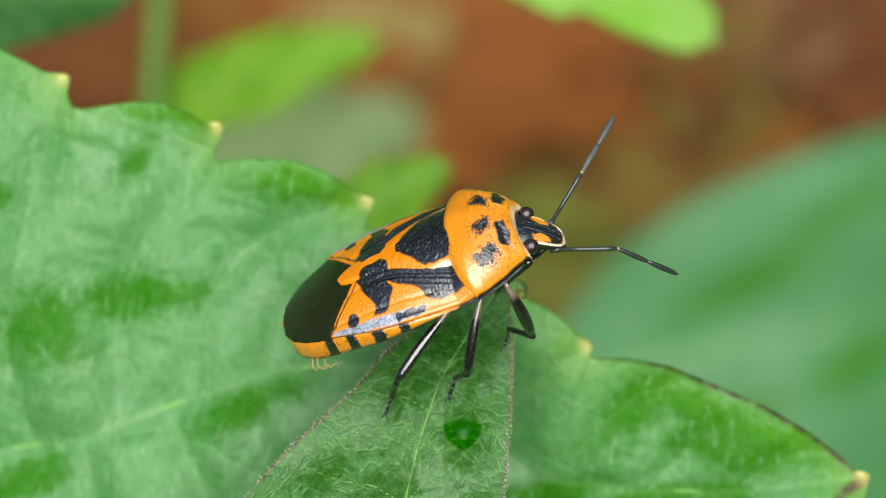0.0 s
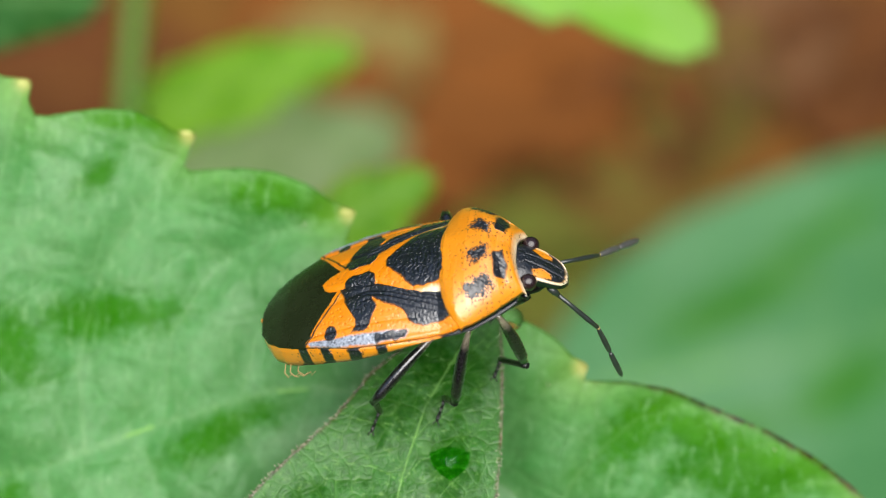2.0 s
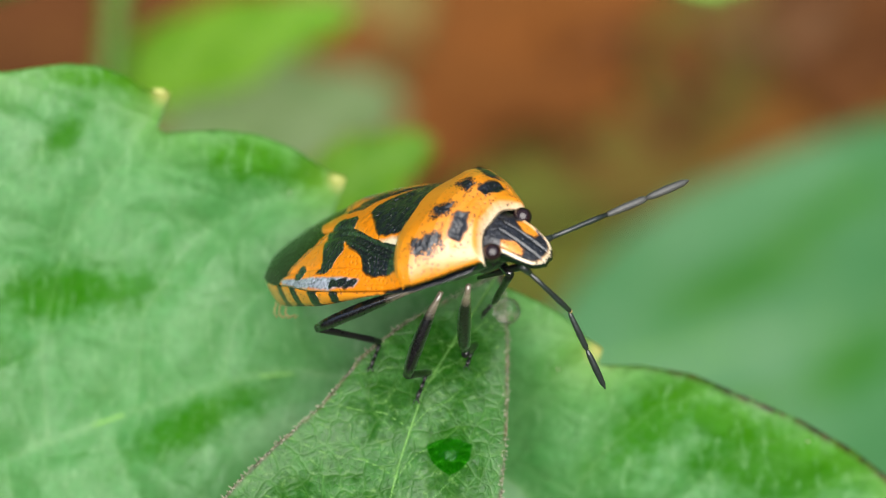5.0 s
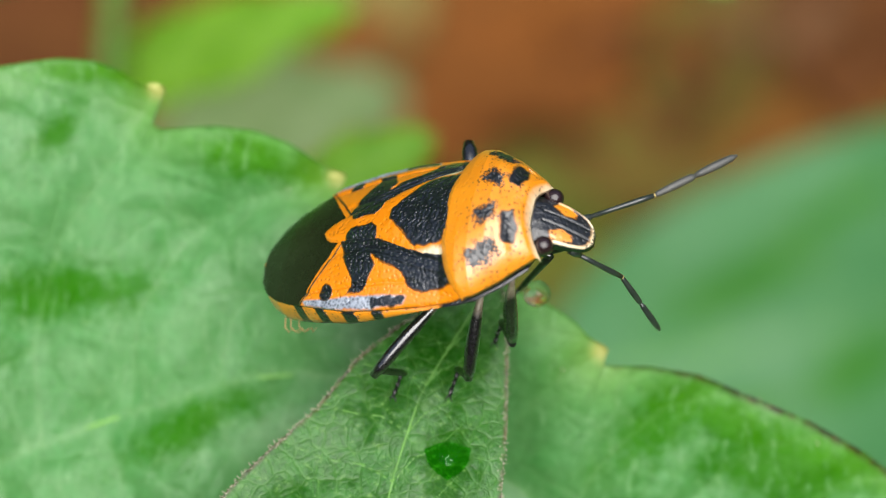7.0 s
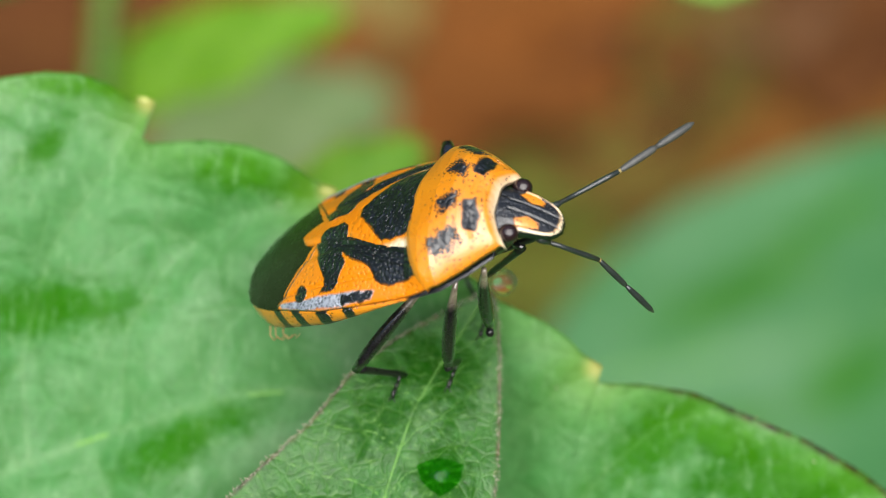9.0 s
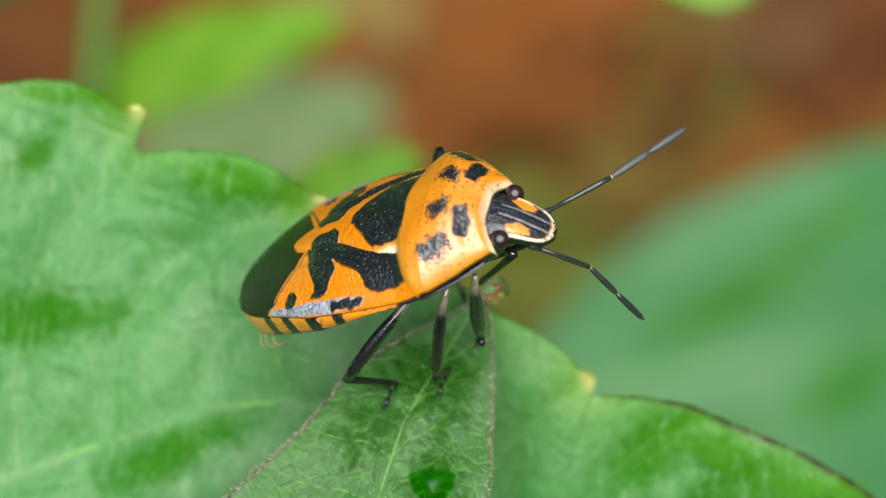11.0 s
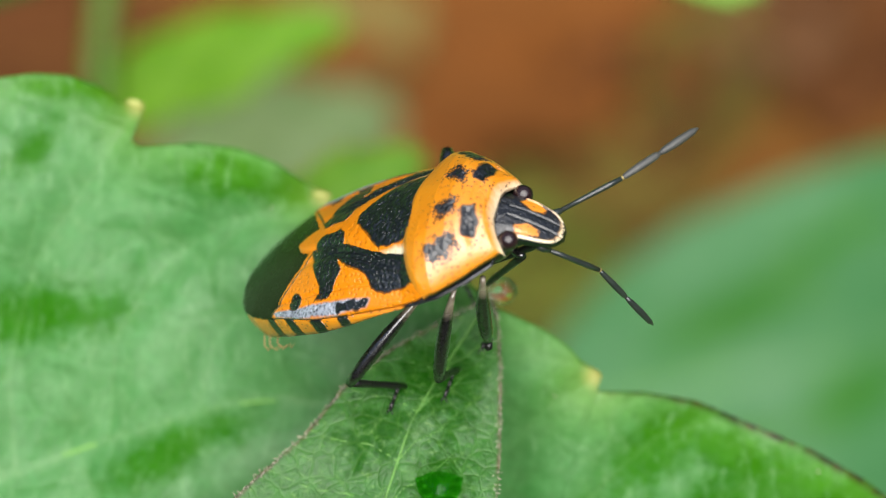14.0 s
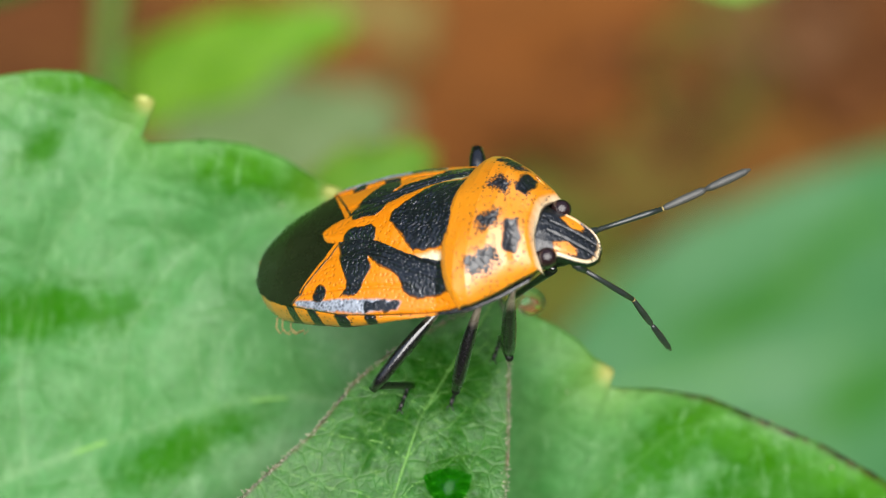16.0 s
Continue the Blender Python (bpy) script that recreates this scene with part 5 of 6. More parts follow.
    walk(MID_LEG[1], [
        (0, limb(-0.236, -1.825, -1.876, -0.805, -0.823, -2.795)),
        (0.5, limb(-0.195, -1.780, -1.929, -0.870, -0.831, -2.646)),
        (1, limb(-0.154, -1.735, -1.982, -0.763, -0.807, -2.724)),
        (1.5, limb(-0.113, -1.690, -2.035, -0.809, -0.691, -2.844)),
        (2, limb(-0.072, -1.645, -2.088, -0.653, -0.568, -2.941)),
        (2.5, limb(0.109, -1.927, -1.944, -0.119, -0.937, -2.629)),
        (3, limb(0.291, -2.208, -1.799, -0.163, -1.081, -2.587)),
        (3.5, limb(0.247, -2.117, -1.821, -0.169, -0.909, -2.491)),
        (4, limb(-0.293, -2.176, -1.543, -0.704, -1.184, -2.523)),
        (4.5, limb(-0.387, -1.924, -1.714, -0.870, -0.822, -2.565)),
        (7, limb(0.067, -2.094, -1.822, -0.695, -1.213, -2.683)),
        (7.5, limb(-0.010, -1.972, -1.888, -0.878, -0.840, -2.977)),
        (8, limb(-0.087, -1.850, -1.953, -0.703, -0.816, -2.913)),
        (8.5, limb(-0.165, -1.727, -2.019, -0.653, -0.725, -2.910)),
        (9, limb(-0.242, -1.605, -2.085, -0.760, -0.531, -3.039)),
        (11.5, limb(-0.275, -1.709, -1.988, -0.727, -0.566, -2.949)),
        (12, limb(-0.282, -1.729, -1.969, -0.732, -0.473, -2.963)),
        (12.5, limb(-0.288, -1.750, -1.950, -0.677, -0.626, -2.866)),
        (13, limb(-0.293, -1.747, -1.938, -0.903, -0.364, -3.071)),
        (13.5, limb(-0.299, -1.744, -1.926, -0.703, -0.565, -2.900)),
        (14, limb(-0.304, -1.741, -1.915, -0.634, -0.682, -2.790)),
        (14.5, limb(-0.309, -1.739, -1.903, -0.683, -0.651, -2.840)),
        (15, limb(-0.271, -1.654, -1.985, -0.627, -0.482, -2.843)),
        (15.5, limb(-0.390, -1.473, -2.051, -0.653, -0.279, -2.996)),
        (16, limb(-0.122, -2.088, -1.878, -0.608, -0.996, -2.781)),
    ])
    walk(MID_LEG[2], [
        (0, limb(-0.805, -0.823, -2.795, -1.160, -1.454, -2.959)),
        (0.5, limb(-0.870, -0.831, -2.646, -1.216, -1.467, -2.812)),
        (1, limb(-0.763, -0.807, -2.724, -1.115, -1.442, -2.880)),
        (1.5, limb(-0.809, -0.691, -2.844, -1.162, -1.328, -2.989)),
        (2, limb(-0.653, -0.568, -2.941, -0.895, -1.248, -3.112)),
        (2.5, limb(-0.119, -0.937, -2.629, -0.127, -1.660, -2.793)),
        (3, limb(-0.163, -1.081, -2.587, -0.131, -1.802, -2.757)),
        (3.5, limb(-0.169, -0.909, -2.491, -0.068, -1.614, -2.694)),
        (4, limb(-0.704, -1.184, -2.523, -0.625, -1.886, -2.746)),
        (4.5, limb(-0.870, -0.822, -2.565, -0.823, -1.500, -2.858)),
        (7, limb(-0.695, -1.213, -2.683, -0.835, -1.935, -2.777)),
        (7.5, limb(-0.878, -0.840, -2.977, -0.986, -1.566, -3.091)),
        (8, limb(-0.703, -0.816, -2.913, -0.799, -1.541, -3.037)),
        (8.5, limb(-0.653, -0.725, -2.910, -0.775, -1.446, -3.039)),
        (9, limb(-0.760, -0.531, -3.039, -0.897, -1.251, -3.159)),
        (11.5, limb(-0.727, -0.566, -2.949, -0.865, -1.284, -3.076)),
        (12, limb(-0.732, -0.473, -2.963, -0.872, -1.191, -3.094)),
        (12.5, limb(-0.677, -0.626, -2.866, -0.812, -1.346, -2.988)),
        (13, limb(-0.903, -0.364, -3.071, -1.035, -1.083, -3.201)),
        (13.5, limb(-0.703, -0.565, -2.900, -0.840, -1.283, -3.029)),
        (14, limb(-0.634, -0.682, -2.790, -0.768, -1.400, -2.919)),
        (14.5, limb(-0.683, -0.651, -2.840, -0.816, -1.370, -2.967)),
        (15, limb(-0.627, -0.482, -2.843, -0.723, -1.197, -3.020)),
        (15.5, limb(-0.653, -0.279, -2.996, -0.741, -0.989, -3.192)),
        (16, limb(-0.608, -0.996, -2.781, -0.712, -1.720, -2.901)),
    ])
    walk(FRONT_LEG[0], [
        (0, limb(1.550, -0.750, 0.050, 1.711, -0.846, -2.078)),
        (0.5, limb(1.550, -0.750, 0.050, 1.734, -0.766, -2.097)),
        (1, limb(1.550, -0.750, 0.050, 1.758, -0.687, -2.115)),
        (1.5, limb(1.550, -0.750, 0.050, 1.781, -0.607, -2.134)),
        (2, limb(1.550, -0.750, 0.050, 1.804, -0.527, -2.152)),
        (2.5, limb(1.550, -0.750, 0.050, 1.504, -1.172, -1.925)),
        (3, limb(1.550, -0.750, 0.050, 1.179, -1.287, -1.893)),
        (3.5, limb(1.550, -0.750, 0.050, 1.156, -1.193, -1.805)),
        (4, limb(1.550, -0.750, 0.050, 0.816, -1.070, -1.842)),
        (4.5, limb(1.550, -0.750, 0.050, 0.594, -0.828, -1.893)),
        (7, limb(1.550, -0.750, 0.050, 0.910, -1.067, -1.981)),
        (7.5, limb(1.550, -0.750, 0.050, 0.833, -0.958, -2.018)),
        (8, limb(1.550, -0.750, 0.050, 0.756, -0.849, -2.055)),
        (8.5, limb(1.550, -0.750, 0.050, 0.679, -0.739, -2.092)),
        (9, limb(1.550, -0.750, 0.050, 0.602, -0.630, -2.129)),
        (11.5, limb(1.550, -0.750, 0.050, 0.640, -0.745, -2.086)),
        (12, limb(1.550, -0.750, 0.050, 0.647, -0.768, -2.077)),
        (12.5, limb(1.550, -0.750, 0.050, 0.655, -0.791, -2.069)),
        (13, limb(1.550, -0.750, 0.050, 0.657, -0.788, -2.065)),
        (13.5, limb(1.550, -0.750, 0.050, 0.659, -0.786, -2.061)),
        (14, limb(1.550, -0.750, 0.050, 0.661, -0.783, -2.057)),
        (14.5, limb(1.550, -0.750, 0.050, 0.663, -0.781, -2.054)),
        (15, limb(1.550, -0.750, 0.050, 0.854, -0.723, -2.100)),
        (15.5, limb(1.550, -0.750, 0.050, 0.708, -0.722, -2.162)),
        (16, limb(1.550, -0.750, 0.050, 0.872, -1.024, -2.005)),
    ])
    walk(FRONT_LEG[1], [
        (0, limb(1.711, -0.846, -2.078, 0.970, 0.342, -2.636)),
        (0.5, limb(1.734, -0.766, -2.097, 0.854, 0.294, -2.558)),
        (1, limb(1.758, -0.687, -2.115, 0.949, 0.214, -2.662)),
        (1.5, limb(1.781, -0.607, -2.134, 0.876, 0.254, -2.843)),
        (2, limb(1.804, -0.527, -2.152, 0.853, 0.538, -2.855)),
        (2.5, limb(1.504, -1.172, -1.925, 0.682, -0.216, -2.591)),
        (3, limb(1.179, -1.287, -1.893, 0.477, -0.165, -2.476)),
        (3.5, limb(1.156, -1.193, -1.805, 0.589, -0.328, -2.701)),
        (4, limb(0.816, -1.070, -1.842, 0.127, -0.276, -2.821)),
        (4.5, limb(0.594, -0.828, -1.893, -0.141, 0.296, -2.595)),
        (7, limb(0.910, -1.067, -1.981, 0.178, 0.102, -2.617)),
        (7.5, limb(0.833, -0.958, -2.018, -0.149, 0.491, -2.915)),
        (8, limb(0.756, -0.849, -2.055, -0.069, 0.497, -2.815)),
        (8.5, limb(0.679, -0.739, -2.092, -0.039, 0.528, -2.754)),
        (9, limb(0.602, -0.630, -2.129, -0.189, 0.682, -2.872)),
        (11.5, limb(0.640, -0.745, -2.086, -0.056, 0.588, -2.866)),
        (12, limb(0.647, -0.768, -2.077, -0.037, 0.666, -2.888)),
        (12.5, limb(0.655, -0.791, -2.069, 0.030, 0.508, -2.825)),
        (13, limb(0.657, -0.788, -2.065, -0.219, 0.776, -3.009)),
        (13.5, limb(0.659, -0.786, -2.061, -0.024, 0.571, -2.824)),
        (14, limb(0.661, -0.783, -2.057, 0.026, 0.459, -2.706)),
        (14.5, limb(0.663, -0.781, -2.054, -0.042, 0.495, -2.748)),
        (15, limb(0.854, -0.723, -2.100, 0.057, 0.510, -2.739)),
        (15.5, limb(0.708, -0.722, -2.162, -0.084, 0.507, -2.958)),
        (16, limb(0.872, -1.024, -2.005, 0.136, 0.130, -2.706)),
    ])
    walk(FRONT_LEG[2], [
        (0, limb(0.970, 0.342, -2.636, 0.692, -0.175, -2.750)),
        (0.5, limb(0.854, 0.294, -2.558, 0.584, -0.227, -2.672)),
        (1, limb(0.949, 0.214, -2.662, 0.674, -0.305, -2.768)),
        (1.5, limb(0.876, 0.254, -2.843, 0.600, -0.267, -2.940)),
        (2, limb(0.853, 0.538, -2.855, 0.666, -0.016, -2.973)),
        (2.5, limb(0.682, -0.216, -2.591, 0.683, -0.801, -2.701)),
        (3, limb(0.477, -0.165, -2.476, 0.510, -0.748, -2.591)),
        (3.5, limb(0.589, -0.328, -2.701, 0.681, -0.897, -2.844)),
        (4, limb(0.127, -0.276, -2.821, 0.203, -0.843, -2.982)),
        (4.5, limb(-0.141, 0.296, -2.595, -0.090, -0.254, -2.814)),
        (7, limb(0.178, 0.102, -2.617, 0.075, -0.482, -2.673)),
        (7.5, limb(-0.149, 0.491, -2.915, -0.223, -0.096, -2.988)),
        (8, limb(-0.069, 0.497, -2.815, -0.133, -0.091, -2.897)),
        (8.5, limb(-0.039, 0.528, -2.754, -0.124, -0.056, -2.841)),
        (9, limb(-0.189, 0.682, -2.872, -0.287, 0.099, -2.951)),
        (11.5, limb(-0.056, 0.588, -2.866, -0.154, 0.006, -2.951)),
        (12, limb(-0.037, 0.666, -2.888, -0.137, 0.084, -2.976)),
        (12.5, limb(0.030, 0.508, -2.825, -0.066, -0.076, -2.906)),
        (13, limb(-0.219, 0.776, -3.009, -0.312, 0.193, -3.096)),
        (13.5, limb(-0.024, 0.571, -2.824, -0.121, -0.011, -2.910)),
        (14, limb(0.026, 0.459, -2.706, -0.069, -0.123, -2.791)),
        (14.5, limb(-0.042, 0.495, -2.748, -0.135, -0.089, -2.832)),
        (15, limb(0.057, 0.510, -2.739, -0.009, -0.070, -2.863)),
        (15.5, limb(-0.084, 0.507, -2.958, -0.142, -0.070, -3.098)),
        (16, limb(0.136, 0.130, -2.706, 0.063, -0.457, -2.783)),
    ])
    walk(LEAF_BEAD, [
        (0, pose(0.000247, -0.003316, -0.003057, 17.19, -0.00, 0.00)),
        (0.5, pose(0.000237, -0.003378, -0.002917, 17.19, -0.00, 0.00)),
        (1, pose(0.000260, -0.003317, -0.002941, 17.19, -0.00, 0.00)),
        (1.5, pose(0.000269, -0.003188, -0.003227, 17.19, -0.00, 0.00)),
        (2, pose(0.000264, -0.003036, -0.003487, 17.19, -0.00, 0.00)),
        (2.5, pose(0.000284, -0.003045, -0.003402, 17.19, -0.00, 0.00)),
        (3, pose(0.000251, -0.002999, -0.003478, 17.19, -0.00, 0.00)),
        (3.5, pose(0.000276, -0.002985, -0.003575, 17.19, -0.00, 0.00)),
        (4, pose(0.000273, -0.002953, -0.003554, 17.19, -0.00, 0.00)),
        (4.5, pose(0.000265, -0.003015, -0.003477, 17.19, -0.00, 0.00)),
        (7, pose(0.000158, -0.002991, -0.003545, 17.19, -0.00, 0.00)),
        (7.5, pose(0.000255, -0.002857, -0.003821, 17.19, -0.00, 0.00)),
        (8, pose(0.000154, -0.002973, -0.003658, 17.19, -0.00, 0.00)),
        (8.5, pose(0.000185, -0.003001, -0.003579, 17.19, -0.00, 0.00)),
        (9, pose(0.000165, -0.002732, -0.003824, 17.19, -0.00, 0.00)),
        (11.5, pose(0.000130, -0.002707, -0.003729, 17.19, -0.00, 0.00)),
        (12, pose(0.000282, -0.002872, -0.003765, 17.19, -0.00, 0.00)),
        (12.5, pose(0.000185, -0.002908, -0.003651, 17.19, -0.00, 0.00)),
        (13, pose(0.000263, -0.002786, -0.003850, 17.19, -0.00, 0.00)),
        (13.5, pose(0.000234, -0.002885, -0.003646, 17.19, -0.00, 0.00)),
        (14, pose(0.000239, -0.002963, -0.003612, 17.19, -0.00, 0.00)),
        (14.5, pose(0.000183, -0.002905, -0.003680, 17.19, -0.00, 0.00)),
        (15, pose(0.000164, -0.002860, -0.003681, 17.19, -0.00, 0.00)),
        (15.5, pose(0.000201, -0.002847, -0.003773, 17.19, -0.00, 0.00)),
        (16, pose(0.000161, -0.002891, -0.003736, 17.19, -0.00, 0.00)),
    ])
    walk(TIP_DROP, [
        (0, pose(0.001863, 0.000837, -0.001757)),
        (0.5, pose(0.002077, 0.000878, -0.001712)),
        (1, pose(0.002028, 0.000896, -0.001700)),
        (1.5, pose(0.001887, 0.000804, -0.001776)),
        (2, pose(0.001972, 0.000626, -0.001915)),
        (2.5, pose(0.002058, -0.000329, -0.002670)),
        (3, pose(0.002091, -0.000387, -0.002699)),
        (3.5, pose(0.001781, -0.000370, -0.002682)),
        (4, pose(0.001817, -0.000148, -0.002485)),
        (4.5, pose(0.001613, 0.000155, -0.002247)),
        (7, pose(0.002330, 0.000671, -0.001839)),
        (7.5, pose(0.001976, 0.000861, -0.001714)),
        (8, pose(0.001680, 0.000929, -0.001651)),
        (8.5, pose(0.001789, 0.001067, -0.001543)),
        (9, pose(0.001673, 0.001214, -0.001421)),
        (11.5, pose(0.001624, 0.001269, -0.001382)),
        (12, pose(0.001712, 0.001232, -0.001426)),
        (12.5, pose(0.001645, 0.001154, -0.001482)),
        (13, pose(0.001667, 0.001146, -0.001471)),
        (13.5, pose(0.001707, 0.001167, -0.001462)),
        (14, pose(0.001743, 0.001159, -0.001481)),
        (14.5, pose(0.001662, 0.001168, -0.001461)),
        (15, pose(0.001900, 0.000998, -0.001600)),
        (15.5, pose(0.001674, 0.001156, -0.001492)),
        (16, pose(0.002122, 0.000880, -0.001699)),
    ])
    walk(FAR_HIND_LEG[0], [
        (0, limb(-0.550, 0.950, 0.050, -1.600, 2.500, -0.900)),
        (0.5, limb(-0.550, 0.950, 0.050, -1.600, 2.500, -0.900)),
        (1, limb(-0.550, 0.950, 0.050, -1.600, 2.500, -0.900)),
        (1.5, limb(-0.550, 0.950, 0.050, -1.600, 2.500, -0.900)),
        (2, limb(-0.550, 0.950, 0.050, -1.600, 2.500, -0.900)),
        (2.5, limb(-0.550, 0.950, 0.050, -1.600, 2.500, -0.900)),
        (3, limb(-0.550, 0.950, 0.050, -1.600, 2.500, -0.900)),
        (3.5, limb(-0.550, 0.950, 0.050, -1.600, 2.500, -0.900)),
        (4, limb(-0.550, 0.950, 0.050, -1.600, 2.500, -0.900)),
        (4.5, limb(-0.550, 0.950, 0.050, -1.600, 2.500, -0.900)),
        (7, limb(-0.550, 0.950, 0.050, -1.600, 2.500, -0.900)),
        (7.5, limb(-0.550, 0.950, 0.050, -1.600, 2.500, -0.900)),
        (8, limb(-0.550, 0.950, 0.050, -1.600, 2.500, -0.900)),
        (8.5, limb(-0.550, 0.950, 0.050, -1.600, 2.500, -0.900)),
        (9, limb(-0.550, 0.950, 0.050, -1.600, 2.500, -0.900)),
        (11.5, limb(-0.550, 0.950, 0.050, -1.600, 2.500, -0.900)),
        (12, limb(-0.550, 0.950, 0.050, -1.600, 2.500, -0.900)),
        (12.5, limb(-0.550, 0.950, 0.050, -1.600, 2.500, -0.900)),
        (13, limb(-0.550, 0.950, 0.050, -1.600, 2.500, -0.900)),
        (13.5, limb(-0.550, 0.950, 0.050, -1.600, 2.500, -0.900)),
        (14, limb(-0.550, 0.950, 0.050, -1.600, 2.500, -0.900)),
        (14.5, limb(-0.550, 0.950, 0.050, -1.600, 2.500, -0.900)),
        (15, limb(-0.550, 0.950, 0.050, -1.600, 2.500, -0.900)),
        (15.5, limb(-0.550, 0.950, 0.050, -1.600, 2.500, -0.900)),
        (16, limb(-0.550, 0.950, 0.050, -1.600, 2.500, -0.900)),
    ])
    walk(FAR_HIND_LEG[1], [
        (0, limb(-1.600, 2.500, -0.900, 0.387, 3.164, -1.939)),
        (0.5, limb(-1.600, 2.500, -0.900, 0.240, 3.140, -1.757)),
        (1, limb(-1.600, 2.500, -0.900, 0.375, 3.146, -1.932)),
        (1.5, limb(-1.600, 2.500, -0.900, 0.317, 3.247, -2.119)),
        (2, limb(-1.600, 2.500, -0.900, -0.199, 3.458, -2.140)),
        (2.5, limb(-1.600, 2.500, -0.900, -0.972, 3.192, -1.957)),
        (3, limb(-1.600, 2.500, -0.900, -1.259, 3.118, -1.798)),
        (3.5, limb(-1.600, 2.500, -0.900, -1.545, 2.970, -1.502)),
        (4, limb(-1.600, 2.500, -0.900, -1.760, 2.961, -1.336)),
        (4.5, limb(-1.600, 2.500, -0.900, -1.597, 2.994, -1.186)),
        (7, limb(-1.600, 2.500, -0.900, -1.178, 2.421, -2.263)),
        (7.5, limb(-1.600, 2.500, -0.900, -1.537, 2.589, -2.372)),
        (8, limb(-1.600, 2.500, -0.900, -1.434, 2.438, -2.262)),
        (8.5, limb(-1.600, 2.500, -0.900, -1.294, 2.410, -2.327)),
        (9, limb(-1.600, 2.500, -0.900, -1.360, 2.476, -2.535)),
        (11.5, limb(-1.600, 2.500, -0.900, -1.293, 2.420, -2.434)),
        (12, limb(-1.600, 2.500, -0.900, -1.284, 2.511, -2.447)),
        (12.5, limb(-1.600, 2.500, -0.900, -1.243, 2.357, -2.389)),
        (13, limb(-1.600, 2.500, -0.900, -1.481, 2.614, -2.546)),
        (13.5, limb(-1.600, 2.500, -0.900, -1.255, 2.427, -2.388)),
        (14, limb(-1.600, 2.500, -0.900, -1.195, 2.316, -2.285)),
        (14.5, limb(-1.600, 2.500, -0.900, -1.248, 2.352, -2.335)),
        (15, limb(-1.600, 2.500, -0.900, -1.357, 2.485, -2.254)),
        (15.5, limb(-1.600, 2.500, -0.900, -1.479, 2.586, -2.244)),
        (16, limb(-1.600, 2.500, -0.900, -1.255, 2.257, -2.399)),
    ])
    walk(FAR_HIND_LEG[2], [
        (0, limb(0.387, 3.164, -1.939, 0.483, 2.844, -2.529)),
        (0.5, limb(0.240, 3.140, -1.757, 0.325, 2.834, -2.356)),
        (1, limb(0.375, 3.146, -1.932, 0.469, 2.821, -2.520)),
        (1.5, limb(0.317, 3.247, -2.119, 0.407, 2.915, -2.703)),
        (2, limb(-0.199, 3.458, -2.140, -0.019, 3.150, -2.717)),
        (2.5, limb(-0.972, 3.192, -1.957, -0.624, 2.943, -2.483)),
        (3, limb(-1.259, 3.118, -1.798, -0.914, 2.894, -2.337)),
        (3.5, limb(-1.545, 2.970, -1.502, -1.250, 2.807, -2.090)),
        (4, limb(-1.760, 2.961, -1.336, -1.560, 2.808, -1.966)),
        (4.5, limb(-1.597, 2.994, -1.186, -1.432, 2.897, -1.837)),
        (7, limb(-1.178, 2.421, -2.263, -0.992, 2.094, -2.827)),
        (7.5, limb(-1.537, 2.589, -2.372, -1.400, 2.297, -2.969)),
        (8, limb(-1.434, 2.438, -2.262, -1.313, 2.162, -2.869)),
        (8.5, limb(-1.294, 2.410, -2.327, -1.163, 2.129, -2.930)),
        (9, limb(-1.360, 2.476, -2.535, -1.241, 2.186, -3.136)),
        (11.5, limb(-1.293, 2.420, -2.434, -1.179, 2.137, -3.040)),
        (12, limb(-1.284, 2.511, -2.447, -1.165, 2.230, -3.053)),
        (12.5, limb(-1.243, 2.357, -2.389, -1.124, 2.070, -2.992)),
        (13, limb(-1.481, 2.614, -2.546, -1.365, 2.336, -3.154)),
        (13.5, limb(-1.255, 2.427, -2.388, -1.137, 2.146, -2.994)),
        (14, limb(-1.195, 2.316, -2.285, -1.075, 2.034, -2.890)),
        (14.5, limb(-1.248, 2.352, -2.335, -1.130, 2.070, -2.940)),
        (15, limb(-1.357, 2.485, -2.254, -1.157, 2.236, -2.852)),
        (15.5, limb(-1.479, 2.586, -2.244, -1.313, 2.364, -2.864)),
        (16, limb(-1.255, 2.257, -2.399, -1.040, 1.956, -2.967)),
    ])
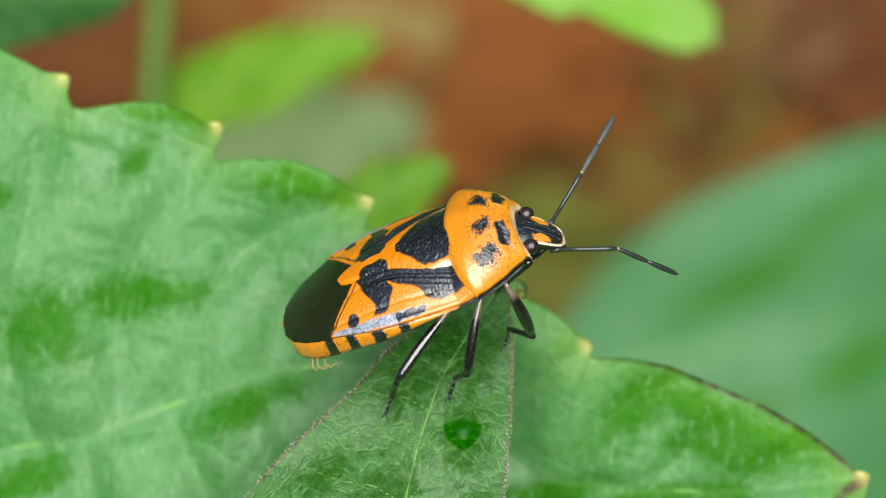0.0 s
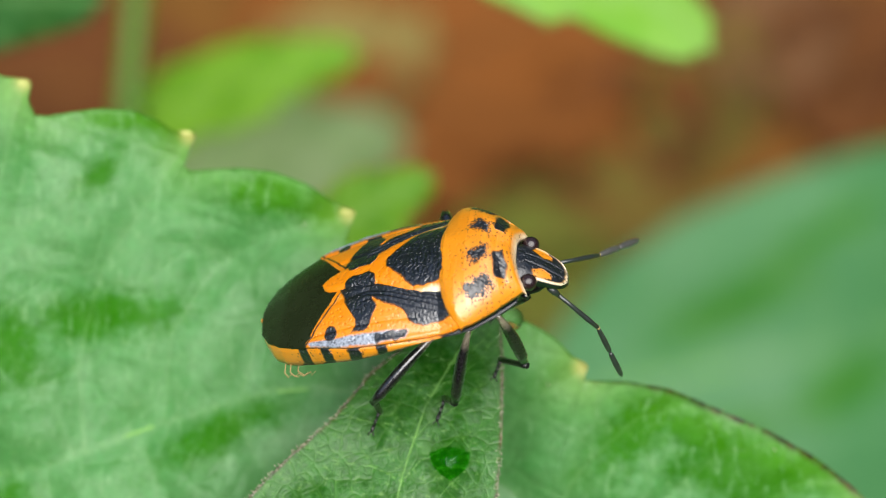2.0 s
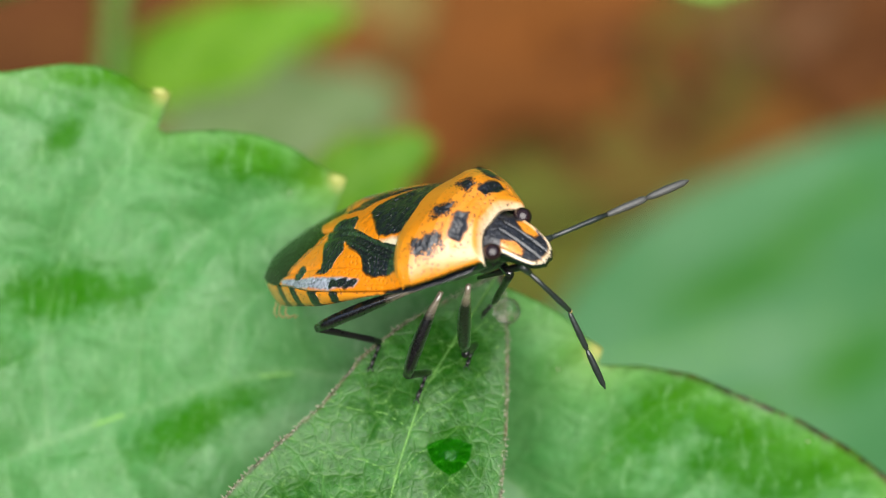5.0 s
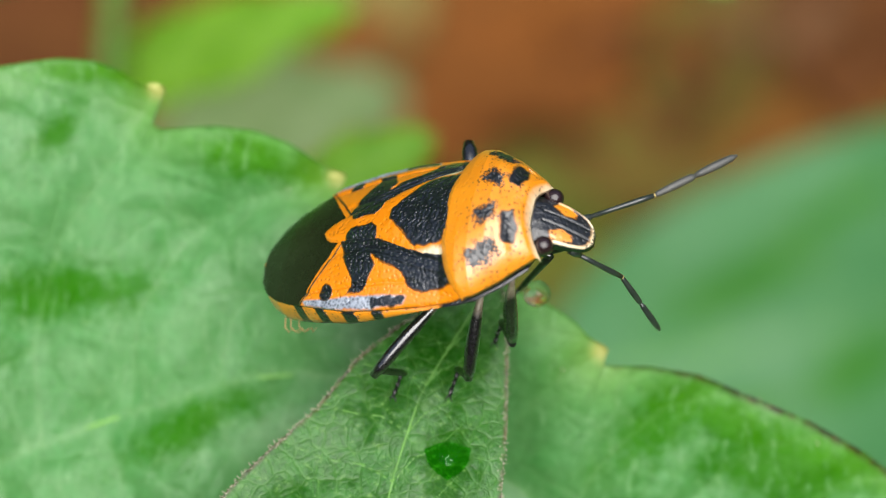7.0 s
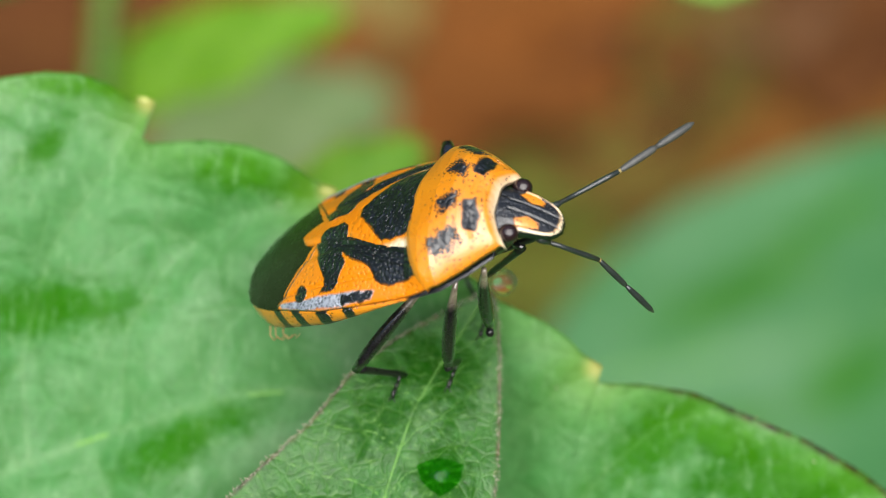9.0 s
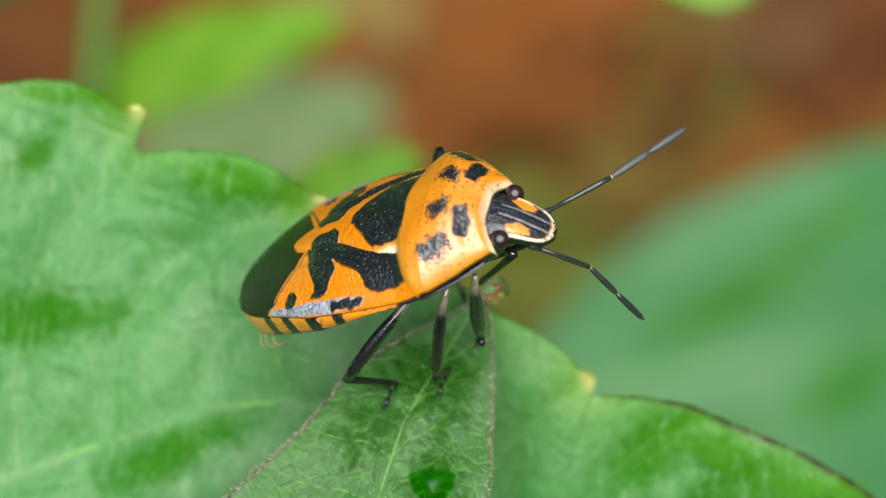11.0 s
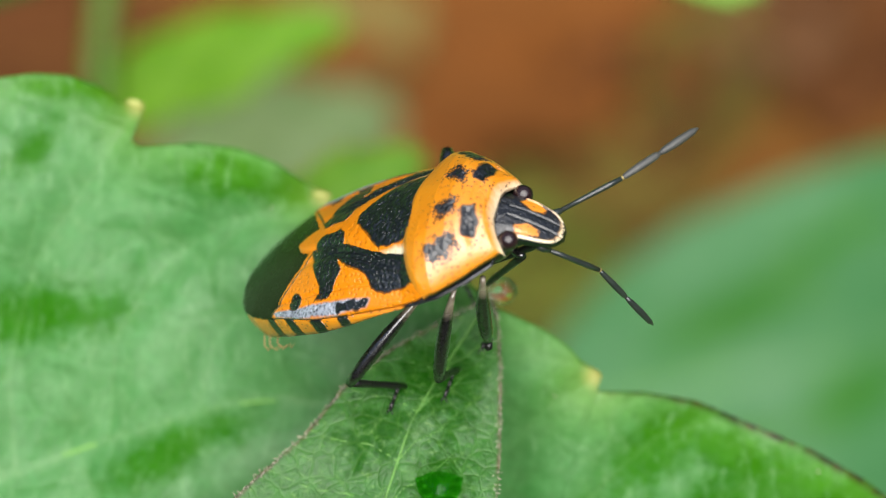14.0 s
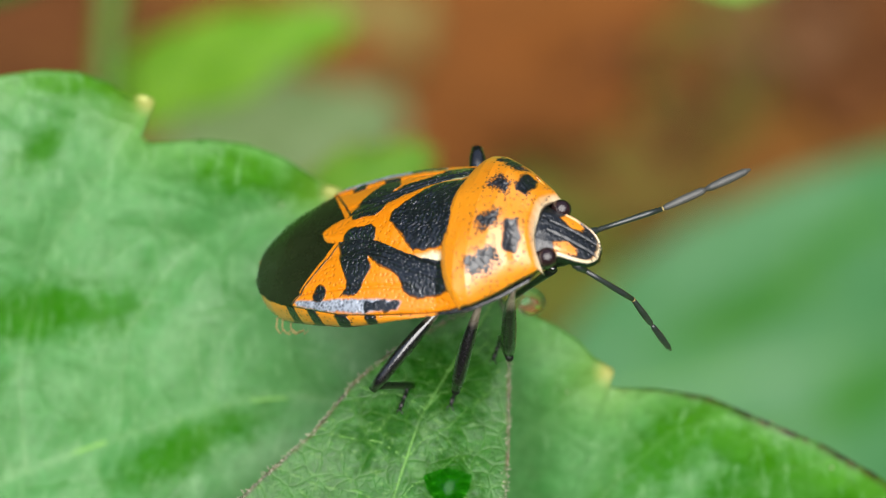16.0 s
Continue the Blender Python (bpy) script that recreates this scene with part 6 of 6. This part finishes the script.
    walk(FAR_MID_LEG[0], [
        (0, limb(0.350, 0.950, 0.000, 0.100, 2.400, 0.200)),
        (0.5, limb(0.350, 0.950, 0.000, 0.100, 2.400, 0.217)),
        (1, limb(0.350, 0.950, 0.000, 0.100, 2.400, 0.233)),
        (1.5, limb(0.350, 0.950, 0.000, 0.100, 2.400, 0.250)),
        (2, limb(0.350, 0.950, 0.000, 0.100, 2.400, 0.400)),
        (2.5, limb(0.350, 0.950, 0.000, 0.100, 2.400, 0.550)),
        (3, limb(0.350, 0.950, 0.000, 0.100, 2.400, 0.625)),
        (3.5, limb(0.350, 0.950, 0.000, 0.100, 2.400, 0.700)),
        (4, limb(0.350, 0.950, 0.000, 0.100, 2.400, 0.700)),
        (4.5, limb(0.350, 0.950, 0.000, 0.100, 2.400, 0.700)),
        (7, limb(0.350, 0.950, 0.000, 0.100, 2.400, 0.700)),
        (7.5, limb(0.350, 0.950, 0.000, 0.100, 2.400, 0.700)),
        (8, limb(0.350, 0.950, 0.000, 0.100, 2.400, 0.700)),
        (8.5, limb(0.350, 0.950, 0.000, 0.100, 2.400, 0.700)),
        (9, limb(0.350, 0.950, 0.000, 0.100, 2.400, 0.700)),
        (11.5, limb(0.350, 0.950, 0.000, 0.100, 2.400, 0.700)),
        (12, limb(0.350, 0.950, 0.000, 0.100, 2.400, 0.700)),
        (12.5, limb(0.350, 0.950, 0.000, 0.100, 2.400, 0.700)),
        (13, limb(0.350, 0.950, 0.000, 0.100, 2.400, 0.700)),
        (13.5, limb(0.350, 0.950, 0.000, 0.100, 2.400, 0.700)),
        (14, limb(0.350, 0.950, 0.000, 0.100, 2.400, 0.700)),
        (14.5, limb(0.350, 0.950, 0.000, 0.100, 2.400, 0.700)),
        (15, limb(0.350, 0.950, 0.000, 0.100, 2.400, 0.700)),
        (15.5, limb(0.350, 0.950, 0.000, 0.100, 2.400, 0.700)),
        (16, limb(0.350, 0.950, 0.000, 0.100, 2.400, 0.700)),
    ])
    walk(FAR_MID_LEG[1], [
        (0, limb(0.100, 2.400, 0.200, 0.855, 2.798, -2.359)),
        (0.5, limb(0.100, 2.400, 0.217, 0.704, 2.793, -2.198)),
        (1, limb(0.100, 2.400, 0.233, 0.844, 2.779, -2.351)),
        (1.5, limb(0.100, 2.400, 0.250, 0.782, 2.875, -2.537)),
        (2, limb(0.100, 2.400, 0.400, 0.345, 3.165, -2.524)),
        (2.5, limb(0.100, 2.400, 0.550, -0.314, 3.066, -2.241)),
        (3, limb(0.100, 2.400, 0.625, -0.604, 3.034, -2.104)),
        (3.5, limb(0.100, 2.400, 0.700, -0.932, 2.982, -1.894)),
        (4, limb(0.100, 2.400, 0.700, -1.218, 2.986, -1.821)),
        (4.5, limb(0.100, 2.400, 0.700, -1.078, 3.052, -1.693)),
        (7, limb(0.100, 2.400, 0.700, -0.622, 2.183, -2.669)),
        (7.5, limb(0.100, 2.400, 0.700, -1.020, 2.403, -2.850)),
        (8, limb(0.100, 2.400, 0.700, -0.931, 2.274, -2.762)),
        (8.5, limb(0.100, 2.400, 0.700, -0.781, 2.225, -2.809)),
        (9, limb(0.100, 2.400, 0.700, -0.856, 2.276, -3.021)),
        (11.5, limb(0.100, 2.400, 0.700, -0.792, 2.226, -2.926)),
        (12, limb(0.100, 2.400, 0.700, -0.780, 2.316, -2.935)),
        (12.5, limb(0.100, 2.400, 0.700, -0.738, 2.160, -2.876)),
        (13, limb(0.100, 2.400, 0.700, -0.980, 2.428, -3.040)),
        (13.5, limb(0.100, 2.400, 0.700, -0.751, 2.234, -2.877)),
        (14, limb(0.100, 2.400, 0.700, -0.690, 2.124, -2.773)),
        (14.5, limb(0.100, 2.400, 0.700, -0.745, 2.161, -2.825)),
        (15, limb(0.100, 2.400, 0.700, -0.792, 2.330, -2.685)),
        (15.5, limb(0.100, 2.400, 0.700, -0.940, 2.463, -2.718)),
        (16, limb(0.100, 2.400, 0.700, -0.679, 2.057, -2.796)),
    ])
    walk(FAR_MID_LEG[2], [
        (0, limb(0.855, 2.798, -2.359, 0.952, 2.478, -2.949)),
        (0.5, limb(0.704, 2.793, -2.198, 0.789, 2.487, -2.797)),
        (1, limb(0.844, 2.779, -2.351, 0.938, 2.453, -2.939)),
        (1.5, limb(0.782, 2.875, -2.537, 0.872, 2.542, -3.122)),
        (2, limb(0.345, 3.165, -2.524, 0.525, 2.857, -3.101)),
        (2.5, limb(-0.314, 3.066, -2.241, 0.034, 2.816, -2.766)),
        (3, limb(-0.604, 3.034, -2.104, -0.258, 2.810, -2.643)),
        (3.5, limb(-0.932, 2.982, -1.894, -0.637, 2.819, -2.483)),
        (4, limb(-1.218, 2.986, -1.821, -1.018, 2.833, -2.451)),
        (4.5, limb(-1.078, 3.052, -1.693, -0.913, 2.955, -2.344)),
        (7, limb(-0.622, 2.183, -2.669, -0.437, 1.855, -3.233)),
        (7.5, limb(-1.020, 2.403, -2.850, -0.884, 2.112, -3.447)),
        (8, limb(-0.931, 2.274, -2.762, -0.810, 1.997, -3.369)),
        (8.5, limb(-0.781, 2.225, -2.809, -0.650, 1.945, -3.413)),
        (9, limb(-0.856, 2.276, -3.021, -0.737, 1.986, -3.622)),
        (11.5, limb(-0.792, 2.226, -2.926, -0.678, 1.943, -3.532)),
        (12, limb(-0.780, 2.316, -2.935, -0.661, 2.035, -3.540)),
        (12.5, limb(-0.738, 2.160, -2.876, -0.619, 1.873, -3.478)),
        (13, limb(-0.980, 2.428, -3.040, -0.864, 2.150, -3.648)),
        (13.5, limb(-0.751, 2.234, -2.877, -0.633, 1.953, -3.483)),
        (14, limb(-0.690, 2.124, -2.773, -0.571, 1.841, -3.378)),
        (14.5, limb(-0.745, 2.161, -2.825, -0.626, 1.878, -3.430)),
        (15, limb(-0.792, 2.330, -2.685, -0.591, 2.081, -3.283)),
        (15.5, limb(-0.940, 2.463, -2.718, -0.775, 2.242, -3.338)),
        (16, limb(-0.679, 2.057, -2.796, -0.464, 1.755, -3.365)),
    ])
    walk(FAR_FRONT_LEG[0], [
        (0, limb(1.450, 0.500, -0.050, 2.300, -0.100, -0.100)),
        (0.5, limb(1.450, 0.500, -0.050, 2.300, -0.100, -0.100)),
        (1, limb(1.450, 0.500, -0.050, 2.300, -0.100, -0.100)),
        (1.5, limb(1.450, 0.500, -0.050, 2.300, -0.100, -0.100)),
        (2, limb(1.450, 0.500, -0.050, 2.300, -0.100, -0.100)),
        (2.5, limb(1.450, 0.500, -0.050, 2.300, -0.100, -0.100)),
        (3, limb(1.450, 0.500, -0.050, 2.300, -0.100, -0.100)),
        (3.5, limb(1.450, 0.500, -0.050, 2.300, -0.100, -0.100)),
        (4, limb(1.450, 0.500, -0.050, 2.300, -0.100, -0.100)),
        (4.5, limb(1.450, 0.500, -0.050, 2.300, -0.100, -0.100)),
        (7, limb(1.450, 0.500, -0.050, 2.300, -0.100, -0.100)),
        (7.5, limb(1.450, 0.500, -0.050, 2.300, -0.100, -0.100)),
        (8, limb(1.450, 0.500, -0.050, 2.300, -0.100, -0.100)),
        (8.5, limb(1.450, 0.500, -0.050, 2.300, -0.100, -0.100)),
        (9, limb(1.450, 0.500, -0.050, 2.300, -0.100, -0.100)),
        (11.5, limb(1.450, 0.500, -0.050, 2.300, -0.100, -0.100)),
        (12, limb(1.450, 0.500, -0.050, 2.300, -0.100, -0.100)),
        (12.5, limb(1.450, 0.500, -0.050, 2.300, -0.100, -0.100)),
        (13, limb(1.450, 0.500, -0.050, 2.300, -0.100, -0.100)),
        (13.5, limb(1.450, 0.500, -0.050, 2.300, -0.100, -0.100)),
        (14, limb(1.450, 0.500, -0.050, 2.300, -0.100, -0.100)),
        (14.5, limb(1.450, 0.500, -0.050, 2.300, -0.100, -0.100)),
        (15, limb(1.450, 0.500, -0.050, 2.300, -0.100, -0.100)),
        (15.5, limb(1.450, 0.500, -0.050, 2.300, -0.100, -0.100)),
        (16, limb(1.450, 0.500, -0.050, 2.300, -0.100, -0.100)),
    ])
    walk(FAR_FRONT_LEG[1], [
        (0, limb(2.300, -0.100, -0.100, 1.101, 1.574, -2.009)),
        (0.5, limb(2.300, -0.100, -0.100, 1.177, 1.683, -2.026)),
        (1, limb(2.300, -0.100, -0.100, 1.231, 1.621, -2.086)),
        (1.5, limb(2.300, -0.100, -0.100, 1.071, 1.473, -2.052)),
        (2, limb(2.300, -0.100, -0.100, 0.939, 1.480, -1.989)),
        (2.5, limb(2.300, -0.100, -0.100, 0.900, 0.825, -2.469)),
        (3, limb(2.300, -0.100, -0.100, 0.849, 0.807, -2.368)),
        (3.5, limb(2.300, -0.100, -0.100, 0.510, 0.791, -2.249)),
        (4, limb(2.300, -0.100, -0.100, 0.209, 0.993, -2.225)),
        (4.5, limb(2.300, -0.100, -0.100, 0.049, 1.231, -2.004)),
        (7, limb(2.300, -0.100, -0.100, 0.749, 0.762, -2.095)),
        (7.5, limb(2.300, -0.100, -0.100, 0.282, 0.958, -1.945)),
        (8, limb(2.300, -0.100, -0.100, 0.179, 0.961, -1.893)),
        (8.5, limb(2.300, -0.100, -0.100, 0.286, 1.044, -1.881)),
        (9, limb(2.300, -0.100, -0.100, 0.317, 0.918, -1.749)),
        (11.5, limb(2.300, -0.100, -0.100, 0.346, 0.884, -1.715)),
        (12, limb(2.300, -0.100, -0.100, 0.258, 1.072, -1.671)),
        (12.5, limb(2.300, -0.100, -0.100, 0.264, 0.919, -1.771)),
        (13, limb(2.300, -0.100, -0.100, 0.122, 1.020, -1.781)),
        (13.5, limb(2.300, -0.100, -0.100, 0.268, 0.970, -1.781)),
        (14, limb(2.300, -0.100, -0.100, 0.320, 0.945, -1.719)),
        (14.5, limb(2.300, -0.100, -0.100, 0.304, 0.927, -1.695)),
        (15, limb(2.300, -0.100, -0.100, 0.372, 0.952, -1.749)),
        (15.5, limb(2.300, -0.100, -0.100, 0.149, 1.109, -1.600)),
        (16, limb(2.300, -0.100, -0.100, 0.638, 0.720, -1.836)),
    ])
    walk(FAR_FRONT_LEG[2], [
        (0, limb(1.101, 1.574, -2.009, 0.759, 1.649, -2.313)),
        (0.5, limb(1.177, 1.683, -2.026, 0.823, 1.756, -2.319)),
        (1, limb(1.231, 1.621, -2.086, 0.886, 1.691, -2.389)),
        (1.5, limb(1.071, 1.473, -2.052, 0.724, 1.538, -2.353)),
        (2, limb(0.939, 1.480, -1.989, 0.608, 1.497, -2.315)),
        (2.5, limb(0.900, 0.825, -2.469, 0.633, 0.740, -2.839)),
        (3, limb(0.849, 0.807, -2.368, 0.576, 0.708, -2.731)),
        (3.5, limb(0.510, 0.791, -2.249, 0.205, 0.666, -2.577)),
        (4, limb(0.209, 0.993, -2.225, -0.142, 0.865, -2.500)),
        (4.5, limb(0.049, 1.231, -2.004, -0.319, 1.140, -2.273)),
        (7, limb(0.749, 0.762, -2.095, 0.396, 0.697, -2.391)),
        (7.5, limb(0.282, 0.958, -1.945, -0.098, 0.884, -2.201)),
        (8, limb(0.179, 0.961, -1.893, -0.208, 0.882, -2.136)),
        (8.5, limb(0.286, 1.044, -1.881, -0.095, 0.982, -2.139)),
        (9, limb(0.317, 0.918, -1.749, -0.069, 0.861, -2.002)),
        (11.5, limb(0.346, 0.884, -1.715, -0.042, 0.830, -1.965)),
        (12, limb(0.258, 1.072, -1.671, -0.127, 1.020, -1.926)),
        (12.5, limb(0.264, 0.919, -1.771, -0.122, 0.861, -2.024)),
        (13, limb(0.122, 1.020, -1.781, -0.265, 0.963, -2.031)),
        (13.5, limb(0.268, 0.970, -1.781, -0.118, 0.916, -2.035)),
        (14, limb(0.320, 0.945, -1.719, -0.065, 0.889, -1.973)),
        (14.5, limb(0.304, 0.927, -1.695, -0.082, 0.869, -1.947)),
        (15, limb(0.372, 0.952, -1.749, 0.022, 0.899, -2.050)),
        (15.5, limb(0.149, 1.109, -1.600, -0.219, 1.056, -1.879)),
        (16, limb(0.638, 0.720, -1.836, 0.297, 0.648, -2.143)),
    ])
    walk(FEELER_A[0], [
        (0, limb(3.020, 0.430, 0.420, 4.389, 1.280, 1.329)),
        (0.5, limb(3.020, 0.430, 0.420, 4.389, 1.356, 1.231)),
        (1, limb(3.020, 0.430, 0.420, 4.390, 1.433, 1.134)),
        (1.5, limb(3.020, 0.430, 0.420, 4.390, 1.510, 1.036)),
        (2, limb(3.020, 0.430, 0.420, 4.059, 1.627, -0.556)),
        (2.5, limb(3.020, 0.430, 0.420, 4.750, 1.046, 0.123)),
        (3, limb(3.020, 0.430, 0.420, 4.551, 1.472, 0.248)),
        (3.5, limb(3.020, 0.430, 0.420, 4.477, 1.521, 0.037)),
        (4, limb(3.020, 0.430, 0.420, 3.976, 1.702, -0.545)),
        (4.5, limb(3.020, 0.430, 0.420, 3.798, 2.070, 0.010)),
        (7, limb(3.020, 0.430, 0.420, 4.679, 1.235, 0.183)),
        (7.5, limb(3.020, 0.430, 0.420, 4.516, 1.471, 0.056)),
        (8, limb(3.020, 0.430, 0.420, 4.444, 1.570, 0.055)),
        (8.5, limb(3.020, 0.430, 0.420, 4.535, 1.487, 0.199)),
        (9, limb(3.020, 0.430, 0.420, 4.548, 1.480, 0.273)),
        (11.5, limb(3.020, 0.430, 0.420, 4.497, 1.544, 0.229)),
        (12, limb(3.020, 0.430, 0.420, 4.507, 1.533, 0.243)),
        (12.5, limb(3.020, 0.430, 0.420, 4.486, 1.555, 0.217)),
        (13, limb(3.020, 0.430, 0.420, 4.493, 1.549, 0.225)),
        (13.5, limb(3.020, 0.430, 0.420, 4.523, 1.511, 0.250)),
        (14, limb(3.020, 0.430, 0.420, 4.530, 1.504, 0.253)),
        (14.5, limb(3.020, 0.430, 0.420, 4.550, 1.477, 0.270)),
        (15, limb(3.020, 0.430, 0.420, 4.467, 1.573, 0.177)),
        (15.5, limb(3.020, 0.430, 0.420, 4.372, 1.663, 0.079)),
        (16, limb(3.020, 0.430, 0.420, 4.551, 1.434, 0.096)),
    ])
    walk(FEELER_A[1], [
        (0, limb(4.389, 1.280, 1.329, 5.664, 2.985, 1.630)),
        (0.5, limb(4.389, 1.356, 1.231, 5.647, 3.078, 1.502)),
        (1, limb(4.390, 1.433, 1.134, 5.632, 3.172, 1.373)),
        (1.5, limb(4.390, 1.510, 1.036, 5.614, 3.265, 1.244)),
        (2, limb(4.059, 1.627, -0.556, 4.886, 3.265, -1.667)),
        (2.5, limb(4.750, 1.046, 0.123, 6.246, 2.256, -0.840)),
        (3, limb(4.551, 1.472, 0.248, 5.940, 3.037, -0.251)),
        (3.5, limb(4.477, 1.521, 0.037, 5.770, 3.160, -0.474)),
        (4, limb(3.976, 1.702, -0.545, 5.183, 3.260, -1.400)),
        (4.5, limb(3.798, 2.070, 0.010, 5.090, 3.779, -0.154)),
        (7, limb(4.679, 1.235, 0.183, 6.408, 2.493, -0.068)),
        (7.5, limb(4.516, 1.471, 0.056, 5.926, 3.045, -0.351)),
        (8, limb(4.444, 1.570, 0.055, 5.708, 3.253, -0.375)),
        (8.5, limb(4.535, 1.487, 0.199, 5.932, 3.088, -0.147)),
        (9, limb(4.548, 1.480, 0.273, 5.926, 3.095, -0.083)),
        (11.5, limb(4.497, 1.544, 0.229, 5.881, 3.154, -0.083)),
        (12, limb(4.507, 1.533, 0.243, 5.922, 3.122, -0.045)),
        (12.5, limb(4.486, 1.555, 0.217, 5.876, 3.160, -0.106)),
        (13, limb(4.493, 1.549, 0.225, 5.871, 3.167, -0.085)),
        (13.5, limb(4.523, 1.511, 0.250, 5.915, 3.118, -0.058)),
        (14, limb(4.530, 1.504, 0.253, 5.899, 3.129, -0.070)),
        (14.5, limb(4.550, 1.477, 0.270, 5.914, 3.103, -0.056)),
        (15, limb(4.467, 1.573, 0.177, 5.963, 3.102, -0.039)),
        (15.5, limb(4.372, 1.663, 0.079, 5.917, 3.132, -0.220)),
        (16, limb(4.551, 1.434, 0.096, 6.308, 2.665, -0.032)),
    ])
    walk(FEELER_B[0], [
        (0, limb(3.020, -0.430, 0.420, 4.781, -0.488, -0.178)),
        (0.5, limb(3.020, -0.430, 0.420, 4.688, -0.225, -0.383)),
        (1, limb(3.020, -0.430, 0.420, 4.667, -0.222, -0.426)),
        (1.5, limb(3.020, -0.430, 0.420, 4.612, -0.163, -0.504)),
        (2, limb(3.020, -0.430, 0.420, 3.943, -0.471, -1.183)),
        (2.5, limb(3.020, -0.430, 0.420, 3.769, -0.110, -1.241)),
        (3, limb(3.020, -0.430, 0.420, 3.597, 0.081, -1.281)),
        (3.5, limb(3.020, -0.430, 0.420, 2.536, -0.079, -1.341)),
        (4, limb(3.020, -0.430, 0.420, 2.489, 0.074, -1.284)),
        (4.5, limb(3.020, -0.430, 0.420, 3.048, 0.123, -1.356)),
        (7, limb(3.020, -0.430, 0.420, 3.640, 0.111, -1.242)),
        (7.5, limb(3.020, -0.430, 0.420, 3.245, 0.343, -1.249)),
        (8, limb(3.020, -0.430, 0.420, 3.187, 0.394, -1.236)),
        (8.5, limb(3.020, -0.430, 0.420, 3.508, 0.337, -1.200)),
        (9, limb(3.020, -0.430, 0.420, 3.659, 0.263, -1.182)),
        (11.5, limb(3.020, -0.430, 0.420, 3.601, 0.287, -1.201)),
        (12, limb(3.020, -0.430, 0.420, 3.628, 0.279, -1.191)),
        (12.5, limb(3.020, -0.430, 0.420, 3.610, 0.247, -1.210)),
        (13, limb(3.020, -0.430, 0.420, 3.595, 0.271, -1.199)),
        (13.5, limb(3.020, -0.430, 0.420, 3.633, 0.253, -1.191)),
        (14, limb(3.020, -0.430, 0.420, 3.612, 0.267, -1.204)),
        (14.5, limb(3.020, -0.430, 0.420, 3.625, 0.252, -1.196)),
        (15, limb(3.020, -0.430, 0.420, 3.561, 0.381, -1.167)),
        (15.5, limb(3.020, -0.430, 0.420, 3.310, 0.393, -1.220)),
        (16, limb(3.020, -0.430, 0.420, 3.824, -0.044, -1.209)),
    ])
    walk(FEELER_B[1], [
        (0, limb(4.781, -0.488, -0.178, 6.098, -0.312, -1.862)),
        (0.5, limb(4.688, -0.225, -0.383, 5.939, 0.074, -2.110)),
        (1, limb(4.667, -0.222, -0.426, 6.029, -0.105, -2.088)),
        (1.5, limb(4.612, -0.163, -0.504, 5.995, -0.110, -2.144)),
        (2, limb(3.943, -0.471, -1.183, 4.136, -0.249, -3.312)),
        (2.5, limb(3.769, -0.110, -1.241, 4.442, -0.410, -3.261)),
        (3, limb(3.597, 0.081, -1.281, 3.965, 0.020, -3.398)),
        (3.5, limb(2.536, -0.079, -1.341, 1.617, -0.110, -3.291)),
        (4, limb(2.489, 0.074, -1.284, 1.692, -0.006, -3.285)),
        (4.5, limb(3.048, 0.123, -1.356, 3.169, -0.114, -3.492)),
        (7, limb(3.640, 0.111, -1.242, 3.937, 0.187, -3.371)),
        (7.5, limb(3.245, 0.343, -1.249, 3.124, 0.623, -3.373)),
        (8, limb(3.187, 0.394, -1.236, 3.038, 0.706, -3.360)),
        (8.5, limb(3.508, 0.337, -1.200, 3.750, 0.613, -3.323)),
        (9, limb(3.659, 0.263, -1.182, 4.099, 0.445, -3.282)),
        (11.5, limb(3.601, 0.287, -1.201, 3.997, 0.511, -3.298)),
        (12, limb(3.628, 0.279, -1.191, 4.048, 0.520, -3.291)),
        (12.5, limb(3.610, 0.247, -1.210, 4.022, 0.437, -3.309)),
        (13, limb(3.595, 0.271, -1.199, 3.971, 0.495, -3.301)),
        (13.5, limb(3.633, 0.253, -1.191, 4.030, 0.462, -3.299)),
        (14, limb(3.612, 0.267, -1.204, 3.986, 0.465, -3.314)),
        (14.5, limb(3.625, 0.252, -1.196, 3.992, 0.438, -3.311)),
        (15, limb(3.561, 0.381, -1.167, 3.729, 0.791, -3.266)),
        (15.5, limb(3.310, 0.393, -1.220, 3.161, 0.927, -3.294)),
        (16, limb(3.824, -0.044, -1.209, 4.097, 0.252, -3.320)),
    ])


motions()
